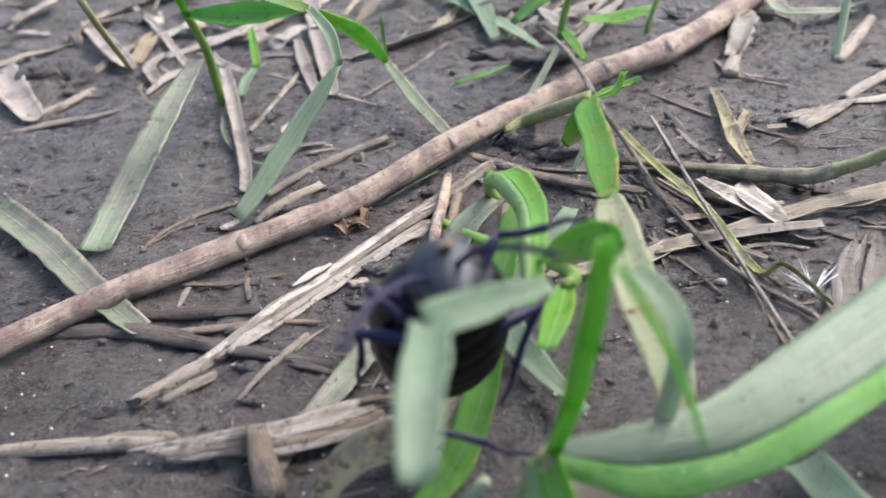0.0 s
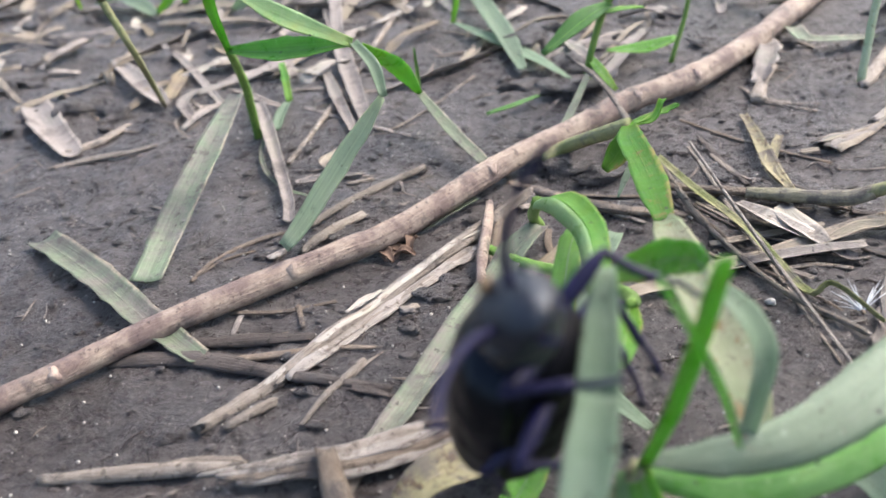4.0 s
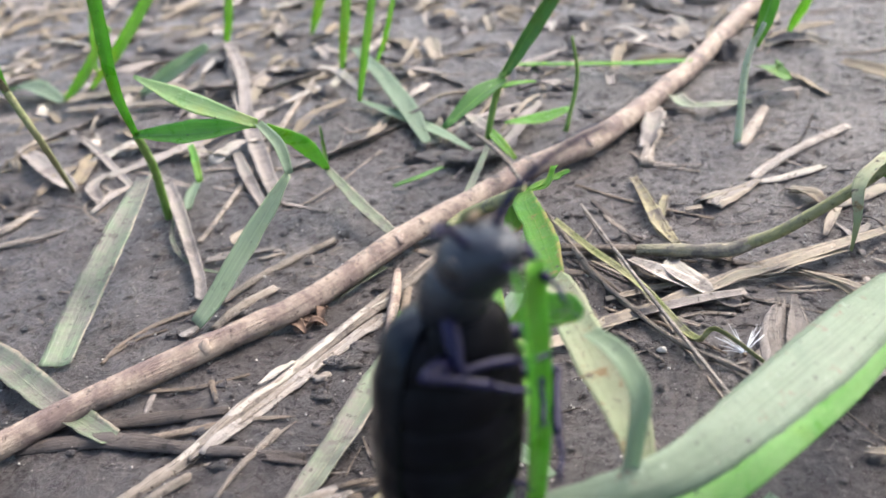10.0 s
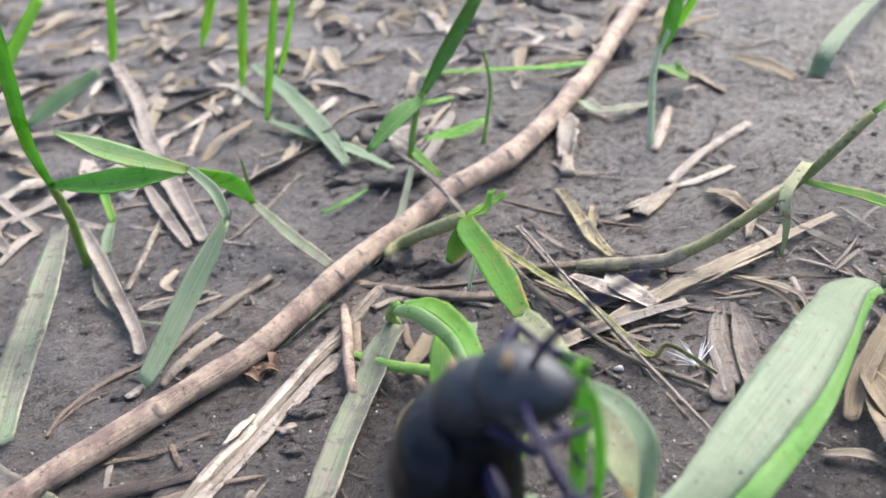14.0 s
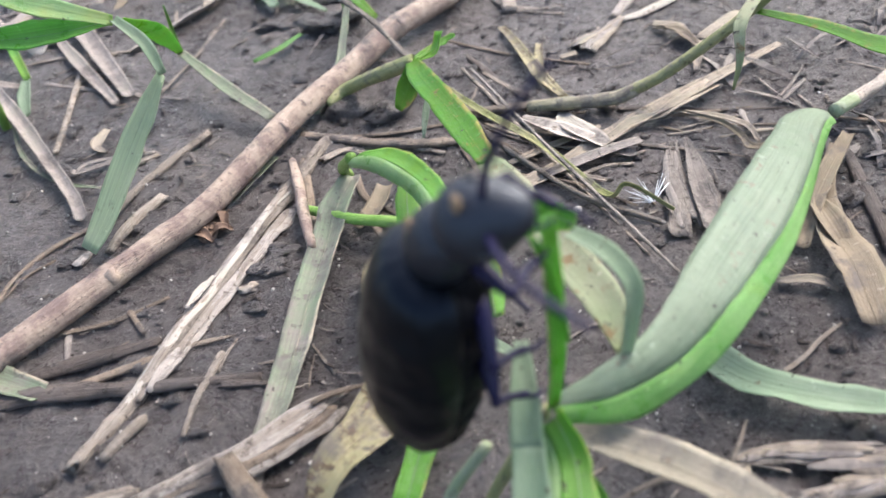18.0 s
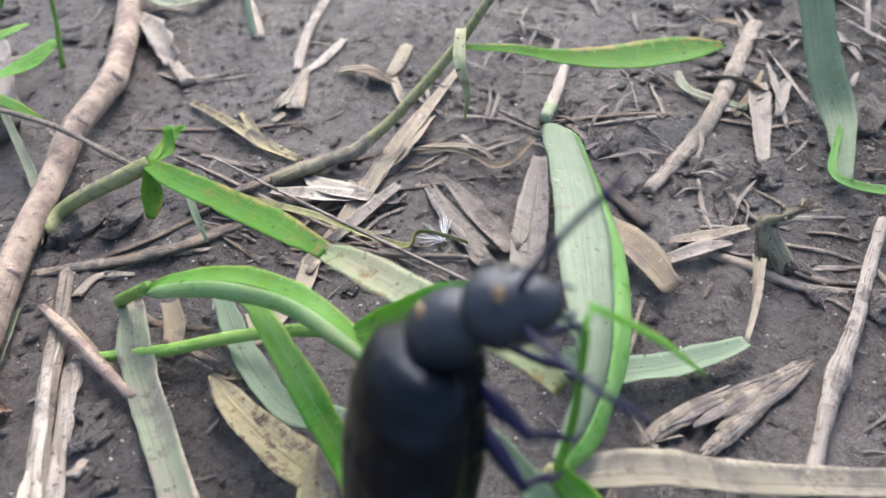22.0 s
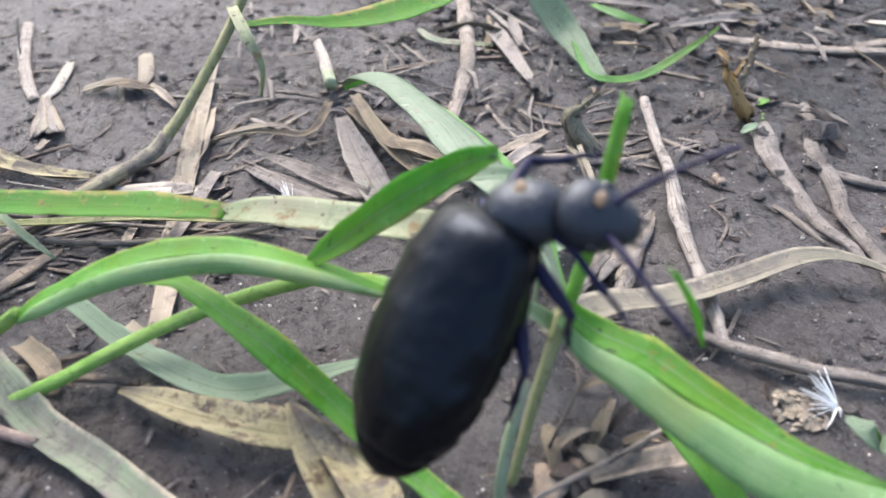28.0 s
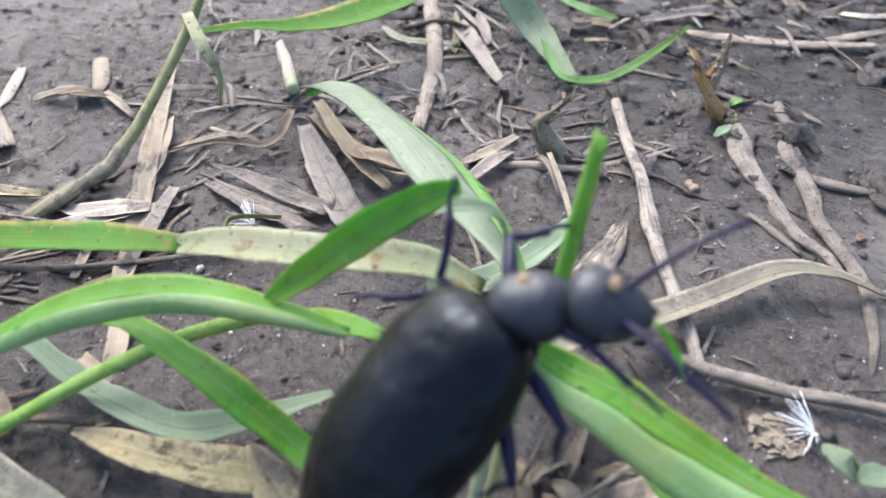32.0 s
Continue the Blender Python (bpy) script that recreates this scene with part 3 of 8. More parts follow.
def torn_stub(pts, radii, material, shreds, label, sheaths=3):
    """A broken-off stem: a lumpy split base with shreds of sheath standing and hanging round its end."""
    rnd = random.Random(len(label))
    p = on_mud(pts)
    ob = thing("stem_stub", p[0], label, "stub", "stubs in the mud")
    part("base", tube(p, [r * 0.8 for r in radii], rough=.45, ridges=.35, ragged=1.6, sides=16, step=.4, seed=len(label)), material, ob)
    for k in range(sheaths):
        a = rnd.uniform(0, 6.28)
        off = np.array((math.cos(a), math.sin(a), 0)) * radii[0] * 0.75
        line = [np.array(q) + off * (1 - 0.25 * i) for i, q in enumerate(p[:3])]
        part("sheath", ribbon(line, [radii[0] * 1.5, radii[0] * 1.3, radii[0] * 0.5], roll=(rnd.uniform(-90, 90), rnd.uniform(-90, 90)), fold=.35, edge=.3, seed=k + 40, step=.5), (BROWN, material, TAN)[k], ob)
    top, below = np.array(p[-1]), np.array(p[-2])
    d = (top - below) / np.linalg.norm(top - below)
    for i in range(shreds):
        start = below + (top - below) * rnd.uniform(-.4, 1) + np.array([rnd.uniform(-.7, .7) * radii[-2] for c in range(3)])
        way = d * rnd.uniform(.2, 1.1) + np.array((rnd.uniform(-.9, .9), rnd.uniform(-.9, .9), rnd.uniform(-.2, .6)))
        n = rnd.uniform(1.2, 3.8)
        part("shred", ribbon([start, start + way * n * .5, start + way * n + np.array((0, 0, -rnd.uniform(0, .9)))], [rnd.uniform(.5, 1.1), rnd.uniform(.4, .9), .15], roll=(rnd.uniform(-80, 80), rnd.uniform(-80, 80)), fold=.25, edge=.3, seed=i, step=.5), (material, TAN, BROWN)[i % 3], ob)
    return ob


def twig(pts, radii, material, label, knots=(), name="twig", **how):
    """A twig in bark, with its knots and broken ends."""
    p = on_mud(pts)
    ob = thing(name, p[0], label, "twig", "twigs on the mud")
    part("bark", tube(p, radii, knots=knots, **how), material, ob)
    path = spline([list(q) + [r] for q, r in zip(p, radii)], 100)
    for f, g in knots:
        q = path[int(f * 100)]
        part("knot", lump(q[:3] + np.array((0.3, -0.45, 0.35)) * q[3], (q[3] * 1.1, q[3] * 1.1, q[3] * 1.3), int(f * 90), 0.3, 6), material, ob)
    for q, n in ((path[0], path[3]), (path[-1], path[-4])):
        part("broken_end", tube([q[:3] + (n[:3] - q[:3]) * 0.25, q[:3], q[:3] - (n[:3] - q[:3]) * 0.3], [q[3] * .85, q[3] * .7, q[3] * .35], ragged=1.2, ridges=.25), PALESTRAW, ob)
    return ob




def grass_blade(plant, pts, widths, material, label, rib, **how):
    """One blade with its midrib on a grass plant."""
    how.setdefault("seed", len(bpy.data.objects))
    ob = part("leaf_blade", ribbon(pts, widths, **how), material, plant, label)
    if max(widths) > 2.2:
        thin = {k: how[k] for k in ("roll", "side", "seed") if k in how}
        part("midrib", ribbon(pts, [min(0.2, 0.05 * w) for w in widths], fold=0.0, thick=0.08, edge=0.0, shift=0.035, **thin), rib, ob)
    return ob


def grass_stem(plant, pts, radii, material, label="", **how):
    how.setdefault("seed", len(bpy.data.objects))
    how.setdefault("rough", 0.05)
    return part("stem", tube(pts, radii, ridges=0.05, ragged=0.3, **how), material, plant, label)




def leaf_hem(plant, pts, widths, hem, roll, toward, material, label, bend=38, thick=0.14, first=(0, 0, 1)):
    """The folded margin of a blade: a narrow strip that runs on from one edge of it, bent down."""
    n = 50
    path = spline([list(p) + [w, h] for p, w, h in zip(pts, widths, hem)], n)
    verts, faces, uv, k = [], [], [], 4
    for i, (q, (t, s, up)) in enumerate(zip(path, axes_along(path, first))):
        a = radians(float(np.interp(i / n, np.linspace(0, 1, len(roll)), roll)))
        s, up = s * math.cos(a) + up * math.sin(a), up * math.cos(a) - s * math.sin(a)
        if s.dot(np.array(toward)) < 0:
            s = -s
        rim = q[:3] + s * (q[3] * 0.49) + up * (q[3] * 0.1)
        for layer in (0, 1):
            for j in range(k + 1):
                b = radians(bend * j / k)
                verts.append(rim + (s * math.cos(b) - up * math.sin(b)) * (q[4] * j / k * (1 + 0.05 * noise1(i * 0.7, j, 2.2))) - up * thick * layer)
                uv.append((0.2 + 0.6 * j / k, i * 0.12))
    c = k + 1
    for i in range(n):
        a, b = i * 2 * c, (i + 1) * 2 * c
        for j in range(k):
            faces.append((a + j, a + j + 1, b + j + 1, b + j))
            faces.append((a + c + j + 1, a + c + j, b + c + j, b + c + j + 1))
        faces.append((a + c, a, b, b + c))
        faces.append((a + c - 1, a + 2 * c - 1, b + 2 * c - 1, b + c - 1))
    return part("leaf_margin", (verts, faces, uv), material, plant, label)



def between(plant, one, other, material, label, arch=0.4, thick=0.14, seed=0, n=64, k=8):
    """Half a blade between two of its lines, bowed a little, with a thickness and worn edges."""
    a, b = spline(one, n), spline(other, n)
    verts, faces, uv, run = [], [], [], 0.0
    for i in range(n + 1):
        across = b[i] - a[i]
        along = a[min(i + 1, n)] - a[max(i - 1, 0)]
        up = np.cross(across, along)
        up = up / (np.linalg.norm(up) + 1e-9)
        up = up if up[2] > 0 else -up
        run += np.linalg.norm(a[i] - a[max(i - 1, 0)])
        for layer in (0, 1):
            for j in range(k + 1):
                u = j / k
                rag = 0.16 * noise1(run / 1.6, seed * 3.1, 4.0) + 0.1 * noise1(run / 0.5, seed * 1.7, 8.0)
                lift = arch * (4 * u * (1 - u)) * min(1.0, np.linalg.norm(across) / 4) + 0.12 * noise1(run / 4.5, u * 1.8, seed * 2.3)
                verts.append(a[i] + across * u + across / (np.linalg.norm(across) + 1e-9) * rag * (1 - u) + up * (lift - layer * thick))
                uv.append((0.1 + 0.8 * u, run / 10))
    c = k + 1
    for i in range(n):
        p, q = i * 2 * c, (i + 1) * 2 * c
        for j in range(k):
            faces.append((p + j, p + j + 1, q + j + 1, q + j))
            faces.append((p + c + j + 1, p + c + j, q + c + j, q + c + j + 1))
        faces.append((p + c, p, q, q + c))
        faces.append((p + c - 1, p + 2 * c - 1, q + 2 * c - 1, q + c - 1))
    return part("leaf_blade", (verts, faces, uv), material, plant, label)


# the long brown twig
twig([(-71.4, 60.9, 1.9), (-62.1, 66.1, 1.9), (-55.8, 70.6, 1.9), (-48.3, 77.2, 1.9), (-37.0, 84.9, 1.9), (-24.1, 93.6, 1.9), (-16.8, 98.5, 2.2), (-2.7, 112.1, 2.6), (9.9, 123.1, 2.9), (21.0, 132.9, 2.9), (33.9, 141.2, 2.6), (47.8, 156.1, 2.4), (59.5, 170.4, 2.2), (68.2, 180.9, 2.2), (92.8, 215.4, 2.2), (120.2, 252.4, 2.2)], [1.25, 1.38, 1.45, 1.53, 1.65, 1.7, 1.68, 1.77, 1.86, 1.93, 2.02, 2.15, 2.25, 2.25, 2.39, 2.33], TWIG, "long brown weathered twig lying across the mud", knots=[(0.15, 0.04), (0.3, 0.05), (0.46, 0.07), (0.6, 0.08), (0.665, 0.16)], name="twig", rough=0.09, ridges=0.05, sides=20, step=0.7)
twig([(11.4, 141.9, 8.5), (14.1, 133.6, 8.0), (16.1, 126.1, 7.2), (18.0, 117.5, 5.0), (20.9, 107.5, 2.0), (22.1, 96.5, 1.0), (24.2, 90.4, 1.0), (26.9, 77.1, 0.8), (32.3, 68.2, 0.6)], [0.3, 0.43, 0.41, 0.43, 0.41, 0.38, 0.36, 0.35, 0.33], STRAW, "thin dry grey-brown twig leaning over the thicker twig", knots=[(0.35, 0.3), (0.6, 0.35)], name="thin_twig", rough=0.2)
straw([(22.6, 101.9, 8.0), (25.6, 83.0, 4.3), (29.4, 59.4, 0.5)], [0.19, 0.24, 0.19], PALESTRAW, "long thin straight straw leaning over the litter", flat=0.9, lying=False)
# split straws
bleached = split_stalk("split_straw", [(-35.2, 63.8, 0.4), (-29.9, 69.5, 0.6), (-24.5, 75.8, 0.8), (-19.2, 82.6, 0.8), (-10.1, 94.4, 0.7), (-4.5, 100.5, 0.6), (1.8, 108.3, 0.5)], [2.0, 2.2, 2.3, 2.4, 2.35, 2.3, 2.1], 3, (PALESTRAW, WHITEDRY, STRAW,), "long bleached straw split lengthwise with frayed edges", arch=0.45, seed=3, group='straws on the mud')
part("core", tube(on_mud([(-36.0, 62.9, 0.5), (-29.9, 69.5, 0.5), (-24.5, 75.8, 0.6), (-19.2, 82.6, 0.6), (-10.1, 94.4, 0.6), (1.8, 108.3, 0.5)]), [.75, .95, 1.0, 1.0, 1.0, .9], flat=.7, rough=.2, ridges=.22, ragged=1.4, sides=14, step=.7, seed=31), STRAW, bleached, "grey-brown core of the straw")
split_stalk("split_straw", [(-29.8, 67.9, 0.4), (-24.9, 73.4, 0.6), (-19.0, 80.1, 0.6), (-12.4, 87.8, 0.5), (-9.4, 91.6, 0.5), (-3.9, 98.3, 0.4)], [1.42, 1.87, 1.86, 1.84, 1.9, 2.31], 2, (STRAW, PALESTRAW,), "grey split straw beside the bleached one", arch=0.35, seed=4, group='straws on the mud')
leaf([(-22.2, 79.6, 1.5), (-20.2, 82.3, 1.8), (-18.4, 84.6, 1.6)], [0.6, 1.1, 0.5], WHITEDRY, "white flake of split straw skin", name="straw_flake", edge=0.3)
straw([(-49.9, 75.9, 0.14), (-43.0, 75.3, 0.18), (-37.7, 74.4, 0.19), (-31.0, 72.0, 0.17), (-24.5, 69.5, 0.15), (-16.5, 66.4, 0.3)], [0.8, 1.15, 1.25, 1.1, 0.85, 0.5], DARKSTRAW, "dark wet flattened straw on the mud", flat=0.5, rough=0.22)
straw([(-40.6, 78.1, 0.14), (-32.6, 77.7, 0.19), (-26.0, 77.1, 0.3)], [0.8, 1.15, 0.6], DARKSTRAW, "dark wet straw under a bleached straw", flat=0.5, rough=0.22)
straw([(-37.6, 74.3, 0.19), (-32.7, 74.7, 0.2), (-27.7, 74.8, 0.2), (-22.6, 74.7, 0.17), (-18.0, 74.3, 0.09)], [0.51, 0.57, 0.57, 0.45, 0.16], BROWNSTRAW, "brown pointed straw on the mud")
straw([(-37.2, 83.8, 0.14), (-30.2, 82.9, 0.14), (-24.1, 84.1, 0.13)], [0.34, 0.34, 0.28], BROWNSTRAW, "thin brown straw on the mud")
straw([(-28.6, 83.4, 0.16), (-27.5, 79.1, 0.12)], [0.41, 0.27], BROWNSTRAW, "short broken straw stub")
straw([(-36.2, 79.3, 0.09), (-35.8, 82.9, 0.11), (-35.1, 83.9, 0.1)], [0.33, 0.41, 0.34], GREYDRY, "short grey leaf scrap", flat=0.3)
straw([(-25.2, 61.9, 0.12), (-23.5, 65.8, 0.15), (-21.7, 68.6, 0.17), (-19.8, 71.8, 0.18)], [0.25, 0.38, 0.45, 0.49], STRAW, "short tan straw with a yellow end")
straw([(-33.2, 62.6, 0.19), (-30.9, 64.7, 0.24), (-28.6, 66.6, 0.23)], [0.51, 0.69, 0.65], STRAW, "short grey crumbling straw")
straw([(-20.7, 67.2, 0.13), (-18.2, 66.4, 0.15), (-15.8, 65.0, 0.09)], [0.53, 0.65, 0.23], DARKSTRAW, "dark flake of rotten straw", flat=0.35)
split_stalk("dead_stalk", [(-33.9, 54.8, 1.0), (-29.3, 55.0, 1.1), (-24.6, 55.2, 1.2), (-19.7, 55.8, 1.2), (-14.9, 57.5, 1.0), (-11.2, 58.7, 0.9), (-8.0, 60.0, 0.6)], [2.62, 3.17, 3.84, 4.76, 5.23, 4.67, 2.27], 6, (PALESTRAW, GREYDRY, STRAW, PALESTRAW, BROWNSTRAW,), "pale weathered piece of split stalk lying on the mud", seed=6, thick=0.5)
straw([(-21.6, 55.2, 3.2), (-21.0, 53.0, 2.2), (-19.8, 49.9, 1.2)], [0.88, 1.17, 1.3], BROWNSTRAW, "brown broken side branch of a dead stalk", name="dead_stalk", flat=0.8, rough=0.2, group='dead stalks')
straw([(-18.8, 55.7, 0.21), (-19.9, 53.4, 0.23), (-19.9, 52.4, 0.16)], [0.69, 0.78, 0.47], STRAW, "small torn piece of grey stalk", flat=0.5)
straw([(-12.6, 58.6, 2.6), (-10.2, 59.0, 2.4), (-6.2, 59.2, 1.6)], [0.33, 0.33, 0.17], BROWNSTRAW, "thin splinter on a dead stalk")
straw([(-37.9, 58.8, 0.26), (-33.9, 58.2, 0.31), (-30.5, 57.7, 0.28)], [0.57, 0.73, 0.63], STRAW, "thick grey straw with a blunt end", flat=0.8)
straw([(-50.4, 57.6, 0.28), (-43.8, 57.6, 0.36), (-37.2, 57.5, 0.37), (-30.1, 57.4, 0.26)], [0.65, 0.85, 0.9, 0.58], STRAW, "thick grey-brown straw lying on the mud", flat=0.8)
straw([(-30.0, 103.1, 0.24), (-25.7, 108.2, 0.26), (-20.2, 113.5, 0.28), (-13.7, 119.3, 0.26)], [0.52, 0.58, 0.65, 0.58], STRAW, "tan straw with a dark node", flat=0.8, knots=[(0.6, 0.25)])
straw([(-30.4, 96.9, 0.19), (-27.4, 100.8, 0.28), (-22.2, 105.5, 0.27)], [0.53, 0.86, 0.81], STRAW, "rough grey straw piece", rough=0.2)
straw([(-34.6, 96.1, 0.24), (-32.9, 98.2, 0.21)], [0.83, 0.69], PALESTRAW, "bleached straw stub on the damp mud", flat=0.5)
straw([(-43.9, 91.4, 0.13), (-42.6, 95.9, 0.15), (-38.4, 100.8, 0.18), (-31.8, 104.2, 0.16)], [0.29, 0.38, 0.47, 0.4], BROWNSTRAW, "frayed brown root fibre", rough=0.3)
straw([(-43.5, 92.6, 0.1), (-40.6, 96.6, 0.12), (-36.9, 98.9, 0.1)], [0.18, 0.27, 0.2], BROWNSTRAW, "frayed brown root fibre")
straw([(-2.6, 105.4, 0.24), (-3.8, 97.5, 0.23), (-4.7, 91.0, 0.21), (-5.1, 85.7, 0.18)], [0.71, 0.68, 0.61, 0.49], BROWNSTRAW, "short brown straw leaning on split straws")
straw([(-1.3, 111.5, 0.23), (3.6, 107.3, 0.29), (9.1, 102.9, 0.29), (14.8, 99.8, 0.31), (21.5, 97.1, 0.26)], [0.66, 0.9, 0.88, 0.95, 0.79], BROWNSTRAW, "twisted brown dead grass stem", rough=0.2, ridges=0.15)
straw([(4.8, 108.3, 0.14), (11.6, 105.4, 0.16), (18.9, 103.6, 0.16), (26.4, 102.3, 0.18), (34.5, 100.4, 0.16)], [0.33, 0.41, 0.41, 0.49, 0.41], BROWNSTRAW, "thin brown dead grass stem")
straw([(6.1, 104.1, 0.1), (11.2, 101.6, 0.13), (14.0, 98.8, 0.09)], [0.4, 0.56, 0.32], YELLOW, "yellowed sheath of a dead stem", flat=0.3)
straw([(-0.4, 103.3, 0.18), (3.7, 104.5, 0.17), (6.9, 101.4, 0.12)], [0.71, 0.64, 0.4], STRAW, "grey dead leaf sheath", flat=0.4)
straw([(19.2, 104.3, 1.2), (26.2, 101.8, 1.2), (33.1, 99.3, 1.2), (38.0, 98.1, 1.0), (41.4, 94.5, 1.0)], [0.9, 0.81, 0.9, 1.06, 0.65], BROWNSTRAW, "dark knotted dead stem on the mud", rough=0.25)
straw([(41.9, 95.2, 0.17), (48.1, 91.8, 0.12), (54.4, 87.3, 0.09), (63.8, 82.5, 0.08)], [0.65, 0.4, 0.23, 0.15], DARKSTRAW, "dark root half sunk in the mud", flat=0.4)
straw([(0.4, 109.6, 0.14), (5.1, 106.0, 0.2), (10.7, 103.0, 0.22), (14.6, 100.1, 0.17)], [0.34, 0.56, 0.64, 0.43], BROWNSTRAW, "brown dead stem beside the twig")
straw([(2.2, 109.6, 0.13), (7.6, 103.8, 0.16), (11.9, 101.3, 0.16), (15.8, 97.4, 0.15)], [0.28, 0.42, 0.42, 0.36], STRAW, "tan dead stem beside the twig")
straw([(-4.3, 103.4, 2.2), (-4.9, 97.3, 2.4), (-5.9, 89.6, 2.2), (-6.5, 83.8, 1.4)], [0.51, 0.74, 0.71, 0.53], TWIG, "short grey-brown twig stub", name="twig", flat=1, group='twigs on the mud')
straw([(-36.1, 125.0, 0.17), (-33.6, 138.3, 0.2), (-29.6, 161.8, 0.23), (-25.4, 188.6, 0.26), (-19.7, 223.8, 0.27)], [0.46, 0.55, 0.68, 0.78, 0.82], STRAW, "long thin tan straw")
straw([(-79.2, 139.6, 0.27), (-74.9, 144.7, 0.27), (-71.9, 152.3, 0.22)], [1.21, 1.24, 0.97], STRAW, "broad grey straw piece", flat=0.4)
straw([(-80.1, 134.3, 0.18), (-71.8, 135.7, 0.25), (-66.0, 136.3, 0.23), (-60.8, 137.1, 0.14)], [0.58, 0.89, 0.79, 0.4], STRAW, "grey straw with a pointed end", flat=0.5)
straw([(-93.7, 174.4, 0.15), (-82.9, 161.1, 0.16), (-74.3, 149.8, 0.14)], [0.36, 0.4, 0.32], BROWNSTRAW, "thin brown twig end")
straw([(-31.8, 160.9, 0.13), (-22.4, 137.2, 0.13), (-14.5, 144.0, 0.13), (-4.5, 160.7, 0.13)], [0.28, 0.3, 0.31, 0.28], STRAW, "thin curved straw on the damp mud")
straw([(-37.2, 150.5, 0.11), (-26.8, 141.3, 0.12), (-16.3, 132.7, 0.09)], [0.43, 0.51, 0.29], GREYDRY, "grey dead leaf strip", flat=0.3)
straw([(28.3, 129.0, 0.13), (32.5, 122.1, 0.15), (36.9, 115.9, 0.14), (44.5, 108.3, 0.12)], [0.28, 0.36, 0.35, 0.25], BROWNSTRAW, "thin dark dead stem")
straw([(26.7, 117.5, 0.14), (27.1, 105.9, 0.16), (27.3, 95.7, 0.16), (27.9, 79.9, 0.14), (28.5, 64.7, 0.12)], [0.22, 0.28, 0.27, 0.23, 0.17], STRAW, "thin straight straw on the damp mud", flat=0.9)
straw([(29.2, 121.7, 0.11), (30.0, 113.1, 0.14), (31.3, 103.7, 0.11)], [0.36, 0.52, 0.32], DARKSTRAW, "dark flake of rotten straw", flat=0.4)
straw([(29.4, 114.4, 0.13), (30.5, 107.8, 0.14), (32.3, 104.3, 0.09)], [0.43, 0.49, 0.24], STRAW, "grey straw crumb on the damp mud", flat=0.4)
straw([(42.6, 134.8, 0.16), (46.8, 131.0, 0.18), (51.1, 130.3, 0.13)], [0.4, 0.48, 0.28], STRAW, "small grey straw on the damp mud")
straw([(51.0, 150.6, 0.19), (46.2, 142.6, 0.24), (42.7, 136.0, 0.17)], [0.76, 1.03, 0.69], STRAW, "small torn straw scrap", flat=0.4)
straw([(55.7, 120.7, 0.23), (61.7, 125.5, 0.28), (70.0, 130.8, 0.29), (81.0, 136.6, 0.27)], [0.81, 1.02, 1.06, 0.99], PALESTRAW, "pale straw with a frayed foot", flat=0.5)
split_stalk("dead_stalk", [(56.7, 119.6, 0.5), (51.8, 116.4, 0.8), (47.0, 113.5, 0.8), (43.9, 111.4, 0.5)], [1.61, 3.16, 4.99, 6.28], 6, (TAN, GREYDRY, STRAW,), "torn frayed straw foot on the mud", seed=31, thick=0.2, arch=0.25)
straw([(55.8, 119.4, 0.13), (60.8, 119.6, 0.18), (68.8, 121.9, 0.16)], [0.62, 0.98, 0.82], WHITEDRY, "bleached straw strip on the damp mud", flat=0.3)
leaf([(59.2, 114.4, 0.6), (60.4, 109.9, 0.9), (61.0, 104.3, 0.5)], [1.56, 2.52, 1.29], TAN, "crumpled tan leaf scrap", name="dry_leaf", edge=0.2)
straw([(68.9, 130.7, 1.0), (70.9, 131.4, 4.0), (71.4, 131.1, 6.0)], [0.14, 0.14, 0.12], STRAW, "thin upright bristle on the damp mud", flat=1)
# dead leaves on the mud
leaf([(28.6, 98.9, 0.6), (30.3, 93.4, 1.6), (32.9, 89.2, 1.6), (35.8, 87.2, 0.6)], [1.24, 2.81, 2.87, 0.99], WHITEDRY, "bleached dry leaf on the mud", name="dry_leaf", rib=WHITEDRY)
leaf([(35.8, 87.2, 0.6), (40.3, 88.6, 1.0), (44.8, 89.0, 1.2), (49.0, 90.1, 1.4), (56.3, 92.7, 1.2)], [1.13, 2.0, 1.86, 2.46, 2.81], TAN, "long curled tan dry leaf on the mud", name="dry_leaf", rib=TAN)
leaf([(47.1, 89.9, 0.8), (49.6, 86.9, 1.0), (52.2, 85.0, 0.6)], [0.58, 0.99, 0.7], TAN, "thin tan leaf strip", name="dry_leaf")
leaf([(37.7, 126.8, 0.6), (36.6, 116.4, 1.0), (35.7, 107.1, 1.0), (35.9, 100.6, 0.6)], [1.31, 1.93, 2.3, 1.26], YELLOW, "yellowish dry leaf on the mud", name="dry_leaf")
leaf([(22.7, 90.2, 0.5), (29.6, 91.2, 0.6), (36.8, 90.8, 0.6)], [1.01, 1.46, 0.73], TAN, "tan leaf strip on the mud", name="dry_leaf")
leaf([(24.0, 84.8, 0.5), (30.8, 84.2, 0.8), (39.2, 84.3, 0.5)], [1.53, 2.07, 1.52], GREYDRY, "grey flattened leaf remains", name="dry_leaf")
leaf([(-90.0, 197.8, 0.6), (-78.7, 177.6, 1.4), (-69.7, 163.5, 1.4), (-65.9, 159.3, 0.6)], [1.87, 4.15, 4.1, 1.79], GREYDRY, "curled grey dry leaf", name="dry_leaf")
leaf([(-77.9, 199.3, 2.0), (-67.8, 182.7, 1.4), (-54.3, 157.4, 0.7)], [1.34, 1.88, 1.55], GREYDRY, "brown-grey folded dry leaf", name="dry_leaf")
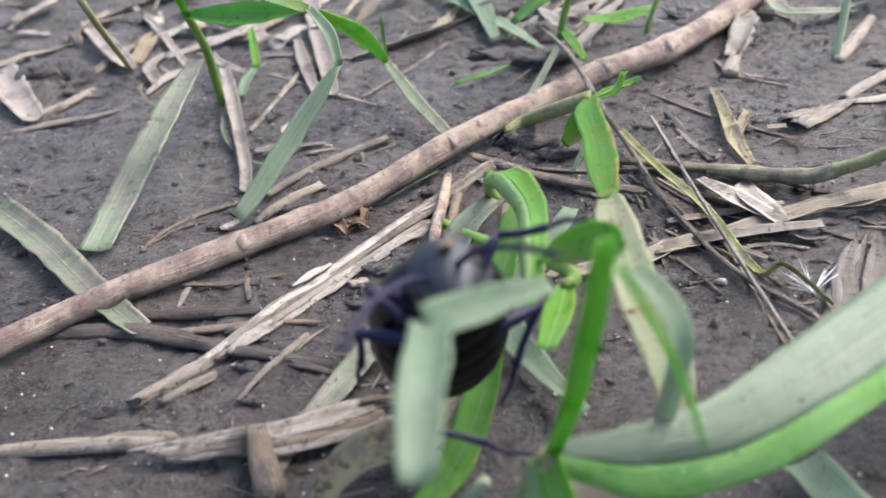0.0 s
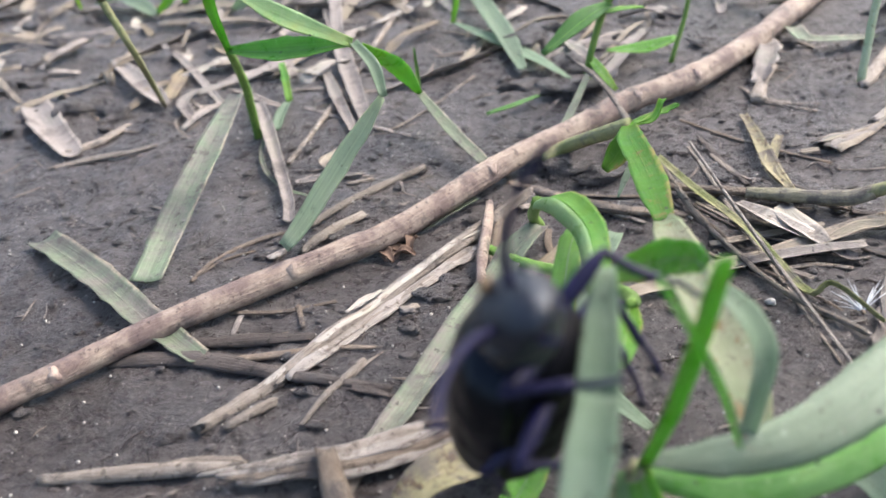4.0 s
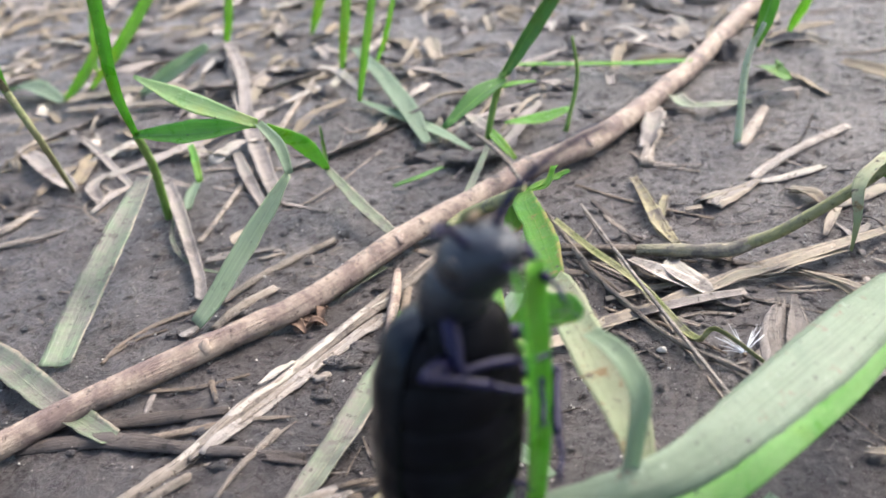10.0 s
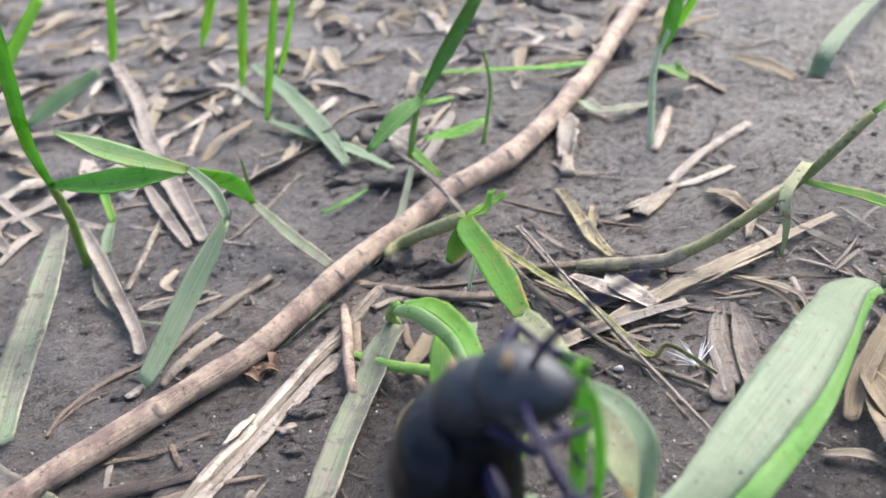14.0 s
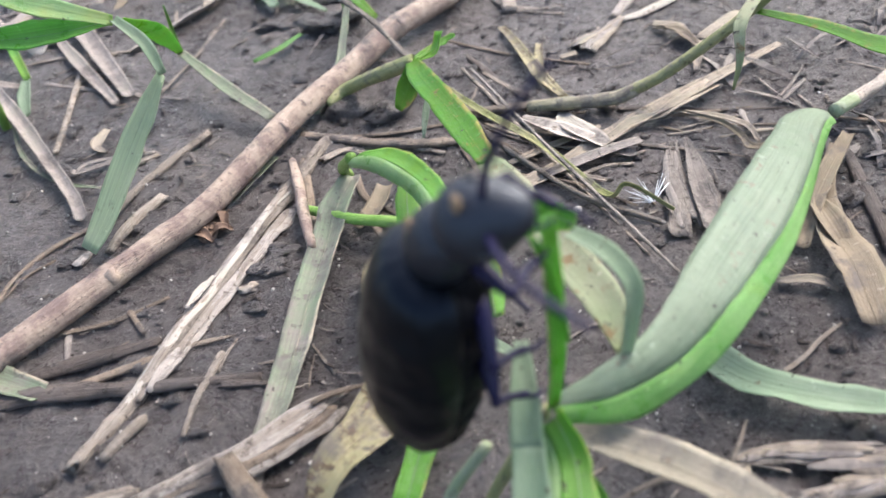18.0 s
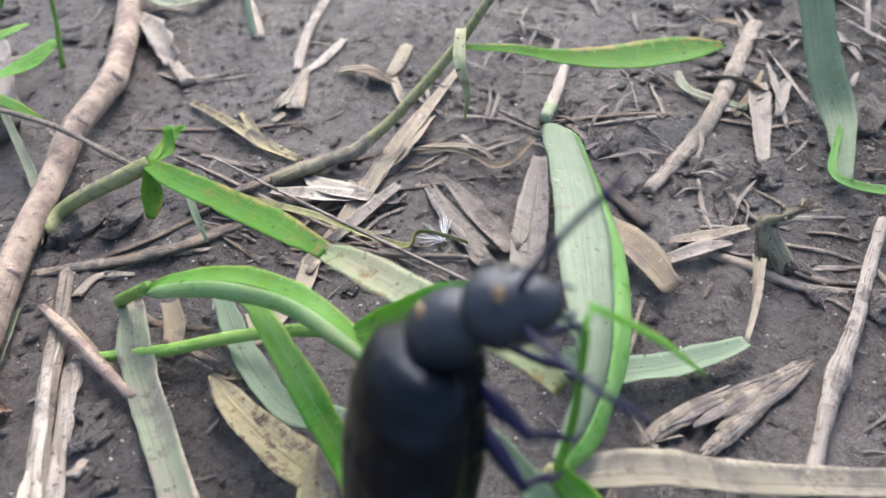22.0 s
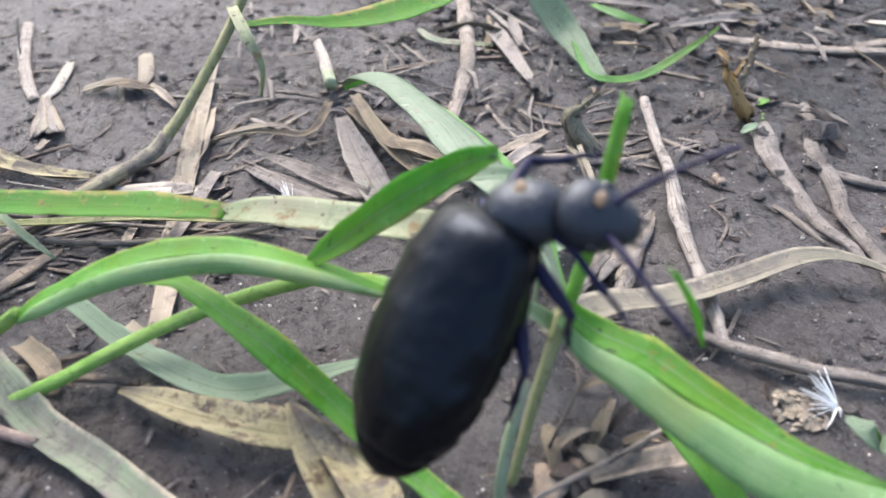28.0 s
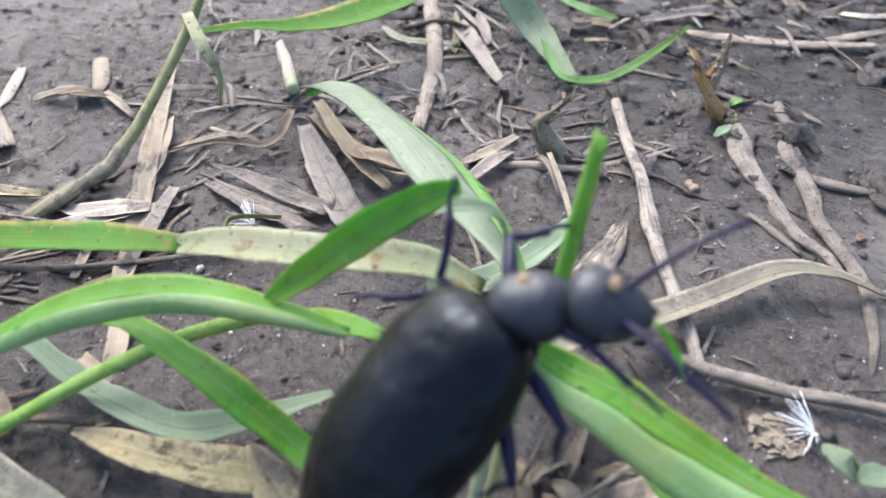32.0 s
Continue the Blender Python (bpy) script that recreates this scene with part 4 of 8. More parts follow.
leaf([(-111.6, 250.5, 1.2), (-100.3, 242.7, 3.0), (-89.1, 230.4, 1.5)], [2.62, 7.32, 3.05], PALE, "pale folded leaf back", name="dry_leaf")
leaf([(-86.1, 221.9, 0.8), (-70.7, 216.8, 1.2), (-60.2, 214.8, 1.0), (-50.4, 212.1, 0.8)], [3.25, 3.77, 3.45, 1.71], TAN, "tan dry leaf on the mud", name="dry_leaf")
leaf([(-62.7, 180.9, 0.7), (-57.2, 177.4, 1.4), (-52.2, 182.5, 0.7)], [1.74, 2.69, 1.25], TAN, "small tan leaf scrap", name="dry_leaf")
leaf([(-45.3, 149.8, 3.0), (-41.0, 136.0, 2.0), (-37.2, 122.8, 1.2), (-33.9, 110.8, 0.8), (-33.2, 105.8, 0.6)], [1.9, 2.35, 2.0, 1.85, 1.62], GREYDRY, "folded grey-brown dead leaf hanging to the mud", name="dry_leaf", fold=0.3)
leaf([(-49.3, 156.2, 4.0), (-45.9, 151.6, 3.2), (-41.3, 150.8, 1.5)], [1.31, 1.71, 1.07], GREYDRY, "dry brown sheath end", name="dry_leaf")
leaf([(-43.1, 166.1, 5.0), (-41.4, 159.2, 3.0), (-40.2, 153.2, 1.0)], [1.14, 1.56, 1.3], GREEN, "small fresh green shoot", name="grass_shoot")
leaf([(-40.4, 152.8, 1.2), (-40.3, 144.6, 1.0), (-40.2, 139.0, 0.6)], [1.51, 2.07, 1.6], PALE, "small pale green leaf end", name="dry_leaf")
leaf([(-42.0, 136.6, 0.8), (-40.5, 125.7, 0.8), (-36.2, 117.2, 0.8), (-30.2, 111.1, 0.6)], [0.69, 0.83, 0.7, 0.51], GREYGREEN, "thin looping dead leaf", name="dry_leaf")
leaf([(-13.9, 100.1, 0.7), (-9.9, 103.6, 0.9), (-5.9, 107.2, 0.7)], [1.4, 2.08, 0.98], GREYGREEN, "grey-green leaf end under the twig", name="dry_leaf")
leaf([(-3.1, 138.1, 0.7), (1.8, 138.7, 1.2), (6.6, 143.3, 1.2)], [1.2, 1.6, 0.82], DEEP, "mossy curled green leaf scrap", name="dry_leaf")
leaf([(27.2, 167.9, 0.8), (5.4, 135.2, 0.5)], [0.36, 0.3], GREYDRY, "thin leaf thread on the damp mud", name="dry_leaf")
straw([(-34.1, 117.5, 0.1), (-31.3, 120.0, 0.12), (-22.2, 118.1, 0.11)], [0.35, 0.54, 0.44], GREYDRY, "small grey leaf bits", flat=0.3)
straw([(-25.5, 115.1, 0.17), (-23.8, 115.7, 0.19), (-21.7, 117.1, 0.14)], [0.43, 0.52, 0.35], STRAW, "small straw crumb on the damp mud")
leaf([(-48.5, 278.8, 1.0), (-40.3, 225.4, 1.2), (-33.9, 186.8, 1.5), (-27.8, 155.9, 1.2), (-23.9, 137.2, 0.7)], [3.98, 4.5, 3.83, 3.3, 2.18], GREYDRY, "long grey-lilac dead leaf", name="dry_leaf", rib=GREYDRY)
leaf([(-34.8, 168.3, 0.7), (-30.8, 151.6, 0.9), (-26.3, 135.7, 0.6)], [1.64, 2.37, 1.38], GREYDRY, "grey dead leaf end", name="dry_leaf")
straw([(-51.4, 133.0, 0.1), (-62.3, 151.9, 0.12), (-53.7, 162.4, 0.11)], [0.2, 0.27, 0.23], STRAW, "thin curved straw fibre")
leaf([(-57.8, 149.0, 0.5), (-62.4, 158.7, 0.7), (-61.2, 165.1, 0.5)], [1.91, 2.68, 1.61], GREYDRY, "torn grey leaf scrap", name="dry_leaf")
leaf([(-28.0, 127.7, 0.5), (-29.8, 123.5, 0.9), (-28.8, 121.9, 0.5)], [1.39, 2.19, 1.17], TAN, "torn tan leaf scrap", name="dry_leaf")
leaf([(-23.3, 118.6, 0.5), (-32.6, 117.1, 0.7), (-33.4, 118.7, 0.5)], [0.83, 1.13, 0.65], GREYDRY, "small grey scrap on the damp mud", name="dry_leaf")
# the pair of grey-green blades by the tall tuft
leaf([(-69.4, 105.8, 0.8), (-56.7, 93.0, 1.0), (-46.9, 82.3, 1.0), (-38.6, 74.3, 0.7)], [4.53, 4.41, 3.77, 2.76], GREYGREEN, "flattened grey-brown grass blade under the twig", name="grass_leaf", rib=GREYGREEN)
leaf([(-95.7, 166.1, 0.5), (-86.9, 151.7, 0.8), (-76.8, 137.5, 0.5)], [5.76, 6.4, 3.95], GREYDRY, "grey dead leaf at the mud", name="dry_leaf")
# near the climbed plant
leaf([(1.9, 93.9, 3.0), (-1.5, 89.3, 2.2), (-4.5, 84.4, 1.4), (-8.6, 75.7, 1.0), (-12.5, 67.9, 0.9), (-15.9, 61.2, 0.7), (-17.8, 57.7, 0.6)], [2.5, 3.71, 3.72, 3.59, 3.36, 2.93, 2.39], GREYGREEN, "long muddy grey-green grass blade lying on the mud", name="grass_leaf", rib=GREYGREEN, edge=0.06)
leaf([(0.5, 78.8, 1.2), (-1.1, 74.0, 2.2), (-2.2, 67.4, 2.6), (-2.4, 62.0, 2.0), (-1.5, 57.6, 1.0)], [0.72, 2.89, 4.11, 4.57, 2.71], YELLOW, "yellowish-brown dry leaf with dark blotches", name="dry_leaf", rib=YELLOW)
leaf([(-15.3, 46.9, 1.5), (-13.0, 49.3, 3.2), (-10.1, 50.9, 3.6), (-6.7, 53.4, 3.0), (-4.1, 56.3, 2.2)], [1.96, 3.49, 4.38, 4.23, 2.75], YELLOW, "broad yellow-brown dry leaf with a curled edge", name="dry_leaf", rib=YELLOW, fold=0.22)
leaf([(-0.6, 61.3, 4.0), (-3.7, 58.4, 3.0), (-6.6, 55.6, 2.0), (-9.7, 53.4, 1.5)], [0.7, 3.86, 4.69, 4.08], YELLOW, "cream and brown dry leaf with dark spots", name="dry_leaf", rib=YELLOW)
leaf([(5.8, 92.6, 1.0), (2.6, 87.7, 0.8), (-0.2, 85.8, 0.5)], [2.23, 2.44, 1.41], BROWN, "brown crumpled leaf scrap", name="dry_leaf")
leaf([(4.3, 75.3, 1.0), (1.9, 76.6, 0.9), (1.5, 79.7, 0.7)], [1.22, 1.57, 0.73], BROWN, "brown dead sheath on the damp mud", name="dry_leaf", fold=0.3)
straw([(1.0, 87.4, 1.5), (1.8, 82.6, 1.2), (1.9, 77.3, 1.0)], [0.31, 0.49, 0.42], BROWNSTRAW, "brown dead stem base")
straw([(3.2, 97.5, 0.18), (2.8, 91.9, 0.19), (6.0, 85.5, 0.14)], [0.47, 0.52, 0.33], BROWNSTRAW, "dark brown stem fibres")
leaf([(9.6, 79.4, 0.5), (13.1, 80.3, 0.7), (18.0, 82.2, 0.5), (21.7, 84.4, 0.5)], [1.94, 2.39, 2.49, 2.28], TAN, "tan flattened straw leaf", name="dry_leaf")
leaf([(10.3, 83.2, 0.5), (7.0, 78.2, 0.7)], [1.71, 1.26], TAN, "tan leaf scrap on the damp mud", name="dry_leaf")
# round the olive stem
leaf([(71.1, 97.3, 0.7), (59.5, 94.2, 0.9), (48.0, 91.3, 0.8), (38.9, 88.4, 0.7), (27.5, 85.4, 0.6), (19.6, 83.8, 0.5)], [1.15, 1.98, 2.87, 2.71, 2.52, 2.53], TAN, "long pale tan straw leaf under an olive stem", name="dry_leaf", rib=TAN)
leaf([(34.4, 97.9, 0.6), (33.1, 92.9, 1.2), (34.4, 87.3, 1.0), (35.6, 84.9, 0.5)], [0.8, 3.44, 2.79, 0.93], WHITEDRY, "bleached leaf on the mud", name="dry_leaf")
leaf([(44.1, 111.6, 0.6), (41.4, 111.7, 0.5)], [1.23, 1.04], TAN, "small leaf scrap on the damp mud", name="dry_leaf")
leaf([(40.4, 117.6, 0.5), (35.4, 106.8, 0.8), (36.3, 100.3, 0.5)], [1.23, 1.82, 0.98], YELLOW, "yellowish leaf strip on the damp mud", name="dry_leaf")
straw([(72.5, 110.2, 0.23), (65.8, 107.0, 0.23), (62.9, 106.2, 0.15)], [1.3, 1.35, 0.76], TAN, "torn straw scrap on the damp mud", flat=0.3)
leaf([(58.5, 112.4, 0.7), (59.8, 107.4, 1.4), (60.7, 103.1, 0.7)], [1.13, 1.87, 0.93], BROWN, "curled brown leaf on the damp mud", name="dry_leaf")
leaf([(62.2, 104.6, 0.7), (59.2, 101.0, 0.9), (56.6, 97.7, 0.5)], [1.13, 1.47, 0.72], TAN, "tan leaf scrap on the damp mud", name="dry_leaf")
straw([(72.8, 152.6, 0.26), (65.4, 141.8, 0.36), (60.0, 134.4, 0.32)], [0.78, 1.16, 1.0], STRAW, "grey straw piece on the damp mud")
straw([(52.6, 153.1, 0.19), (45.4, 141.1, 0.31), (42.0, 132.7, 0.4)], [0.51, 0.96, 1.29], STRAW, "frayed straw stump on the damp mud", rough=0.3)
straw([(41.5, 140.4, 0.15), (42.9, 132.9, 0.18), (49.2, 126.3, 0.15)], [0.38, 0.47, 0.38], STRAW, "grey straw on the damp mud")
straw([(56.1, 85.9, 0.18), (53.9, 80.4, 0.15)], [0.47, 0.38], GREYDRY, "small scrap on the damp mud")
leaf([(32.8, 65.3, 0.5), (43.1, 82.9, 0.5)], [2.74, 1.05], ROOT, "grey shredded bark fibres", name="dry_leaf", edge=0.3)
split_stalk("dead_stalk", [(43.4, 83.4, 0.4), (38.8, 75.9, 0.6), (36.3, 69.2, 0.6), (33.8, 63.4, 0.4)], [1.21, 2.9, 3.53, 2.35], 5, (ROOT, GREYDRY, ROOT,), "grey shredded dead stalk on the mud", seed=14, thick=0.2, arch=0.2)
leaf([(56.0, 72.0, 2.0), (48.6, 68.0, 1.2), (41.3, 64.2, 0.8), (34.7, 60.1, 0.6)], [1.93, 3.83, 4.65, 4.14], GREYDRY, "broad grey-tan dead leaf", name="dry_leaf", rib=GREYDRY)
leaf([(56.2, 71.7, 1.0), (46.4, 67.5, 0.8), (39.0, 64.1, 0.6)], [1.13, 1.96, 1.43], TAN, "narrow tan dead leaf", name="dry_leaf")
leaf([(61.0, 71.2, 2.6), (53.2, 66.0, 1.8), (47.4, 61.5, 1.2), (43.7, 57.7, 0.8)], [1.49, 2.36, 2.41, 1.61], BROWN, "brown folded dead leaf", name="dry_leaf", fold=0.3)
leaf([(50.9, 64.7, 1.0), (48.2, 59.3, 2.2), (47.0, 54.5, 1.2)], [1.24, 3.01, 1.49], BROWN, "brown curled leaf scrap", name="dry_leaf", fold=0.3)
leaf([(57.1, 73.8, 3.5), (52.2, 74.1, 3.0), (49.9, 75.5, 2.0), (51.5, 79.4, 1.0), (50.9, 83.3, 1.0), (48.1, 88.9, 0.7)], [1.29, 1.41, 1.09, 0.79, 0.71, 0.55], BROWN, "curled brown tendril-like dead leaf", name="dry_leaf", fold=0.25)
straw([(64.7, 77.7, 0.12), (70.9, 71.7, 0.15), (77.2, 64.6, 0.15), (81.8, 54.8, 0.15), (83.6, 49.0, 0.15), (88.6, 45.7, 0.13)], [0.27, 0.36, 0.36, 0.36, 0.36, 0.28], BROWNSTRAW, "long thin dead stem")
straw([(64.2, 75.5, 0.12), (71.2, 69.0, 0.14), (76.1, 63.7, 0.15)], [0.27, 0.35, 0.36], STRAW, "thin grey stem on the damp mud")
straw([(113.6, 63.3, 0.45), (94.9, 59.5, 0.48), (80.9, 56.9, 0.45), (69.6, 56.4, 0.43), (59.1, 56.3, 0.36)], [1.28, 1.36, 1.27, 1.2, 0.97], STRAW, "grey-tan thick straw on the damp mud", flat=0.7)
straw([(58.2, 55.5, 0.16), (64.4, 56.4, 0.18)], [0.4, 0.5], STRAW, "straw splinter on the damp mud")
leaf([(90.9, 67.5, 0.6), (85.7, 62.8, 0.9), (86.4, 53.4, 0.6)], [0.98, 1.88, 1.29], GREYGREEN, "grey leaf end on the damp mud", name="dry_leaf")
leaf([(94.6, 55.2, 0.5), (87.2, 51.8, 0.6), (72.9, 45.7, 0.5)], [2.89, 3.32, 1.69], GREYDRY, "flattened grey leaf on the damp mud", name="dry_leaf")
# around the broken stub
torn_stub([(54.1, 35.9, 0.8), (54.3, 37.6, 3.0), (54.9, 39.1, 5.5), (55.9, 37.6, 7.0), (57.5, 35.2, 8.5)], [1.55, 1.3, 1.05, 0.85, 0.3], MOTTLED, 14, "broken greenish stem stub")
straw([(51.3, 46.0, 0.21), (52.3, 39.2, 0.28), (52.4, 33.1, 0.26), (54.6, 28.2, 0.2)], [0.61, 0.84, 0.76, 0.54], STRAW, "grey-tan straw bundle on the damp mud", rough=0.2)
straw([(55.2, 37.0, 0.16), (55.0, 31.6, 0.18), (57.2, 27.0, 0.13)], [0.39, 0.47, 0.31], STRAW, "thin grey straw on the damp mud")
leaf([(50.3, 48.9, 0.6), (53.2, 45.4, 1.4), (59.4, 42.1, 0.8)], [1.07, 2.0, 0.96], TAN, "tan leaf scrap on the damp mud", name="dry_leaf")
leaf([(46.9, 47.7, 0.6), (50.7, 44.4, 1.0), (55.0, 42.5, 0.6)], [1.78, 2.12, 0.78], GREYDRY, "grey leaf scrap on the damp mud", name="dry_leaf")
leaf([(53.1, 39.0, 2.0), (48.3, 36.9, 2.5), (44.7, 35.5, 0.6)], [0.61, 1.03, 0.65], TAN, "thin tan leaf strip", name="dry_leaf")
straw([(65.8, 48.4, 0.14), (62.3, 43.1, 0.16), (62.3, 37.8, 0.14)], [0.34, 0.41, 0.33], STRAW, "thin grey straw on the damp mud")
straw([(65.3, 51.8, 0.12), (59.8, 48.6, 0.14), (56.2, 45.7, 0.11)], [0.25, 0.33, 0.23], STRAW, "thin grey straw on the damp mud")
straw([(68.1, 45.3, 0.12), (67.0, 41.0, 0.13), (64.5, 36.7, 0.1)], [0.26, 0.29, 0.2], BROWNSTRAW, "thin straw on the damp mud")
# sticks and roots
twig([(69.0, 28.3, 1.2), (57.4, 26.8, 1.5), (48.8, 25.5, 1.5), (38.7, 24.5, 1.6), (31.1, 23.2, 1.6), (21.8, 21.7, 1.5), (17.0, 20.9, 1.4)], [0.76, 0.78, 0.81, 1.01, 0.77, 0.77, 0.68], PALESTRAW, "straight pale grey stick with a node", knots=[(0.47, 0.3)], name="stick", rough=0.15, ridges=0.12)
straw([(18.1, 23.9, 1.3), (16.2, 19.1, 1.5), (14.6, 12.8, 1.4), (14.0, 7.7, 1.3), (13.2, 1.8, 1.2)], [0.6, 0.8, 0.8, 0.7, 0.6], ROOT, "grey-brown stick lying on the mud", name="stick", flat=0.8, group='sticks')
straw([(74.1, 4.1, -0.1), (65.7, 4.0, 0.1), (59.8, 5.2, 0.2), (51.5, 3.7, 0.2), (45.1, 3.8, 0.2), (39.4, 2.3, 0.2), (33.2, 1.1, 0.2), (24.6, 2.1, 0.1), (19.5, 3.5, -0.1)], [0.8, 1.1, 1.15, 1.15, 1.0, 0.9, 0.75, 0.55, 0.3], ROOT, "forked grey root on the mud", name="root", flat=0.7, rough=0.15, group='roots')
straw([(64.5, 11.8, 0.1), (56.1, 11.2, 0.1), (49.5, 9.2, 0.1), (42.3, 6.9, 0.1), (38.2, 3.7, 0.1), (35.1, 3.1, 0.1)], [1.6, 1.6, 1.15, 0.9, 0.75, 0.5], ROOT, "grey root half sunk in the mud", name="root", rough=0.2, group='roots')
straw([(54.9, 4.8, 0.1), (53.4, 0.8, 0.1), (52.3, -5.1, 0.1), (52.4, -10.1, 0.1)], [0.82, 0.81, 0.58, 0.51], ROOT, "grey root on the mud", name="root", flat=0.7, rough=0.15, group='roots')
straw([(77.4, 13.7, 0.1), (74.4, 9.0, 0.1), (71.9, 2.0, 0.1), (69.0, -1.4, 0.1)], [0.43, 0.69, 0.58, 0.33], ROOT, "grey root on the mud", name="root", flat=0.7, group='roots')
straw([(44.5, 12.4, 0.14), (42.4, 10.3, 0.2), (38.3, 7.0, 0.12)], [0.35, 0.55, 0.27], STRAW, "frayed straw splinter on the damp mud", rough=0.3)
straw([(96.5, 15.8, 0.23), (94.2, 7.6, 0.31), (93.3, -1.4, 0.28), (95.4, -15.2, 0.22)], [0.78, 1.15, 1.03, 0.76], STRAW, "broad grey dead stalk", flat=0.5)
straw([(96.5, -7.4, 0.24), (101.4, -16.6, 0.27), (106.2, -24.5, 0.23)], [0.86, 0.97, 0.79], STRAW, "grey dead stalk on the damp mud", flat=0.5)
leaf([(108.6, -11.6, 0.8), (103.5, -14.2, 1.5), (107.4, -20.9, 0.8)], [2.43, 3.33, 1.99], WHITEDRY, "bleached leaf scrap on the damp mud", name="dry_leaf")
straw([(96.8, 29.3, 0.16), (102.6, 24.3, 0.19), (108.8, 18.0, 0.16)], [0.4, 0.51, 0.41], STRAW, "thin grey stem on the damp mud")
straw([(81.8, 25.3, 0.15), (80.3, 21.4, 0.17), (79.0, 17.1, 0.14)], [0.36, 0.45, 0.35], STRAW, "thin grey stem on the damp mud")
stub = torn_stub([(66.8, 13.6, 0.5), (67.0, 15.1, 3.0), (67.9, 17.0, 5.5), (69.1, 17.6, 7.5)], [1.3, 1.15, 1.0, 0.7], RUSTSTEM, 7, "orange-brown broken plant stub with a dry seed head", sheaths=1)
part("branch", tube(on_mud([(67.4, 15.8, 4.0), (68.6, 14.9, 6.5), (70.0, 14.2, 9.5), (71.0, 13.8, 12.0)]), [.7, .55, .5, .25], rough=.3, ridges=.3, ragged=1, sides=10, step=.4, seed=71), BROWN, stub, "brown dry branch")
for k in range(14):
    a, f = k * 2.4, k / 14
    px, py, pz = 68.4 + 2.6 * f + .6 * math.cos(a), 15.0 - 1.2 * f + .6 * math.sin(a), 6.0 + 5.5 * f
    part("husk", lump((px, py, pz), (.75 - .3 * f, .6 - .2 * f, .7 - .2 * f), k, .35, 5), (BROWN, MOTTLED)[k % 2], stub)
straw([(43.3, 20.4, 0.1), (40.0, 18.6, 0.1), (35.2, 19.9, 0.1)], [0.17, 0.2, 0.17], STRAW, "thin curled fibre on the damp mud")
straw([(36.0, 29.4, 0.32), (40.2, 28.7, 0.22)], [1.01, 0.62], STRAW, "frayed straw on the damp mud")
split_stalk("dead_stalk", [(41.3, 27.5, 0.8), (36.6, 29.0, 1.0), (30.9, 31.5, 1.0), (23.7, 34.7, 0.6)], [1.05, 2.94, 4.59, 6.58], 7, (GREYDRY, TAN, STRAW,), "fan-shaped frayed end of a dead stalk on the mud", seed=12, thick=0.22, arch=0.2)
leaf([(20.3, 35.3, 0.6), (21.2, 36.7, 0.7), (24.2, 34.6, 0.6)], [0.58, 0.95, 0.72], TAN, "straw crumb on the damp mud", name="dry_leaf")
leaf([(24.4, 49.4, 1.0), (26.1, 44.7, 1.2), (28.4, 41.0, 1.6), (32.6, 37.7, 2.0), (36.1, 35.2, 2.4), (38.2, 34.0, 2.6)], [4.45, 4.16, 3.66, 3.32, 2.58, 1.43], PALE, "pale blue-green grass blade lying on the mud", name="grass_leaf", rib=PALE, edge=0.1)
leaf([(51.4, 37.5, 3.0), (44.4, 35.4, 2.4), (38.5, 34.1, 2.2)], [0.72, 0.82, 0.59], TAN, "thin tan leaf strip", name="dry_leaf")
leaf([(3.5, 39, 12), (8, 36.5, 10), (13, 33, 7.5), (19, 27.5, 3.8), (25.5, 20.5, 1.6), (31, 11, 2.4), (31.8, 5, 1.8), (30.5, 0, .8)], [2.2, 3.6, 4.1, 4.0, 3.6, 3.0, 2.2, .8], DULLTAN, "long grey-brown dead leaf with a pale edge bent down over sticks", rib=DULLTAN, lying=False, edge=.06)
leaf([(60.1, 72.1, 1.2), (52.6, 65.1, 1.2), (47.9, 58.1, 1.8), (45.2, 51.5, 2.0), (42.3, 44.6, 1.0)], [1.45, 2.44, 3.81, 4.79, 3.39], BROWN, "brown dry leaf with a frayed green middle", name="dry_leaf", rib=BROWN, edge=0.1)
straw([(61.5, 72.5, 0.21), (56.7, 62.5, 0.33), (52.1, 52.9, 0.34)], [0.51, 0.88, 0.93], DARKSTRAW, "dark rotten stick on the damp mud", flat=0.7)
leaf([(43.6, 80.8, 1.5), (41.3, 75.3, 1.5), (38.8, 69.1, 1.2), (36.6, 63.5, 0.8)], [0.59, 2.13, 2.98, 2.6], ROOT, "pointed piece of grey bark", name="dry_leaf", edge=0.1, fold=0.2)
leaf([(38.1, 64.1, 0.6), (37.7, 68.0, 0.6)], [0.92, 0.81], TAN, "scrap of litter on the mud", name="dry_leaf")
leaf([(34.9, 87.6, 0.6), (36.0, 83.5, 0.8), (38.1, 83.5, 0.5)], [1.22, 1.79, 1.05], GREYDRY, "grey leaf scrap on the damp mud", name="dry_leaf")
leaf([(27.0, 85.3, 0.6), (30.9, 78.8, 0.5)], [1.04, 0.72], TAN, "tan strip on the damp mud", name="dry_leaf")
straw([(26.4, 85.8, 0.15), (30.8, 86.3, 0.19), (35.3, 85.2, 0.15)], [0.37, 0.53, 0.38], STRAW, "tan straw on the damp mud")
straw([(28.7, 82.3, 0.13), (33.0, 82.7, 0.15), (36.6, 81.6, 0.13)], [0.29, 0.37, 0.29], STRAW, "tan straw on the damp mud")
leaf([(49.2, 87.8, 0.8), (51.8, 85.0, 1.0), (53.5, 81.0, 1.0), (52.7, 77.5, 0.7)], [0.78, 1.08, 1.06, 0.59], TAN, "thin curled tan leaf", name="dry_leaf")
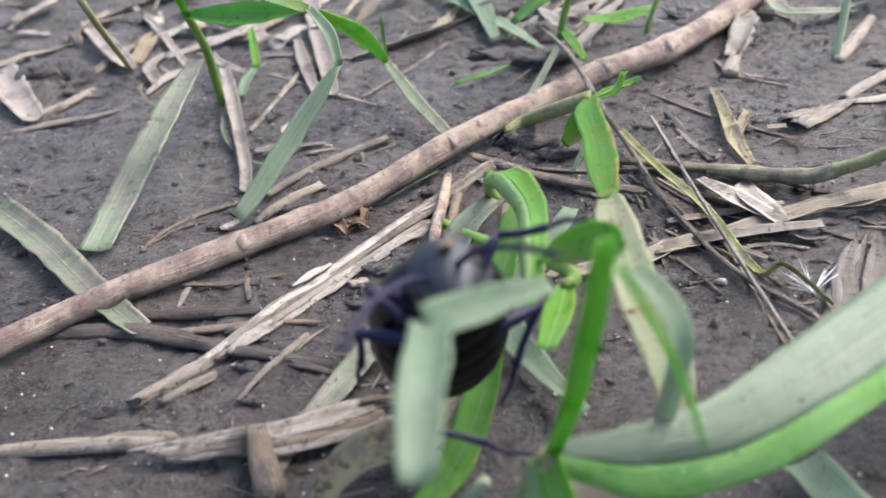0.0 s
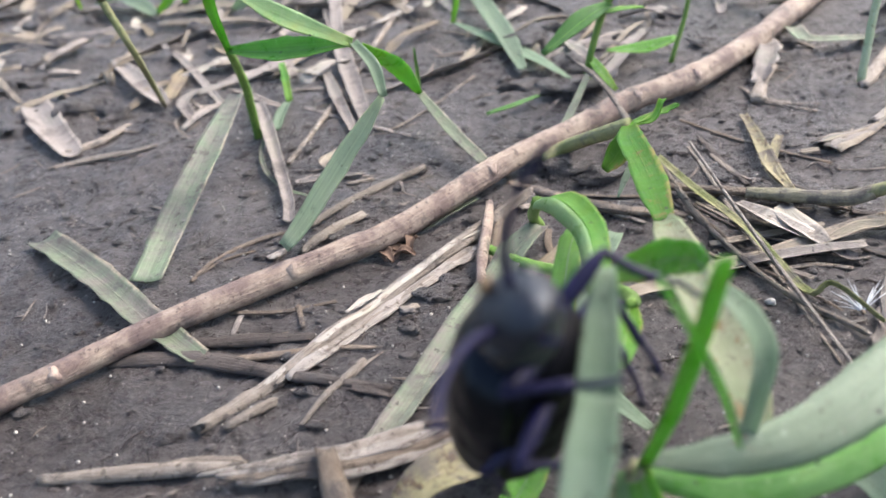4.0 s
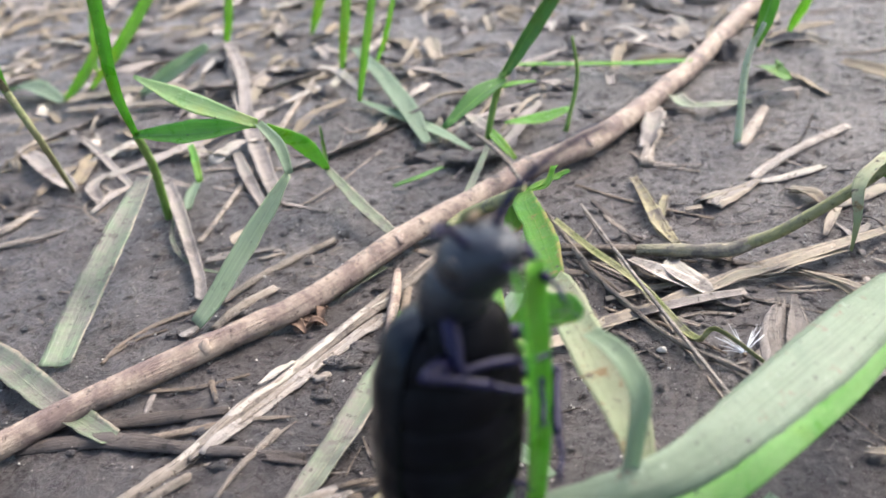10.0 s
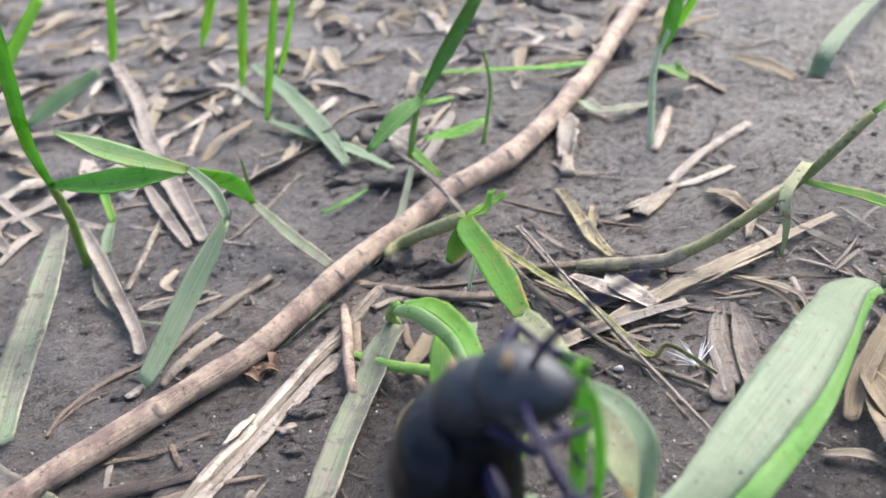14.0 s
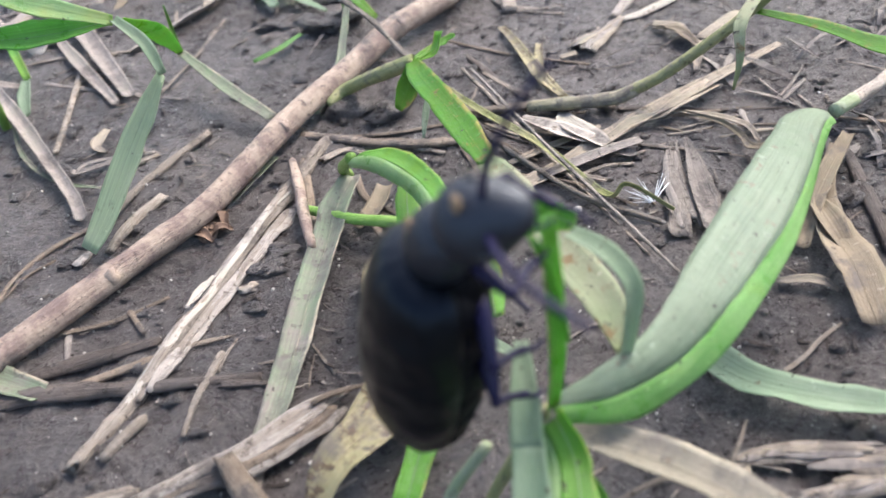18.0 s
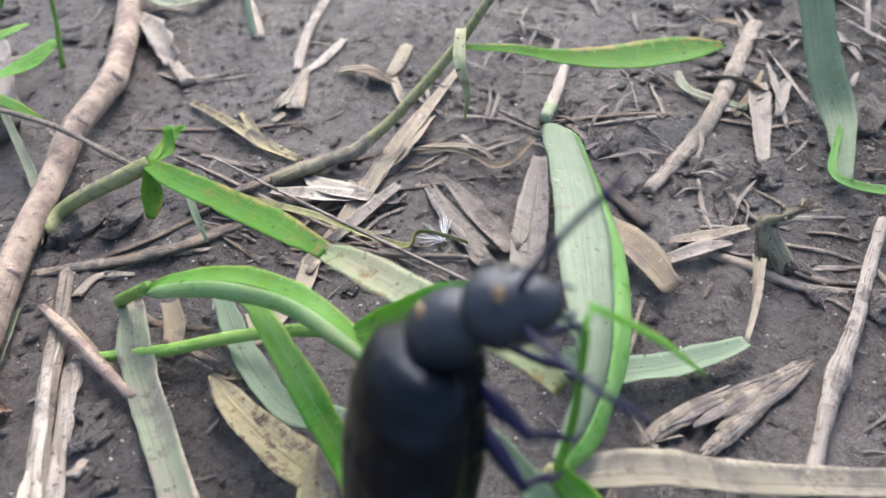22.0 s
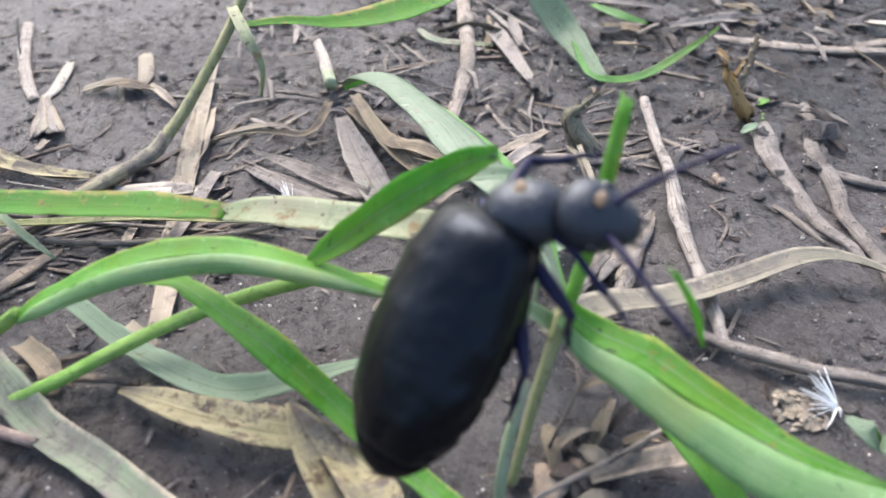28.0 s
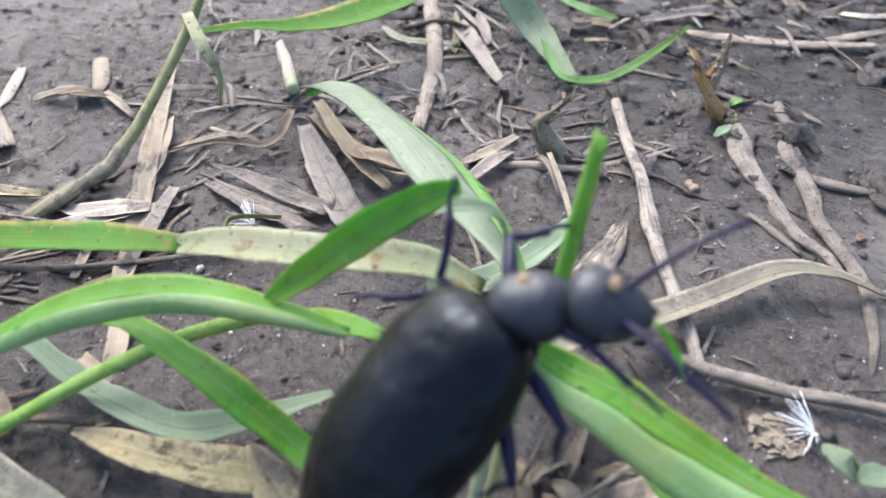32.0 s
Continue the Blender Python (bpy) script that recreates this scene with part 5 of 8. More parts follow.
split_stalk("dead_stalk", [(19.5, 37.1, 0.5), (23.1, 36.8, 0.7), (27.1, 35.1, 0.8), (34.3, 30.9, 0.8)], [1.0, 2.0, 2.79, 3.22], 5, (GREYDRY, STRAW, TAN,), "frayed grey-brown dead stalk on the mud", seed=8, thick=0.25)
split_stalk("dead_stalk", [(22.1, 32.0, 0.5), (25.7, 31.1, 0.7), (32.9, 29.4, 0.7)], [0.86, 1.91, 2.2], 4, (GREYDRY, STRAW,), "frayed grey-brown dead stalk on the mud", seed=9, thick=0.25)
straw([(30.7, 44.3, 0.11), (34.0, 45.1, 0.12), (37.4, 46.4, 0.11), (41.2, 47.2, 0.11)], [0.22, 0.25, 0.23, 0.23], STRAW, "thin tan straw on the damp mud")
leaf([(38.0, 54.7, 0.6), (41.3, 52.6, 1.2), (42.6, 50.6, 0.6)], [0.85, 1.44, 0.6], TAN, "tan leaf scrap on the damp mud", name="dry_leaf")
straw([(6.0, 35.5, 4.0), (12.1, 36.1, 4.0), (19.7, 35.5, 2.0)], [0.23, 0.26, 0.22], STRAW, "thin tan stalk on the damp mud", flat=0.9)
straw([(18.5, 35.6, 3.0), (21.9, 38.6, 1.5), (24.2, 40.8, 0.6)], [0.19, 0.2, 0.15], STRAW, "thin tan stalk on the damp mud", flat=0.9)
leaf([(-1.6, 33.8, 1.0), (-0.4, 29.7, 1.8), (1.7, 24.4, 2.0), (4.8, 19.9, 1.0)], [1.25, 2.21, 2.73, 1.01], TAN, "tan crumpled dry leaf", name="dry_leaf", rib=TAN, edge=0.1)
straw([(-6.5, 39.6, 3.0), (-3.8, 35.8, 3.5), (-0.1, 31.2, 3.0), (4.1, 27.4, 2.0)], [0.2, 0.26, 0.27, 0.25], STRAW, "thin tan stalk on the damp mud", flat=0.9)
straw([(0.5, 37.9, 1.0), (1.9, 36.7, 4.0), (5.0, 35.3, 6.0)], [0.17, 0.17, 0.15], STRAW, "thin upright straw on the damp mud", flat=0.9)
straw([(50.0, 10.7, 0.11), (46.3, 5.0, 0.11)], [0.22, 0.21], STRAW, "thin fibre on the damp mud")
straw([(16.6, 10.7, 0.09), (17.7, 1.4, 0.08)], [0.14, 0.12], STRAW, "thin fibre on the damp mud")
# brown fibres under the green leaves
straw([(20.6, 88.9, 0.11), (20.3, 82.2, 0.1), (20.4, 75.8, 0.09)], [0.22, 0.2, 0.14], STRAW, "thin dead stem among brown fibres", rough=0.15)
straw([(19.8, 87.9, 0.1), (20.9, 84.9, 0.13), (21.4, 81.6, 0.08)], [0.18, 0.3, 0.12], STRAW, "thin dead stem among brown fibres", rough=0.15)
straw([(23.1, 95.2, 0.09), (24.7, 88.9, 0.14), (26.9, 82.7, 0.09)], [0.14, 0.33, 0.14], STRAW, "thin dead stem among brown fibres", rough=0.15)
straw([(18.2, 102.1, 0.11), (19.2, 98.6, 0.12), (21.0, 95.6, 0.1)], [0.21, 0.25, 0.19], STRAW, "thin dead stem among brown fibres", rough=0.15)
straw([(18.2, 97.9, 0.09), (18.2, 94.0, 0.12), (18.0, 90.0, 0.1)], [0.13, 0.27, 0.18], BROWNSTRAW, "thin dead stem among brown fibres", rough=0.15)
straw([(21.5, 102.6, 0.1), (24.0, 98.0, 0.12), (27.0, 93.5, 0.1)], [0.17, 0.27, 0.18], DARKSTRAW, "thin dead stem among brown fibres", rough=0.15)
straw([(23.9, 88.7, 0.11), (26.1, 84.4, 0.16), (28.0, 79.8, 0.09)], [0.23, 0.39, 0.14], DARKSTRAW, "thin dead stem among brown fibres", rough=0.15)
straw([(18.7, 102.0, 0.09), (19.9, 98.0, 0.11), (20.3, 93.4, 0.1)], [0.14, 0.23, 0.19], STRAW, "thin dead stem among brown fibres", rough=0.15)
straw([(21.9, 101.5, 0.11), (23.5, 95.4, 0.12), (25.1, 89.2, 0.09)], [0.22, 0.25, 0.14], BROWNSTRAW, "thin dead stem among brown fibres", rough=0.15)
straw([(25.2, 85.4, 0.1), (28.6, 79.3, 0.16), (31.8, 72.8, 0.09)], [0.2, 0.39, 0.14], BROWNSTRAW, "thin dead stem among brown fibres", rough=0.15)
straw([(22.1, 97.0, 0.1), (24.1, 94.0, 0.16), (25.5, 90.7, 0.08)], [0.2, 0.4, 0.12], BROWNSTRAW, "thin dead stem among brown fibres", rough=0.15)
straw([(19.9, 101.2, 0.1), (22.9, 95.5, 0.12), (26.5, 89.8, 0.1)], [0.17, 0.25, 0.17], STRAW, "thin dead stem among brown fibres", rough=0.15)
straw([(18.1, 100.8, 0.09), (18.5, 97.8, 0.14), (19.5, 95.1, 0.1)], [0.14, 0.34, 0.19], DARKSTRAW, "thin dead stem among brown fibres", rough=0.15)
straw([(20.8, 101.2, 0.1), (21.2, 97.5, 0.16), (21.1, 93.7, 0.1)], [0.17, 0.4, 0.18], DARKSTRAW, "thin dead stem among brown fibres", rough=0.15)
straw([(21.8, 81.7, 0.11), (23.3, 77.8, 0.11), (24.8, 73.8, 0.1)], [0.21, 0.21, 0.18], STRAW, "thin dead stem among brown fibres", rough=0.15)
straw([(21.9, 89.5, 0.1), (24.1, 85.8, 0.15), (25.9, 81.9, 0.09)], [0.2, 0.37, 0.14], BROWNSTRAW, "thin dead stem among brown fibres", rough=0.15)
straw([(54.1, 29.9, 0.1), (56.6, 25.8, 0.14), (59.7, 21.5, 0.11)], [0.18, 0.34, 0.21], GREYDRY, "thin dead straw beside the broken stub", rough=0.15)
straw([(61.1, 23.4, 0.12), (60.0, 21.2, 0.14), (58.9, 19.1, 0.09)], [0.25, 0.32, 0.15], GREYDRY, "thin dead straw beside the broken stub", rough=0.15)
straw([(54.8, 27.0, 0.11), (57.7, 22.6, 0.16), (61.0, 18.2, 0.09)], [0.24, 0.42, 0.16], STRAW, "thin dead straw beside the broken stub", rough=0.15)
straw([(54.3, 25.7, 0.11), (50.9, 21.1, 0.12), (47.7, 16.8, 0.1)], [0.21, 0.26, 0.2], DARKSTRAW, "thin dead straw beside the broken stub", rough=0.15)
straw([(63.6, 40.7, 0.13), (65.7, 36.7, 0.15), (68.3, 32.6, 0.11)], [0.28, 0.38, 0.24], GREYDRY, "thin dead straw beside the broken stub", rough=0.15)
straw([(51.9, 31.6, 0.1), (52.0, 28.0, 0.14), (50.7, 24.5, 0.1)], [0.17, 0.33, 0.18], STRAW, "thin dead straw beside the broken stub", rough=0.15)
straw([(63.4, 28.3, 0.1), (59.2, 24.3, 0.17), (56.6, 20.4, 0.09)], [0.18, 0.45, 0.13], STRAW, "thin dead straw beside the broken stub", rough=0.15)
straw([(55.4, 35.2, 0.1), (57.2, 32.2, 0.13), (59.6, 29.2, 0.1)], [0.17, 0.28, 0.2], GREYDRY, "thin dead straw beside the broken stub", rough=0.15)
straw([(56.2, 47.3, 0.12), (58.2, 44.9, 0.14), (59.1, 42.4, 0.08)], [0.26, 0.33, 0.12], GREYDRY, "thin dead straw beside the broken stub", rough=0.15)
straw([(54.0, 44.7, 0.12), (53.7, 41.9, 0.14), (54.8, 39.3, 0.11)], [0.25, 0.33, 0.21], GREYDRY, "thin dead straw beside the broken stub", rough=0.15)
straw([(62.8, 35.8, 0.1), (64.5, 32.8, 0.12), (65.3, 29.8, 0.11)], [0.18, 0.27, 0.23], BROWNSTRAW, "thin dead straw beside the broken stub", rough=0.15)
straw([(59.1, 37.8, 0.12), (60.7, 33.0, 0.15), (61.6, 28.2, 0.1)], [0.27, 0.38, 0.17], STRAW, "thin dead straw beside the broken stub", rough=0.15)
straw([(56.7, 34.9, 0.1), (58.7, 30.9, 0.15), (61.8, 26.8, 0.11)], [0.17, 0.38, 0.21], GREYDRY, "thin dead straw beside the broken stub", rough=0.15)
straw([(57.9, 34.9, 0.1), (55.8, 32.2, 0.14), (53.7, 29.5, 0.09)], [0.19, 0.34, 0.13], DARKSTRAW, "thin dead straw beside the broken stub", rough=0.15)
straw([(31.7, 98.7, 0.11), (34.5, 97.5, 0.13), (37.3, 96.3, 0.1)], [0.23, 0.29, 0.18], BROWNSTRAW, "thin dead stem in a tangle of litter", rough=0.15)
straw([(30.3, 95.9, 0.11), (32.4, 93.3, 0.14), (34.2, 90.3, 0.1)], [0.23, 0.33, 0.19], BROWNSTRAW, "thin dead stem in a tangle of litter", rough=0.15)
straw([(23.5, 102.3, 0.12), (26.4, 99.6, 0.12), (29.3, 97.3, 0.1)], [0.26, 0.25, 0.17], STRAW, "thin dead stem in a tangle of litter", rough=0.15)
straw([(23.5, 100.3, 0.11), (26.4, 95.9, 0.11), (29.6, 92.7, 0.11)], [0.23, 0.24, 0.21], TAN, "thin dead stem in a tangle of litter", rough=0.15)
straw([(38.7, 84.4, 0.11), (43.3, 80.4, 0.13), (48.2, 77.2, 0.1)], [0.24, 0.31, 0.18], STRAW, "thin dead stem in a tangle of litter", rough=0.15)
straw([(49.4, 81.2, 0.11), (55.0, 80.2, 0.14), (59.7, 78.0, 0.1)], [0.24, 0.34, 0.18], TAN, "thin dead stem in a tangle of litter", rough=0.15)
straw([(52.1, 84.4, 0.1), (55.6, 82.2, 0.12), (59.1, 80.0, 0.1)], [0.2, 0.26, 0.18], BROWNSTRAW, "thin dead stem in a tangle of litter", rough=0.15)
straw([(24.7, 99.9, 0.1), (29.1, 95.1, 0.15), (33.5, 91.0, 0.11)], [0.17, 0.38, 0.23], TAN, "thin dead stem in a tangle of litter", rough=0.15)
straw([(46.3, 89.4, 0.12), (52.3, 87.9, 0.15), (58.5, 86.7, 0.09)], [0.27, 0.38, 0.14], BROWNSTRAW, "thin dead stem in a tangle of litter", rough=0.15)
straw([(43.7, 85.0, 0.09), (46.6, 84.1, 0.12), (50.0, 83.8, 0.1)], [0.16, 0.27, 0.18], TAN, "thin dead stem in a tangle of litter", rough=0.15)
straw([(46.0, 86.0, 0.11), (51.2, 85.5, 0.11), (56.3, 84.7, 0.09)], [0.23, 0.23, 0.13], TAN, "thin dead stem in a tangle of litter", rough=0.15)
straw([(34.0, 83.7, 0.1), (38.0, 83.1, 0.14), (42.2, 83.0, 0.1)], [0.17, 0.34, 0.17], STRAW, "thin dead stem in a tangle of litter", rough=0.15)
straw([(29.2, 92.2, 0.1), (31.8, 89.7, 0.13), (34.3, 87.4, 0.09)], [0.17, 0.28, 0.15], TAN, "thin dead stem in a tangle of litter", rough=0.15)
straw([(25.7, 91.9, 0.1), (31.0, 91.2, 0.12), (36.6, 90.9, 0.1)], [0.17, 0.26, 0.18], STRAW, "thin dead stem in a tangle of litter", rough=0.15)
straw([(33.8, 90.7, 0.11), (40.6, 89.9, 0.13), (47.6, 89.1, 0.11)], [0.22, 0.31, 0.22], TAN, "thin dead stem in a tangle of litter", rough=0.15)
straw([(44.5, 87.9, 0.12), (46.0, 85.2, 0.12), (47.7, 83.0, 0.1)], [0.25, 0.26, 0.18], BROWNSTRAW, "thin dead stem in a tangle of litter", rough=0.15)

# ---- growing grass ----
plant = thing("grass_plant", (-43.0, 137.0, 0.0), "tall grass shoot with bent green and mud-grey blades", "grass", "grass plants")
grass_stem(plant, [(-43.5, 138.0, -0.5), (-42.5, 133.5, 10.9), (-41.6, 125.8, 19.4)], [0.7, 0.75, 0.65], GREENSTEM, "green stem at the base of the shoot")
grass_blade(plant, [(-41.6, 125.8, 19.4), (-41.4, 121.0, 29.0), (-39.5, 117.0, 42.0), (-37.5, 112.0, 58.0)], [1.0, 1.75, 1.95, 1.5], GREEN, "upright bright green blade", LIGHTGREEN, fold=0.25, side=(0, -1, 0.3))
grass_blade(plant, [(-43.6, 131.0, 10.6), (-44.2, 116.5, 9.2), (-46.2, 107.3, 6.2), (-48.9, 101.2, 2.2), (-49.4, 91.0, 0.7)], [2.6, 4.2, 4.8, 4.8, 4.2], GREYGREEN, "mud-stained grey-green blade", GREYGREEN, edge=0.05)
grass_blade(plant, [(-41.6, 125.8, 19.4), (-30.4, 116.5, 21.2), (-20.7, 110.5, 23.2)], [1.2, 3.5, 1.3], MIDGREEN, "folded green blade with a pale rib", LIGHTGREEN, side=(0, -0.8, 0.6), fold=0.3)
grass_blade(plant, [(-35.0, 109.0, 32.3), (-29.4, 109.9, 28.0), (-20.7, 110.5, 23.2)], [0.5, 2.8, 1.4], LIGHTGREEN, "light green blade with a ragged edge", LIGHTGREEN, edge=0.08, side=(0.2, -0.7, 0.6))
grass_blade(plant, [(-20.7, 110.5, 23.2), (-18.2, 107.6, 20.6), (-17.1, 105.0, 17.3)], [1.4, 1.9, 1.2], PALE, "folded pale blade joint", PALE, fold=0.35)
grass_blade(plant, [(-17.1, 105.0, 17.3), (-20.2, 104.6, 13.3), (-23.4, 103.2, 9.7), (-26.3, 100.9, 6.6), (-29.4, 98.9, 3.2), (-32.4, 97.2, 0.4)], [1.6, 3.8, 4.6, 4.6, 4.2, 3.0], BLUEGREEN, "blue-green blade bent to the mud", BLUEGREEN, side=(-0.25, -0.35, 0.9), fold=0.05)
grass_blade(plant, [(-20.0, 112.0, 22.3), (-16.6, 126.0, 14.0), (-14.2, 136.5, 5.7)], [1.4, 3.2, 1.2], GREEN, "fresh green blade", LIGHTGREEN, roll=(25, 15))
grass_blade(plant, [(-14.2, 136.5, 5.7), (-9.2, 125.2, 3.2), (-4.4, 116.4, 1.0)], [1.4, 2.3, 2.0], GREYGREEN, "grey blade end", GREYGREEN)
grass_blade(plant, [(-14.2, 136.5, 5.7), (-14.3, 139.1, 8.7), (-14.4, 140.0, 12.5)], [0.9, 0.7, 0.25], DEEP, "thin green tip", GREEN, fold=0.3)
plant = thing("grass_plant", (-66.6, 159.8, 0.0), "leaning yellow-green grass stem", "grass", "grass plants")
grass_stem(plant, [(-66.6, 159.8, 0.0), (-57.4, 130.0, 18.3), (-59.3, 127.6, 28.3)], [0.45, 0.55, 0.6], OLIVE, "")
grass_blade(plant, [(-59.3, 127.6, 28.3), (-59.8, 125.0, 31.9), (-61.0, 121.6, 38.2)], [1.3, 1.9, 1.2], YELLOW, "", YELLOW)
grass_blade(plant, [(-59.3, 127.6, 28.3), (-59.7, 127.7, 32.7), (-59.3, 129.7, 40.4)], [1.0, 1.6, 1.0], GREEN, "", LIGHTGREEN, side=(0, -1, 0.2))
plant = thing("grass_plant", (-48.9, 271.9, -0.0), "far tuft of upright green grass blades", "grass", "grass plants")
grass_blade(plant, [(-49.4, 272.2, 0.0), (-45.6, 266.9, 11.0), (-41.4, 265.0, 28.6)], [0.99, 2.6, 1.98], BRIGHT, "upright green blade in the distance", BRIGHT, side=(0, -1, 0.2), fold=0.2)
grass_blade(plant, [(-49.2, 275.7, -0.0), (-60.6, 271.7, -2.5), (-72.7, 267.5, -5.5)], [1.4, 2.6, 1.6], PALE, "pale drooping blade", PALE, side=(0, -1, 0.2), fold=0.2)
grass_blade(plant, [(-47.8, 265.5, 4.0), (-39.7, 231.0, 2.5), (-34.8, 192.3, 1.0)], [2.6, 3.4, 3.0], GREYDRY, "grey dead blade", GREYDRY)
plant = thing("grass_plant", (-20.0, 291.5, 0.0), "far green grass shoot", "grass", "grass plants")
grass_blade(plant, [(-22.3, 280.5, 0.0), (-18.6, 273.6, 8.9), (-13.3, 268.1, 21.0)], [0.87, 2.85, 2.11], BRIGHT, "upright green blade in the distance", BRIGHT, side=(0, -1, 0.2), fold=0.2)
plant = thing("grass_plant", (-8.0, 195.4, 0.0), "upright green grass shoots with pale leaves at the foot", "grass", "grass plants")
grass_blade(plant, [(-12.5, 223.4, 0.0), (-10.1, 219.7, 11.0), (-5.8, 220.0, 30.0)], [0.74, 2.36, 2.11], BRIGHT, "upright green blade in the distance", BRIGHT, side=(0, -1, 0.2), fold=0.2)
grass_blade(plant, [(-8.2, 195.6, -0.0), (-4.7, 194.0, 13.5), (0.8, 195.1, 32.6)], [0.99, 1.92, 1.49], BRIGHT, "upright green blade in the distance", BRIGHT, side=(0, -1, 0.2), fold=0.2)
grass_blade(plant, [(-3.3, 226.2, 0.0), (0.5, 221.2, 9.0), (5.3, 218.6, 23.2)], [0.62, 1.36, 0.99], BRIGHT, "upright green blade in the distance", BRIGHT, side=(0, -1, 0.2), fold=0.2)
grass_blade(plant, [(-8.2, 230.0, 5.0), (-2.3, 202.6, 4.0), (2.5, 175.2, 2.5), (4.8, 157.0, 0.8)], [2.2, 4.2, 4.4, 2.0], PALE, "pale grey blade on the mud", PALE)
grass_blade(plant, [(-7.7, 192.1, 1.0), (-0.1, 175.7, 1.5), (7.6, 161.2, 1.2), (13.0, 150.0, 0.6)], [1.0, 3.4, 2.8, 0.8], PALE, "narrow pale blade", PALE)
plant = thing("grass_plant", (17.5, 147.7, 0.0), "bent green grass shoot behind the twig", "grass", "grass plants")
grass_stem(plant, [(16.2, 146.8, 0.0), (15.7, 144.7, 4.7), (18.8, 146.7, 13.7), (21.6, 147.1, 17.4)], [0.6, 0.6, 0.7, 0.7], GREENSTEM, "")
grass_blade(plant, [(20.0, 146.4, 15.7), (25.0, 146.8, 22.2), (31.5, 144.9, 31.6)], [1.5, 2.8, 2.2], DEEP, "upright deep green blade", GREEN, side=(0, -1, 0.2), fold=0.3)
grass_blade(plant, [(19.8, 146.0, 14.8), (14.7, 142.7, 13.4), (7.3, 139.4, 9.2)], [1.6, 4.4, 1.4], DEEP, "drooping green blade", GREEN, roll=(15, 10))
grass_blade(plant, [(17.4, 145.5, 13.2), (21.6, 145.2, 13.8), (25.5, 145.6, 13.7)], [1.0, 2.6, 0.8], GREEN, "small ragged green blade", LIGHTGREEN, edge=0.15)
grass_blade(plant, [(16.2, 144.5, 4.3), (7.7, 122.1, 2.0), (1.9, 114.3, 0.8)], [1.0, 1.5, 1.2], GREYGREEN, "narrow grey blade to the mud", GREYGREEN)
grass_blade(plant, [(16.0, 145.3, 5.8), (17.4, 143.0, 4.1), (19.9, 140.8, 1.0)], [1.4, 2.4, 1.0], GREEN, "small green blade", LIGHTGREEN)
plant = thing("grass_plant", (32.7, 154.8, 0.0), "thin dark green grass stem with small leaves", "grass", "grass plants")
grass_stem(plant, [(32.7, 154.8, 0.0), (36.1, 157.8, 9.8), (35.4, 157.7, 18.0)], [0.5, 0.4, 0.25], GREENSTEM, "")
grass_blade(plant, [(34.3, 157.2, 3.8), (27.8, 155.6, 3.0), (20.6, 154.7, 3.5)], [1.2, 3.0, 0.8], GREEN, "small bright leaf", LIGHTGREEN, roll=(30, 20))
grass_blade(plant, [(32.2, 205.6, 1.0), (54.1, 190.4, 2.0), (60.2, 183.6, 3.0), (67.2, 178.3, 4.0)], [2.0, 2.6, 4.0, 2.2], GREEN, "long green blade along the mud", LIGHTGREEN)
plant = thing("grass_plant", (60.0, 135.8, 0.0), "pale grass stem standing in the mud", "grass", "grass plants")
grass_stem(plant, [(60.0, 135.8, 0.0), (62.6, 139.5, 13.6), (65.3, 139.3, 20.6)], [0.7, 0.62, 0.55], PALESTEM, "")
grass_blade(plant, [(64.0, 139.6, 16.5), (65.7, 139.1, 22.6), (67.9, 138.8, 31.2)], [1.4, 3.2, 2.0], GREEN, "", LIGHTGREEN, side=(0, -1, 0.2))
grass_blade(plant, [(80.6, 174.3, 2.0), (76.7, 157.8, 6.0), (85.0, 166.8, 1.0)], [1.6, 5.0, 1.4], DEEP, "small green leaf", GREEN)
plant = thing("grass_plant", (103.4, 202.1, 0.0), "far leaning green grass blade", "grass", "grass plants")
grass_blade(plant, [(101.6, 203.3, 0.0), (101.6, 198.0, 6.9), (103.9, 193.2, 15.8)], [0.87, 3.1, 2.48], BRIGHT, "upright green blade in the distance", BRIGHT, side=(0, -1, 0.2), fold=0.2)
plant = thing("grass_plant", (58.6, 164.2, 0.0), "fallen pale grass leaf by the twig", "grass", "grass plants")
grass_blade(plant, [(58.2, 163.2, 1.5), (58.9, 156.0, 1.2), (68.4, 154.4, 1.0), (71.2, 155.8, 0.8)], [3.6, 3.2, 2.6, 1.0], GREYGREEN, "", GREYGREEN)
plant = thing("grass_plant", (135.5, 178.8, 0.0), "pale bent grass blade tip", "grass", "grass plants")
grass_blade(plant, [(198.9, 229.6, 0.0), (121.1, 162.3, 5.8), (108.5, 154.7, -1.6), (100.2, 151.0, -4.8)], [2, 4, 3.4, 0.6], PALE, "", PALE)
plant = thing("grass_plant", (-80.2, 226.9, 0.0), "wide tuft of far green grass blades", "grass", "grass plants")
grass_blade(plant, [(-84.2, 239.0, 0.0), (-70.5, 234.4, 12.9), (-55.2, 231.7, 29.8)], [0.87, 3.1, 2.73], BRIGHT, "upright green blade in the distance", BRIGHT, side=(0, -1, 0.2), fold=0.2)
grass_blade(plant, [(-88.1, 263.7, 0.0), (-84.8, 259.6, 12.2), (-79.0, 258.9, 31.8)], [0.74, 1.86, 1.49], BRIGHT, "upright green blade in the distance", BRIGHT, side=(0, -1, 0.2), fold=0.2)
grass_blade(plant, [(-89.6, 233.1, 0.0), (-80.6, 227.7, 7.2), (-69.7, 225.0, 19.6)], [0.87, 2.73, 1.86], BRIGHT, "upright green blade in the distance", BRIGHT, side=(0, -1, 0.2), fold=0.2)
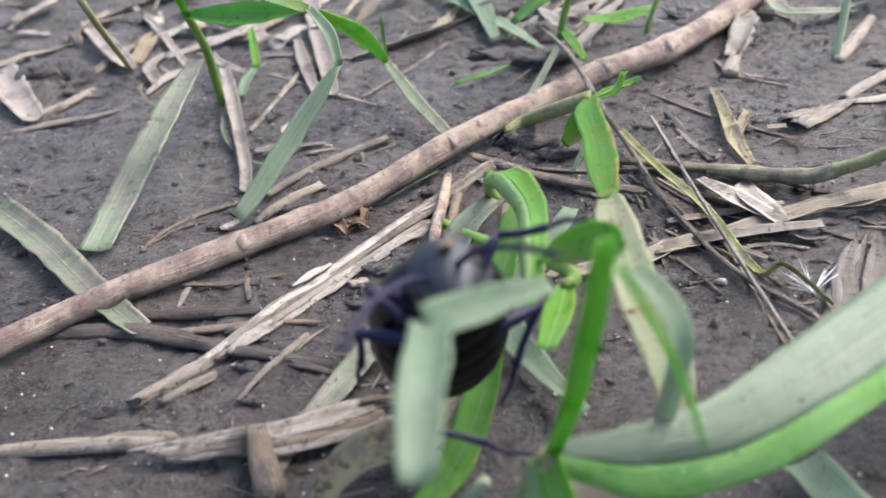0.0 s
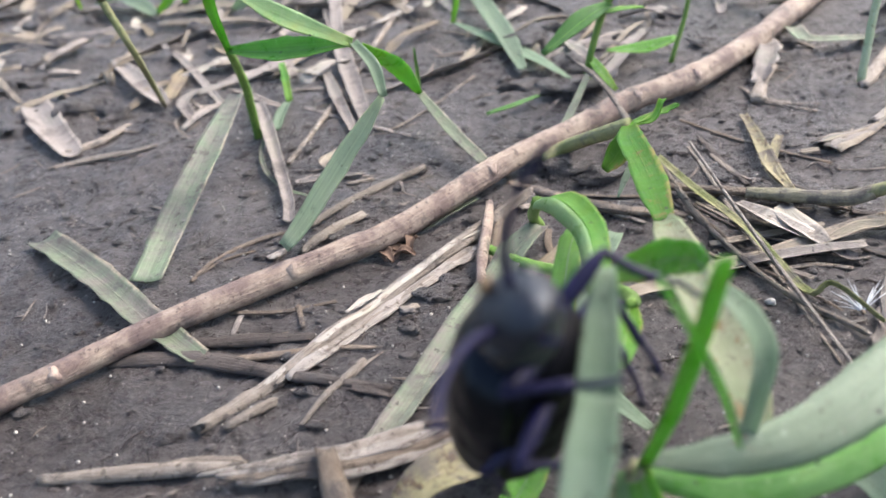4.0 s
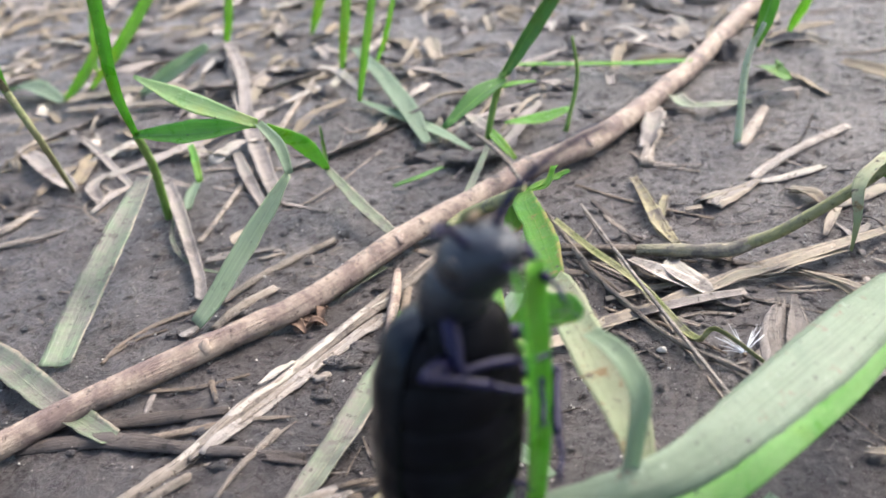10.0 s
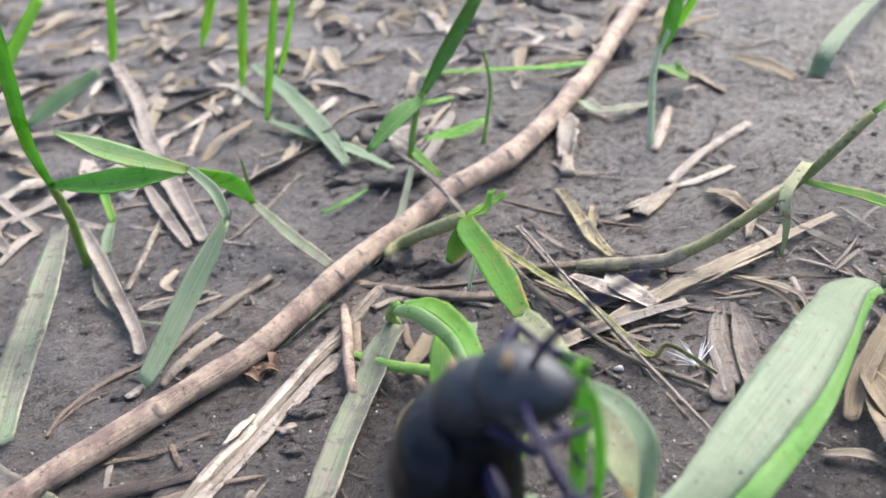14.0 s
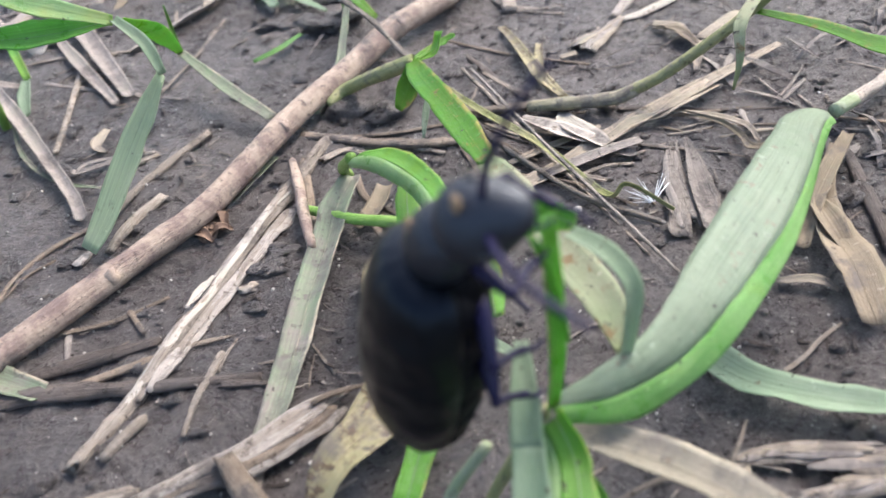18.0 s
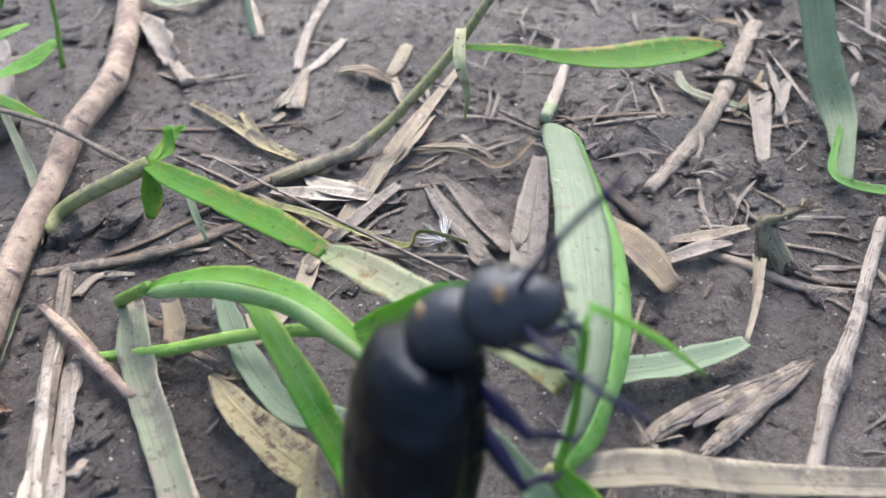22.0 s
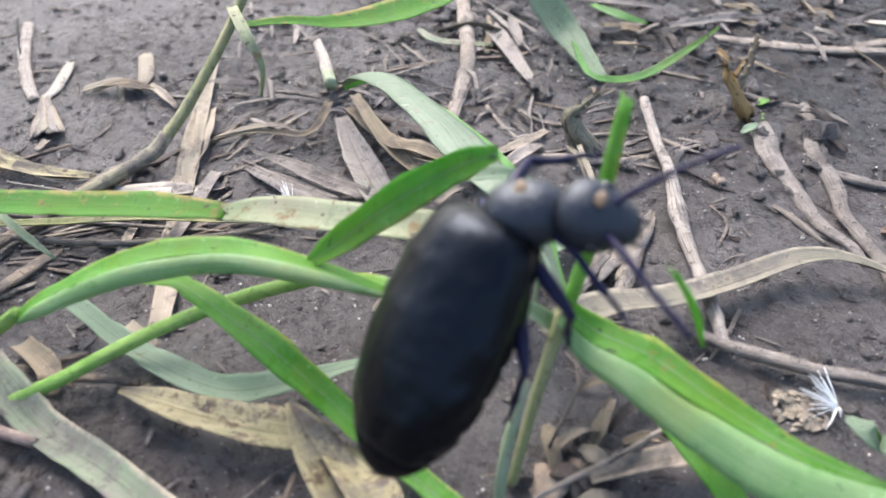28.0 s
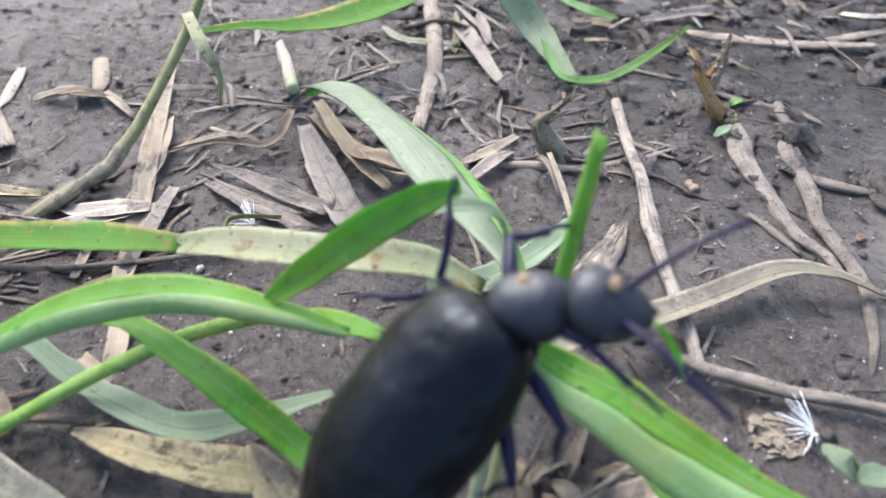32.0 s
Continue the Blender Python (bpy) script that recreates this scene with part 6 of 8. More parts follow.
grass_blade(plant, [(-116.0, 247.9, 0.0), (-114.0, 243.8, 10.5), (-106.0, 241.3, 23.8)], [0.74, 1.86, 1.49], BRIGHT, "upright green blade in the distance", BRIGHT, side=(0, -1, 0.2), fold=0.2)
grass_blade(plant, [(-67.7, 228.6, 0.0), (-57.5, 222.8, 6.3), (-44.8, 217.3, 13.2)], [1.2, 4.0, 2.0], PALE, "pale blade", PALE, side=(0, -1, 0.2), fold=0.2)
plant = thing("grass_plant", (9.1, 120.4, 0.0), "cut grass stem with a long rust-marked blade bending over", "grass", "grass plants")
grass_stem(plant, [(4.3, 115.8, 0.8), (8.3, 116.2, 2.5), (15.3, 105.1, 9.8)], [0.9, 1.0, 1.05], OLIVE, "")
grass_blade(plant, [(15.3, 105.1, 9.8), (13.8, 97.0, 11.6), (13.5, 87.7, 12.6), (12.6, 78.0, 14.2), (12.0, 70.3, 14.9)], [1.8, 3.2, 3.4, 3.4, 2.0], RUST, "green blade with brown rust marks", RUST, side=(-0.25, -0.35, 0.9), fold=0.12)
grass_blade(plant, [(12.0, 71.0, 14.7), (11.6, 66.0, 15.8), (11.5, 60.0, 15.8), (11.8, 52.0, 15.6), (12.5, 47.0, 14.6), (12.4, 42.5, 12.5)], [1.8, 3.2, 3.6, 3.6, 3.4, 2.0], FADED, "twisted faded end of the blade", FADED, roll=(-20, -10), edge=0.05)
grass_blade(plant, [(15.3, 105.1, 9.8), (18.4, 104.3, 10.7), (19.9, 105.5, 12.9)], [1.2, 2.6, 2.0], GREEN, "crumpled bright green cut end", LIGHTGREEN, edge=0.3)
grass_blade(plant, [(15.3, 105.1, 9.8), (20.1, 105.9, 11.0), (21.7, 104.8, 12.1)], [1.0, 1.8, 0.6], GREEN, "crumpled green shred", LIGHTGREEN, edge=0.3)
grass_blade(plant, [(15.3, 105.1, 9.8), (13.3, 103.3, 6.7), (11.3, 101.4, 5.3)], [1.4, 3.2, 1.2], RUST, "hanging yellowing leaf piece", RUST, edge=0.12, side=(0, -1, 0.2))
grass_blade(plant, [(15.3, 98.0, 9.2), (12.7, 93.2, 8.3), (11.0, 89.5, 7.5)], [0.8, 0.9, 0.3], PALE, "thin hanging shred", PALE)
grass_blade(plant, [(19.9, 108.6, 3.0), (22.8, 99.1, 2.2), (26.6, 88.8, 1.5), (28.7, 75.1, 1.4), (31.0, 73.8, 3.0), (34.4, 69.0, 1.2)], [1.0, 1.3, 1.2, 1.1, 1.0, 0.8], YELLOWSTEM, "folded yellow-green dead stem", YELLOWSTEM, fold=0.35)
plant = thing("grass_plant", (36.0, 100.0, 0.0), "olive grass stem lying out and rising to a yellowing blade", "grass", "grass plants")
grass_stem(plant, [(30.1, 100.0, 0.6), (35.6, 96.7, 1.2), (40.4, 94.0, 1.8), (43.3, 92.9, 3.0)], [0.75, 0.95, 1.05, 1.05], MOTTLED, "mottled brown foot of the stem", rough=0.16)
grass_stem(plant, [(40.4, 94.0, 1.8), (44.3, 92.5, 3.5), (48.3, 90.9, 6.0), (56.6, 87.1, 13.5), (64.0, 83.7, 22.4)], [0.85, 0.88, 0.82, 0.74, 0.62], OLIVE, "")
grass_blade(plant, [(56.6, 87.1, 13.5), (62.0, 81.0, 12.5), (68.0, 76.0, 10.0), (74.0, 69.0, 9.3), (81.0, 63.0, 9.3), (86.0, 59.0, 9.3)], [1.0, 1.8, 3.0, 5.0, 5.0, 1.2], RUST, "yellowing blade with rust blotches", RUST, side=(-0.2, -0.2, 0.95))
grass_blade(plant, [(57.5, 86.8, 16.0), (51.9, 83.0, 14.6), (50.7, 80.8, 10.9), (50.7, 81.4, 6.3)], [1.5, 1.7, 0.9, 0.3], FADED, "pale drooping dry tip", FADED)
grass_blade(plant, [(64.0, 83.7, 22.4), (72.0, 80.0, 30.0), (84.0, 78.0, 36.0)], [1.6, 3.0, 2.0], GREEN, "green blade", LIGHTGREEN)
plant = thing("grass_plant", (77.0, 81.0, 0.0), "broad pale grass blade on a short stalk arching over the mud", "grass", "grass plants")
grass_stem(plant, [(80.0, 82.5, 0.9), (72.0, 79.0, 1.6), (66.0, 76.6, 2.4)], [0.8, 0.9, 0.95], PALESTRAW, "dried stalk of the blade", rough=0.2)
grass_stem(plant, [(66.5, 76.8, 2.3), (61.8, 74.9, 3.0)], [0.95, 0.95], PALESTEM, "pale green end of the stalk")
edge_a = [(58.4, 72.3, 4.6), (52.5, 69.6, 9.0), (44.6, 64.9, 13.0), (38.6, 60.3, 14.4), (31.8, 55.5, 14.9), (26.9, 52.2, 14.6), (21.6, 48.2, 14.9), (17.2, 44.5, 15.2), (12.8, 41.3, 15.6), (8.0, 39.6, 15.9), (3.6, 38.2, 16.2)]
edge_b = [(57.6, 71.3, 4.6), (53.4, 66.2, 8.6), (47.6, 61.2, 12.2), (40.0, 54.2, 12.6), (33.4, 48.2, 12.9), (27.8, 44.2, 13.0), (22.9, 41.3, 12.6), (19.0, 39.5, 11.7), (14.9, 38.5, 10.9), (9.5, 37.3, 11.4), (3.6, 37.2, 14.4)]
crease_at = (0.6, 0.84, 0.86, 0.86, 0.82, 0.78, 0.74, 0.70, 0.66, 0.60, 0.5)
crease = [[p + (q - p) * f + (0.5 if k == 2 else 0) for k, (p, q) in enumerate(zip(a, b))] for a, b, f in zip(edge_a, edge_b, crease_at)]
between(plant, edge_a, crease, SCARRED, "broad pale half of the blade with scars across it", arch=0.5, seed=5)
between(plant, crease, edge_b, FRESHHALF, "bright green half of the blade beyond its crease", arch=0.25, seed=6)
plant = thing("grass_plant", (1.0, 92.0, 0.0), "green grass leaves on yellow-green stems curling over the mud", "grass", "grass plants")
grass_stem(plant, [(2.0, 97.0, 0.3), (1.0, 94.3, 3.3), (1.1, 87.4, 9.0)], [0.75, 0.75, 0.7], GREENSTEM, "")
grass_blade(plant, [(1.1, 87.4, 8.6), (2.0, 84.5, 10.8), (3.5, 76.0, 15.2), (4.9, 67.5, 16.6), (4.4, 59.0, 16.0), (3.0, 52.5, 15.2)], [1.0, 1.7, 2.0, 1.8, 1.3, 0.5], GREEN, "arching bright green leaf", LIGHTGREEN, roll=(-14, 4, -20, 2, -10), fold=0.1, edge=0.1)
# the paler green puts the sky's sheen into this half's colour
leaf_hem(plant, [(1.1, 87.4, 8.6), (2, 84.5, 10.8), (3.5, 76, 15.2), (4.9, 67.5, 16.6), (4.4, 59, 16), (3, 52.5, 15.2)], [1.0,1.7,2.0,1.8,1.3,.5], [.3,1.3,1.7,1.7,1.3,.4], (-14, 4, -20, 2, -10), (-1, 0, 0), LIGHTGREEN, 'lower half of the arching leaf, paler with painted sky sheen', bend=40)
grass_blade(plant, [(4.3, 76.0, 11.7), (3.6, 72.5, 13.0), (2.5, 69.2, 12.3), (0.5, 62.0, 8.5), (-1.2, 56.2, 4.2), (-4.0, 50.5, 1.6), (-8.0, 44.3, 1.2)], [0.4, 2.0, 2.6, 3.0, 3.0, 3.0, 2.4], GREEN, "green leaf bent down to the mud", LIGHTGREEN, roll=(-15, 14, -18, 10, 0), edge=0.1)
grass_stem(plant, [(-5.5, 92.0, 0.6), (-2.0, 88.0, 0.9), (-0.1, 84.8, 1.8), (4.5, 78.0, 4.2), (8.1, 71.3, 6.2), (8.0, 65.0, 9.5), (6.8, 60.0, 12.5)], [0.6, 0.66, 0.7, 0.72, 0.72, 0.68, 0.6], GREENSTEM, "yellow-green stem")
grass_blade(plant, [(6.8, 60.7, 12.0), (5.5, 55.0, 13.5), (4.0, 50.0, 14.0)], [1.4, 2.6, 1.4], GREEN, "green blade", LIGHTGREEN)
grass_blade(plant, [(10.8, 89.7, 2.4), (6.7, 82.2, 1.8), (4.1, 77.0, 1.6), (2.0, 68.8, 1.3), (4.2, 62.4, 1.5), (7.8, 56.0, 1.6)], [1.8, 2.8, 3.2, 3.2, 2.6, 1.2], PALE, "pale grey-green leaf on the mud", PALE, roll=(0, 22, -20, 12), edge=0.12)
plant = thing("grass_plant", (77.2, 35.4, 0.0), "curved pale grass leaf bowed down to the mud", "grass", "grass plants")
grass_blade(plant, [(105.9, 55.3, 20.8), (99.8, 50.2, 11.6), (94.5, 45.4, 4.9), (89.1, 40.3, 0.9), (73.9, 34.6, 1.4)], [3.6, 4.8, 5.2, 4.6, 1.6], PALE, "pale upper part of the leaf", PALE, side=(-0.55, 0.1, 0.85))
grass_blade(plant, [(89.1, 40.1, 0.7), (75.4, 37.2, 1.7), (73.7, 33.7, 1.4), (75.6, 28.6, 1.6), (79.4, 22.8, 4.0), (83.3, 17.5, 7.0)], [0.8, 1.3, 1.5, 1.4, 1.2, 0.5], DEEP, "dark green narrow end of the leaf", GREEN, roll=(10, -30))
plant = thing("seedling", (67.2, 11.2, 0.0), "tiny seedling with a round green leaf", "grass", "grass plants")
grass_stem(plant, [(67.2, 11.2, 0.0), (73.9, 9.9, -1.5)], [0.18, 0.16], GREENSTEM, "")
grass_blade(plant, [(73.1, 11.5, -0.6), (73.0, 10.5, -0.1), (73.4, 9.5, 0.2)], [0.6, 2.3, 0.7], GREEN, "round seed leaf", LIGHTGREEN)
grass_blade(plant, [(61.2, 15.0, 0.8), (61.9, 13.9, 1.4), (64.4, 12.4, 1.0)], [0.5, 1.6, 0.5], PALE, "round seed leaf", PALE)
plant = thing("seedling", (6.5, 7.9, -0.0), "small seedling with pale green toothed leaves", "grass", "grass plants")
grass_stem(plant, [(6.0, 7.6, 0.0), (5.1, 9.3, 3.0), (5.7, 10.2, 4.0)], [0.25, 0.22, 0.18], GREENSTEM, "")
grass_blade(plant, [(3.5, 9.6, 3.0), (4.2, 11.0, 4.2), (6.6, 11.6, 3.4)], [0.8, 3.2, 0.6], PALE, "toothed leaf", PALE, edge=0.15)
grass_blade(plant, [(3.3, 9.5, 3.0), (3.6, 8.2, 3.6), (4.7, 5.9, 3.0)], [0.8, 2.6, 0.6], PALE, "toothed leaf", PALE, edge=0.15)
plant = thing("grass_plant", (102.5, 33.2, 0.0), "dark green scraps of grass leaf", "grass", "grass plants")
grass_blade(plant, [(102.1, 37.4, 2.0), (97.7, 32.4, 2.0), (97.7, 27.4, 1.0)], [1.4, 3.0, 0.8], DEEP, "", GREEN)
plant = thing("grass_plant", (-3.0, 40.6, 0.0), "grass stem with broad fresh blades that the beetle climbs", "grass", "grass plants")
grass_stem(plant, [(-3.0, 40.6, -0.3), (-0.8, 39.6, 6.5), (3.0, 37.7, 15.8)], [0.45, 0.5, 0.66], OLIVE, "olive stem")
grass_stem(plant, [(-5.5, 41.5, -0.3), (-4.4, 41.3, 5.0), (-1.2, 40.3, 11.0)], [0.5, 0.52, 0.45], PALESTEM, "second thin pale stem")
cut_blade = grass_blade(plant, [(3.0, 37.7, 15.8), (4.0, 36.4, 22.0), (4.7, 35.5, 28.0), (5.3, 34.6, 34.4)], [1.6, 1.9, 1.9, 1.5], GREEN, "upright bright green cut blade", LIGHTGREEN, side=(0.6, -1, 0), fold=0.2)
grass_blade(plant, [(3.0, 37.7, 15.8), (3.5, 35.0, 13.0), (1.7, 30.4, 12.5), (-1.2, 25.1, 11.2), (-4.4, 19.0, 10.2), (-6.7, 13.1, 10.3)], [1.6, 2.5, 2.9, 2.5, 1.5, 0.5], NIBBLED, "bright upper half of a broad blade with a yellowed nibbled edge", LIGHTGREEN, fold=0.1, edge=0.13, side=(-0.45, 0, 0.9))
# sky reflected by the lower half of the fold, painted as paler green
leaf_hem(plant, [(3.0, 37.7, 15.8), (3.5, 35.0, 13.0), (1.7, 30.4, 12.5), (-1.2, 25.1, 11.2), (-4.4, 19.0, 10.2), (-6.7, 13.1, 10.3)], [1.6, 2.5, 2.9, 2.5, 1.5, 0.5], [.8, 1.8, 2.6, 3.2, 3.9, 3.6], (0, 0), (-1, .6, 0), LIGHTGREEN, 'lower half of a broad blade, paler with painted sky sheen', bend=12, first=(-.45, 0, .9))
grass_blade(plant, [(3.4, 36.5, 12.4), (4.6, 32.6, 8.6), (0.2, 27.2, 6.0), (-5.2, 23.1, 4.8), (-9.0, 20.5, 3.0)], [1.2, 2.0, 2.3, 2.2, 1.2], MIDGREEN, "narrow green blade", GREEN, side=(-0.75, 0, 0.7))
grass_blade(plant, [(8.4, 44.2, 26.3), (8.0, 47.7, 24.8), (6.8, 53.2, 21.1), (5.3, 57.5, 17.7), (4.5, 60.2, 15.5)], [1.2, 2.7, 3.0, 2.2, 0.8], GREEN, "green blade pointing back", LIGHTGREEN, side=(-0.7, -0.2, 0.7), fold=0.16, edge=0.08, roll=(0, 16, -12))
grass_blade(plant, [(9.7, 47.5, 22.6), (11.0, 44.0, 22.6), (11.6, 41.4, 21.2), (10.9, 40.4, 17.5), (10.2, 40.3, 13.0), (9.8, 40.6, 8.0)], [1.6, 1.9, 1.7, 1.4, 1.2, 1.0], PALE, "blade arching over and hanging down", PALE, fold=0.2)

# ---- the beetle (built at the origin: forward +y, back +z, the neck at 0) ----
SHELL = plain_material("black_leathery_shell", (0.0008, 0.0009, 0.0011), (0.002, 0.0021, 0.0026), 1900, 0.3, 0.25, 0.24, tint=(0.62, 0.76, 1.0))
SHEEN = plain_material("blue_black_smooth_shell", (0.006, 0.007, 0.0105), (0.012, 0.0135, 0.019), 1500, 0.42, 0.45, 0.55, tint=(0.78, 0.87, 1.0))
BELLY = plain_material("black_belly", (0.003, 0.003, 0.004), (0.006, 0.006, 0.008), 700, 0.45, 0.5, 0.06)
LIMB = plain_material("blue_black_limb", (0.007, 0.0065, 0.024), (0.013, 0.0115, 0.045), 900, 0.42, 0.3, 0.2)
SPOT = plain_material("orange_spot", (0.11, 0.072, 0.04), (0.22, 0.15, 0.085), 900, 0.5, 0.1)
EYEBALL = plain_material("black_eye", (0.006, 0.006, 0.007), (0.012, 0.012, 0.014), 900, 0.25, 0.1, 0.6)


def outline(u):
    """Half width of the body from the shoulders (0) to its end (1), as a share of the widest."""
    return float(np.interp(u, [0, .012, .03, .06, .1, .22, .4, .6, .75, .87, .95, 1], [.28, .50, .64, .74, .81, .94, 1.0, .97, .86, .64, .40, .05]))


def wing_case(sign, length=19.2, half=5.5, height=4.5):
    verts, faces, nu, nv = [], [], 56, 20
    for layer in (0, 1):
        for i in range(nu + 1):
            u = i / nu
            k = outline(u)
            for j in range(nv + 1):
                a = radians(-1.5 + 106 * j / nv)
                puff = 1 + 0.035 * noise1(u * 7, a * 4, 1.5) + 0.022 * noise1(u * 21, a * 6, 2.5) + 0.05 * math.exp(-((u - .07) / .05) ** 2) * math.exp(-((a - .95) / .35) ** 2)
                r = (1.0 if layer == 0 else 0.93) * puff
                verts.append((sign * (half * k * math.sin(a) * r), -length * u, height * k * math.cos(a) * r * (1 - 0.12 * u) - 0.3 * u))
    c, o = nv + 1, (nu + 1) * (nv + 1)
    for i in range(nu):
        for j in range(nv):
            f = (i * c + j, i * c + j + 1, (i + 1) * c + j + 1, (i + 1) * c + j)
            g = tuple(q + o for q in f[::-1])
            faces += [f if sign < 0 else f[::-1], g if sign < 0 else g[::-1]]
        faces.append((i * c + nv, (i + 1) * c + nv, (i + 1) * c + nv + o, i * c + nv + o))
    return verts, faces


def belly(length=19.3, half=5.3, height=4.2):
    verts, faces, nu, nv = [], [], 48, 20
    for i in range(nu + 1):
        u = i / nu
        k = outline(u) * (1 - 0.05 * (abs(math.sin(u * math.pi * 7)) < 0.25))
        for j in range(nv):
            a = 2 * math.pi * j / nv
            verts.append((half * k * math.sin(a), -0.3 - length * u, height * k * math.cos(a) - 0.4 * u - 0.2))
    for i in range(nu):
        for j in range(nv):
            q = (j + 1) % nv
            faces.append((i * nv + j, i * nv + q, (i + 1) * nv + q, (i + 1) * nv + j))
    faces += [tuple(range(nv))[::-1], tuple(nu * nv + j for j in range(nv))]
    return verts, faces


def limb(pts, radii, seed=0, sides=8):
    return tube(pts, radii, rough=0.05, ridges=0.02, ragged=0.1, sides=sides, step=0.35, seed=seed)


def beads(pts, n, radius):
    """A jointed feeler or foot: n small joints along a curve."""
    path = spline(pts, n * 4)
    rad = [radius * (0.78 if i % 4 == 0 else 1.05) * (1 - 0.25 * i / (n * 4)) for i in range(n * 4 + 1)]
    return limb(path, rad)


def turned_solid(rows, flat, droop=0.0, sides=22):
    """A smooth body part: rings (y, half width, lift) along y, flattened in z and drooping forwards."""
    path = spline(rows, 22)
    verts, faces = [], []
    for y, r, lift in path:
        for j in range(sides):
            a = 2 * math.pi * j / sides
            verts.append((max(r, .05) * math.sin(a), y, max(r, .05) * flat * math.cos(a) + lift - droop * max(0, y) ** 1.5))
    n = len(path)
    for i in range(n - 1):
        for j in range(sides):
            k = (j + 1) % sides
            faces.append((i * sides + j, i * sides + k, (i + 1) * sides + k, (i + 1) * sides + j))
    faces += [tuple(range(sides))[::-1], tuple((n - 1) * sides + j for j in range(sides))]
    return verts, faces


def local_part(name, shape, material, parent, at=(0, 0, 0), label=""):
    me = mesh_of(name, shape[0], shape[1], (0, 0, 0), shape[2] if len(shape) > 2 else None)
    me.materials.append(material)
    ob = new(name, me)
    ob.parent = parent
    ob.location = [c * MM for c in at]
    return tagged(ob, label)


def make_leg(beetle, name, hip, upper, shank, toes):
    """A leg along +y from its hip; the shin and the foot start at the knee."""
    leg = local_part("leg", limb([(0, 0, 0), (0, .2 * upper, .06), (0, .55 * upper, .05), (0, upper, 0)], [.34, .52, .55, .30], 1, 12), LIMB, beetle, hip, name)
    shin = local_part("shin", limb([(0, -.1, 0), (0, .5 * shank, -.12), (0, shank, 0)], [.29, .26, .33], 2, 10), LIMB, leg)
    claws = [tube([(0, shank + toes - .15, .1), (k * .3, shank + toes + .2, .25), (k * .42, shank + toes + .35, -.1)], [.09, .07, .02], sides=6, step=.15, ragged=0) for k in (-1, 1)]
    foot = local_part("foot", join(beads([(0, shank, 0), (0, shank + .5 * toes, .3), (0, shank + toes, .1)], 5, 0.2), *claws), LIMB, leg)
    return leg, shin, foot, hip, upper, shank + toes, 1 if hip[0] > 0 else -1


def make_beetle():
    b = new("beetle")
    b.empty_display_size = 0.005
    tagged(b, "large black beetle with a swollen leathery body on a grass stem", "beetle")
    local_part("wing_case", wing_case(-1), SHELL, b, label="black leathery wing case")
    local_part("wing_case", wing_case(1), SHELL, b, label="black leathery wing case")
    local_part("abdomen", belly(), BELLY, b)
    local_part("breast", join(ball((0, -2.4, -1.5), (6.6, 7.4, 4.8)), ball((0, .1, -.3), (3.0, 2.4, 2.8))), BELLY, b)
    neck = turned_solid([(-.7, .9, 0), (-.3, 1.7, 0), (.5, 2.2, .05), (1.8, 2.35, .1), (3.1, 2.2, .08), (4.0, 1.75, 0), (4.6, 1.2, 0), (5.0, 1.0, 0)], 0.9)
    collar = local_part("collar", neck, SHEEN, b, label="blue-black narrow collar")
    local_part("collar_spot", ball((-.9, 2.0, 1.95), (1.3, .9, .5)), SPOT, collar, label="pale orange spot")
    h = local_part("head", join(turned_solid([(-.4, 1.0, 0), (0, 1.75, .02), (.7, 2.3, .05), (1.7, 2.4, .1), (2.6, 2.15, .08), (3.4, 1.7, 0), (4.1, 1.2, 0), (4.6, .55, 0)], 0.9, 0.14), ball((0, 3.9, -1.45), (2.0, 1.3, 1.3), Euler((radians(-35), 0, 0)).to_matrix())), SHEEN, b, (0, 4.6, 0.1), "blue-black drooping head")
    local_part("brow_spot", ball((-.8, 2.7, 1.6), (1.1, .8, .5)), SPOT, h, label="pale orange spot")
    for s in (-1, 1):
        local_part("eye", ball((s * 2.0, 2.2, -0.1), (0.8, 1.2, 1.4)), EYEBALL, h)
        local_part("feeler", beads([(s * .9, 3.0, .25), (s * 2.2, 4.8, .8), (s * 3.8, 6.8, .7), (s * 5.2, 8.6, .1), (s * 6.0, 9.6, -.5)], 11, 0.25), LIMB, h, label="jointed black feeler")
        local_part("palp", beads([(s * .6, 3.7, -1.5), (s * .9, 4.3, -2.2), (s * .6, 4.6, -2.9)], 3, 0.17), LIMB, h)
        local_part("jaw", limb([(s * .7, 3.5, -1.3), (s * .6, 4.2, -1.7), (s * .1, 4.5, -1.9)], [.3, .24, .08]), EYEBALL, h)
    legs = {}
    for s, side in ((-1, "l"), (1, "r")):
        legs["front_" + side] = make_leg(b, "blue-black front leg", (s * 1.5, 1.4, -1.4), 4.0, 3.4, 2.2)
        legs["middle_" + side] = make_leg(b, "blue-black middle leg", (s * 2.3, -1.6, -2.6), 4.4, 4.0, 2.5)
        legs["hind_" + side] = make_leg(b, "blue-black hind leg", (s * 2.3, -4.4, -2.9), 5.0, 4.8, 3.0)
    return b, collar, h, legs


beetle, collar, beetle_head, legs = make_beetle()


# ---- grass pieces that the beetle moves ----
def loose_strip():
    ob = thing("torn_grass_strip", (0, 0, 0), "thin torn strip of bright green grass blade", "grass")
    part("blade", ribbon([(0, 0, 0), (0, 4.5, .25), (0, 9, .25), (0, 14.5, -.15)], [.7, .95, .9, .3], fold=.2, side=(0, 0, 1)), GREEN, ob)
    return ob


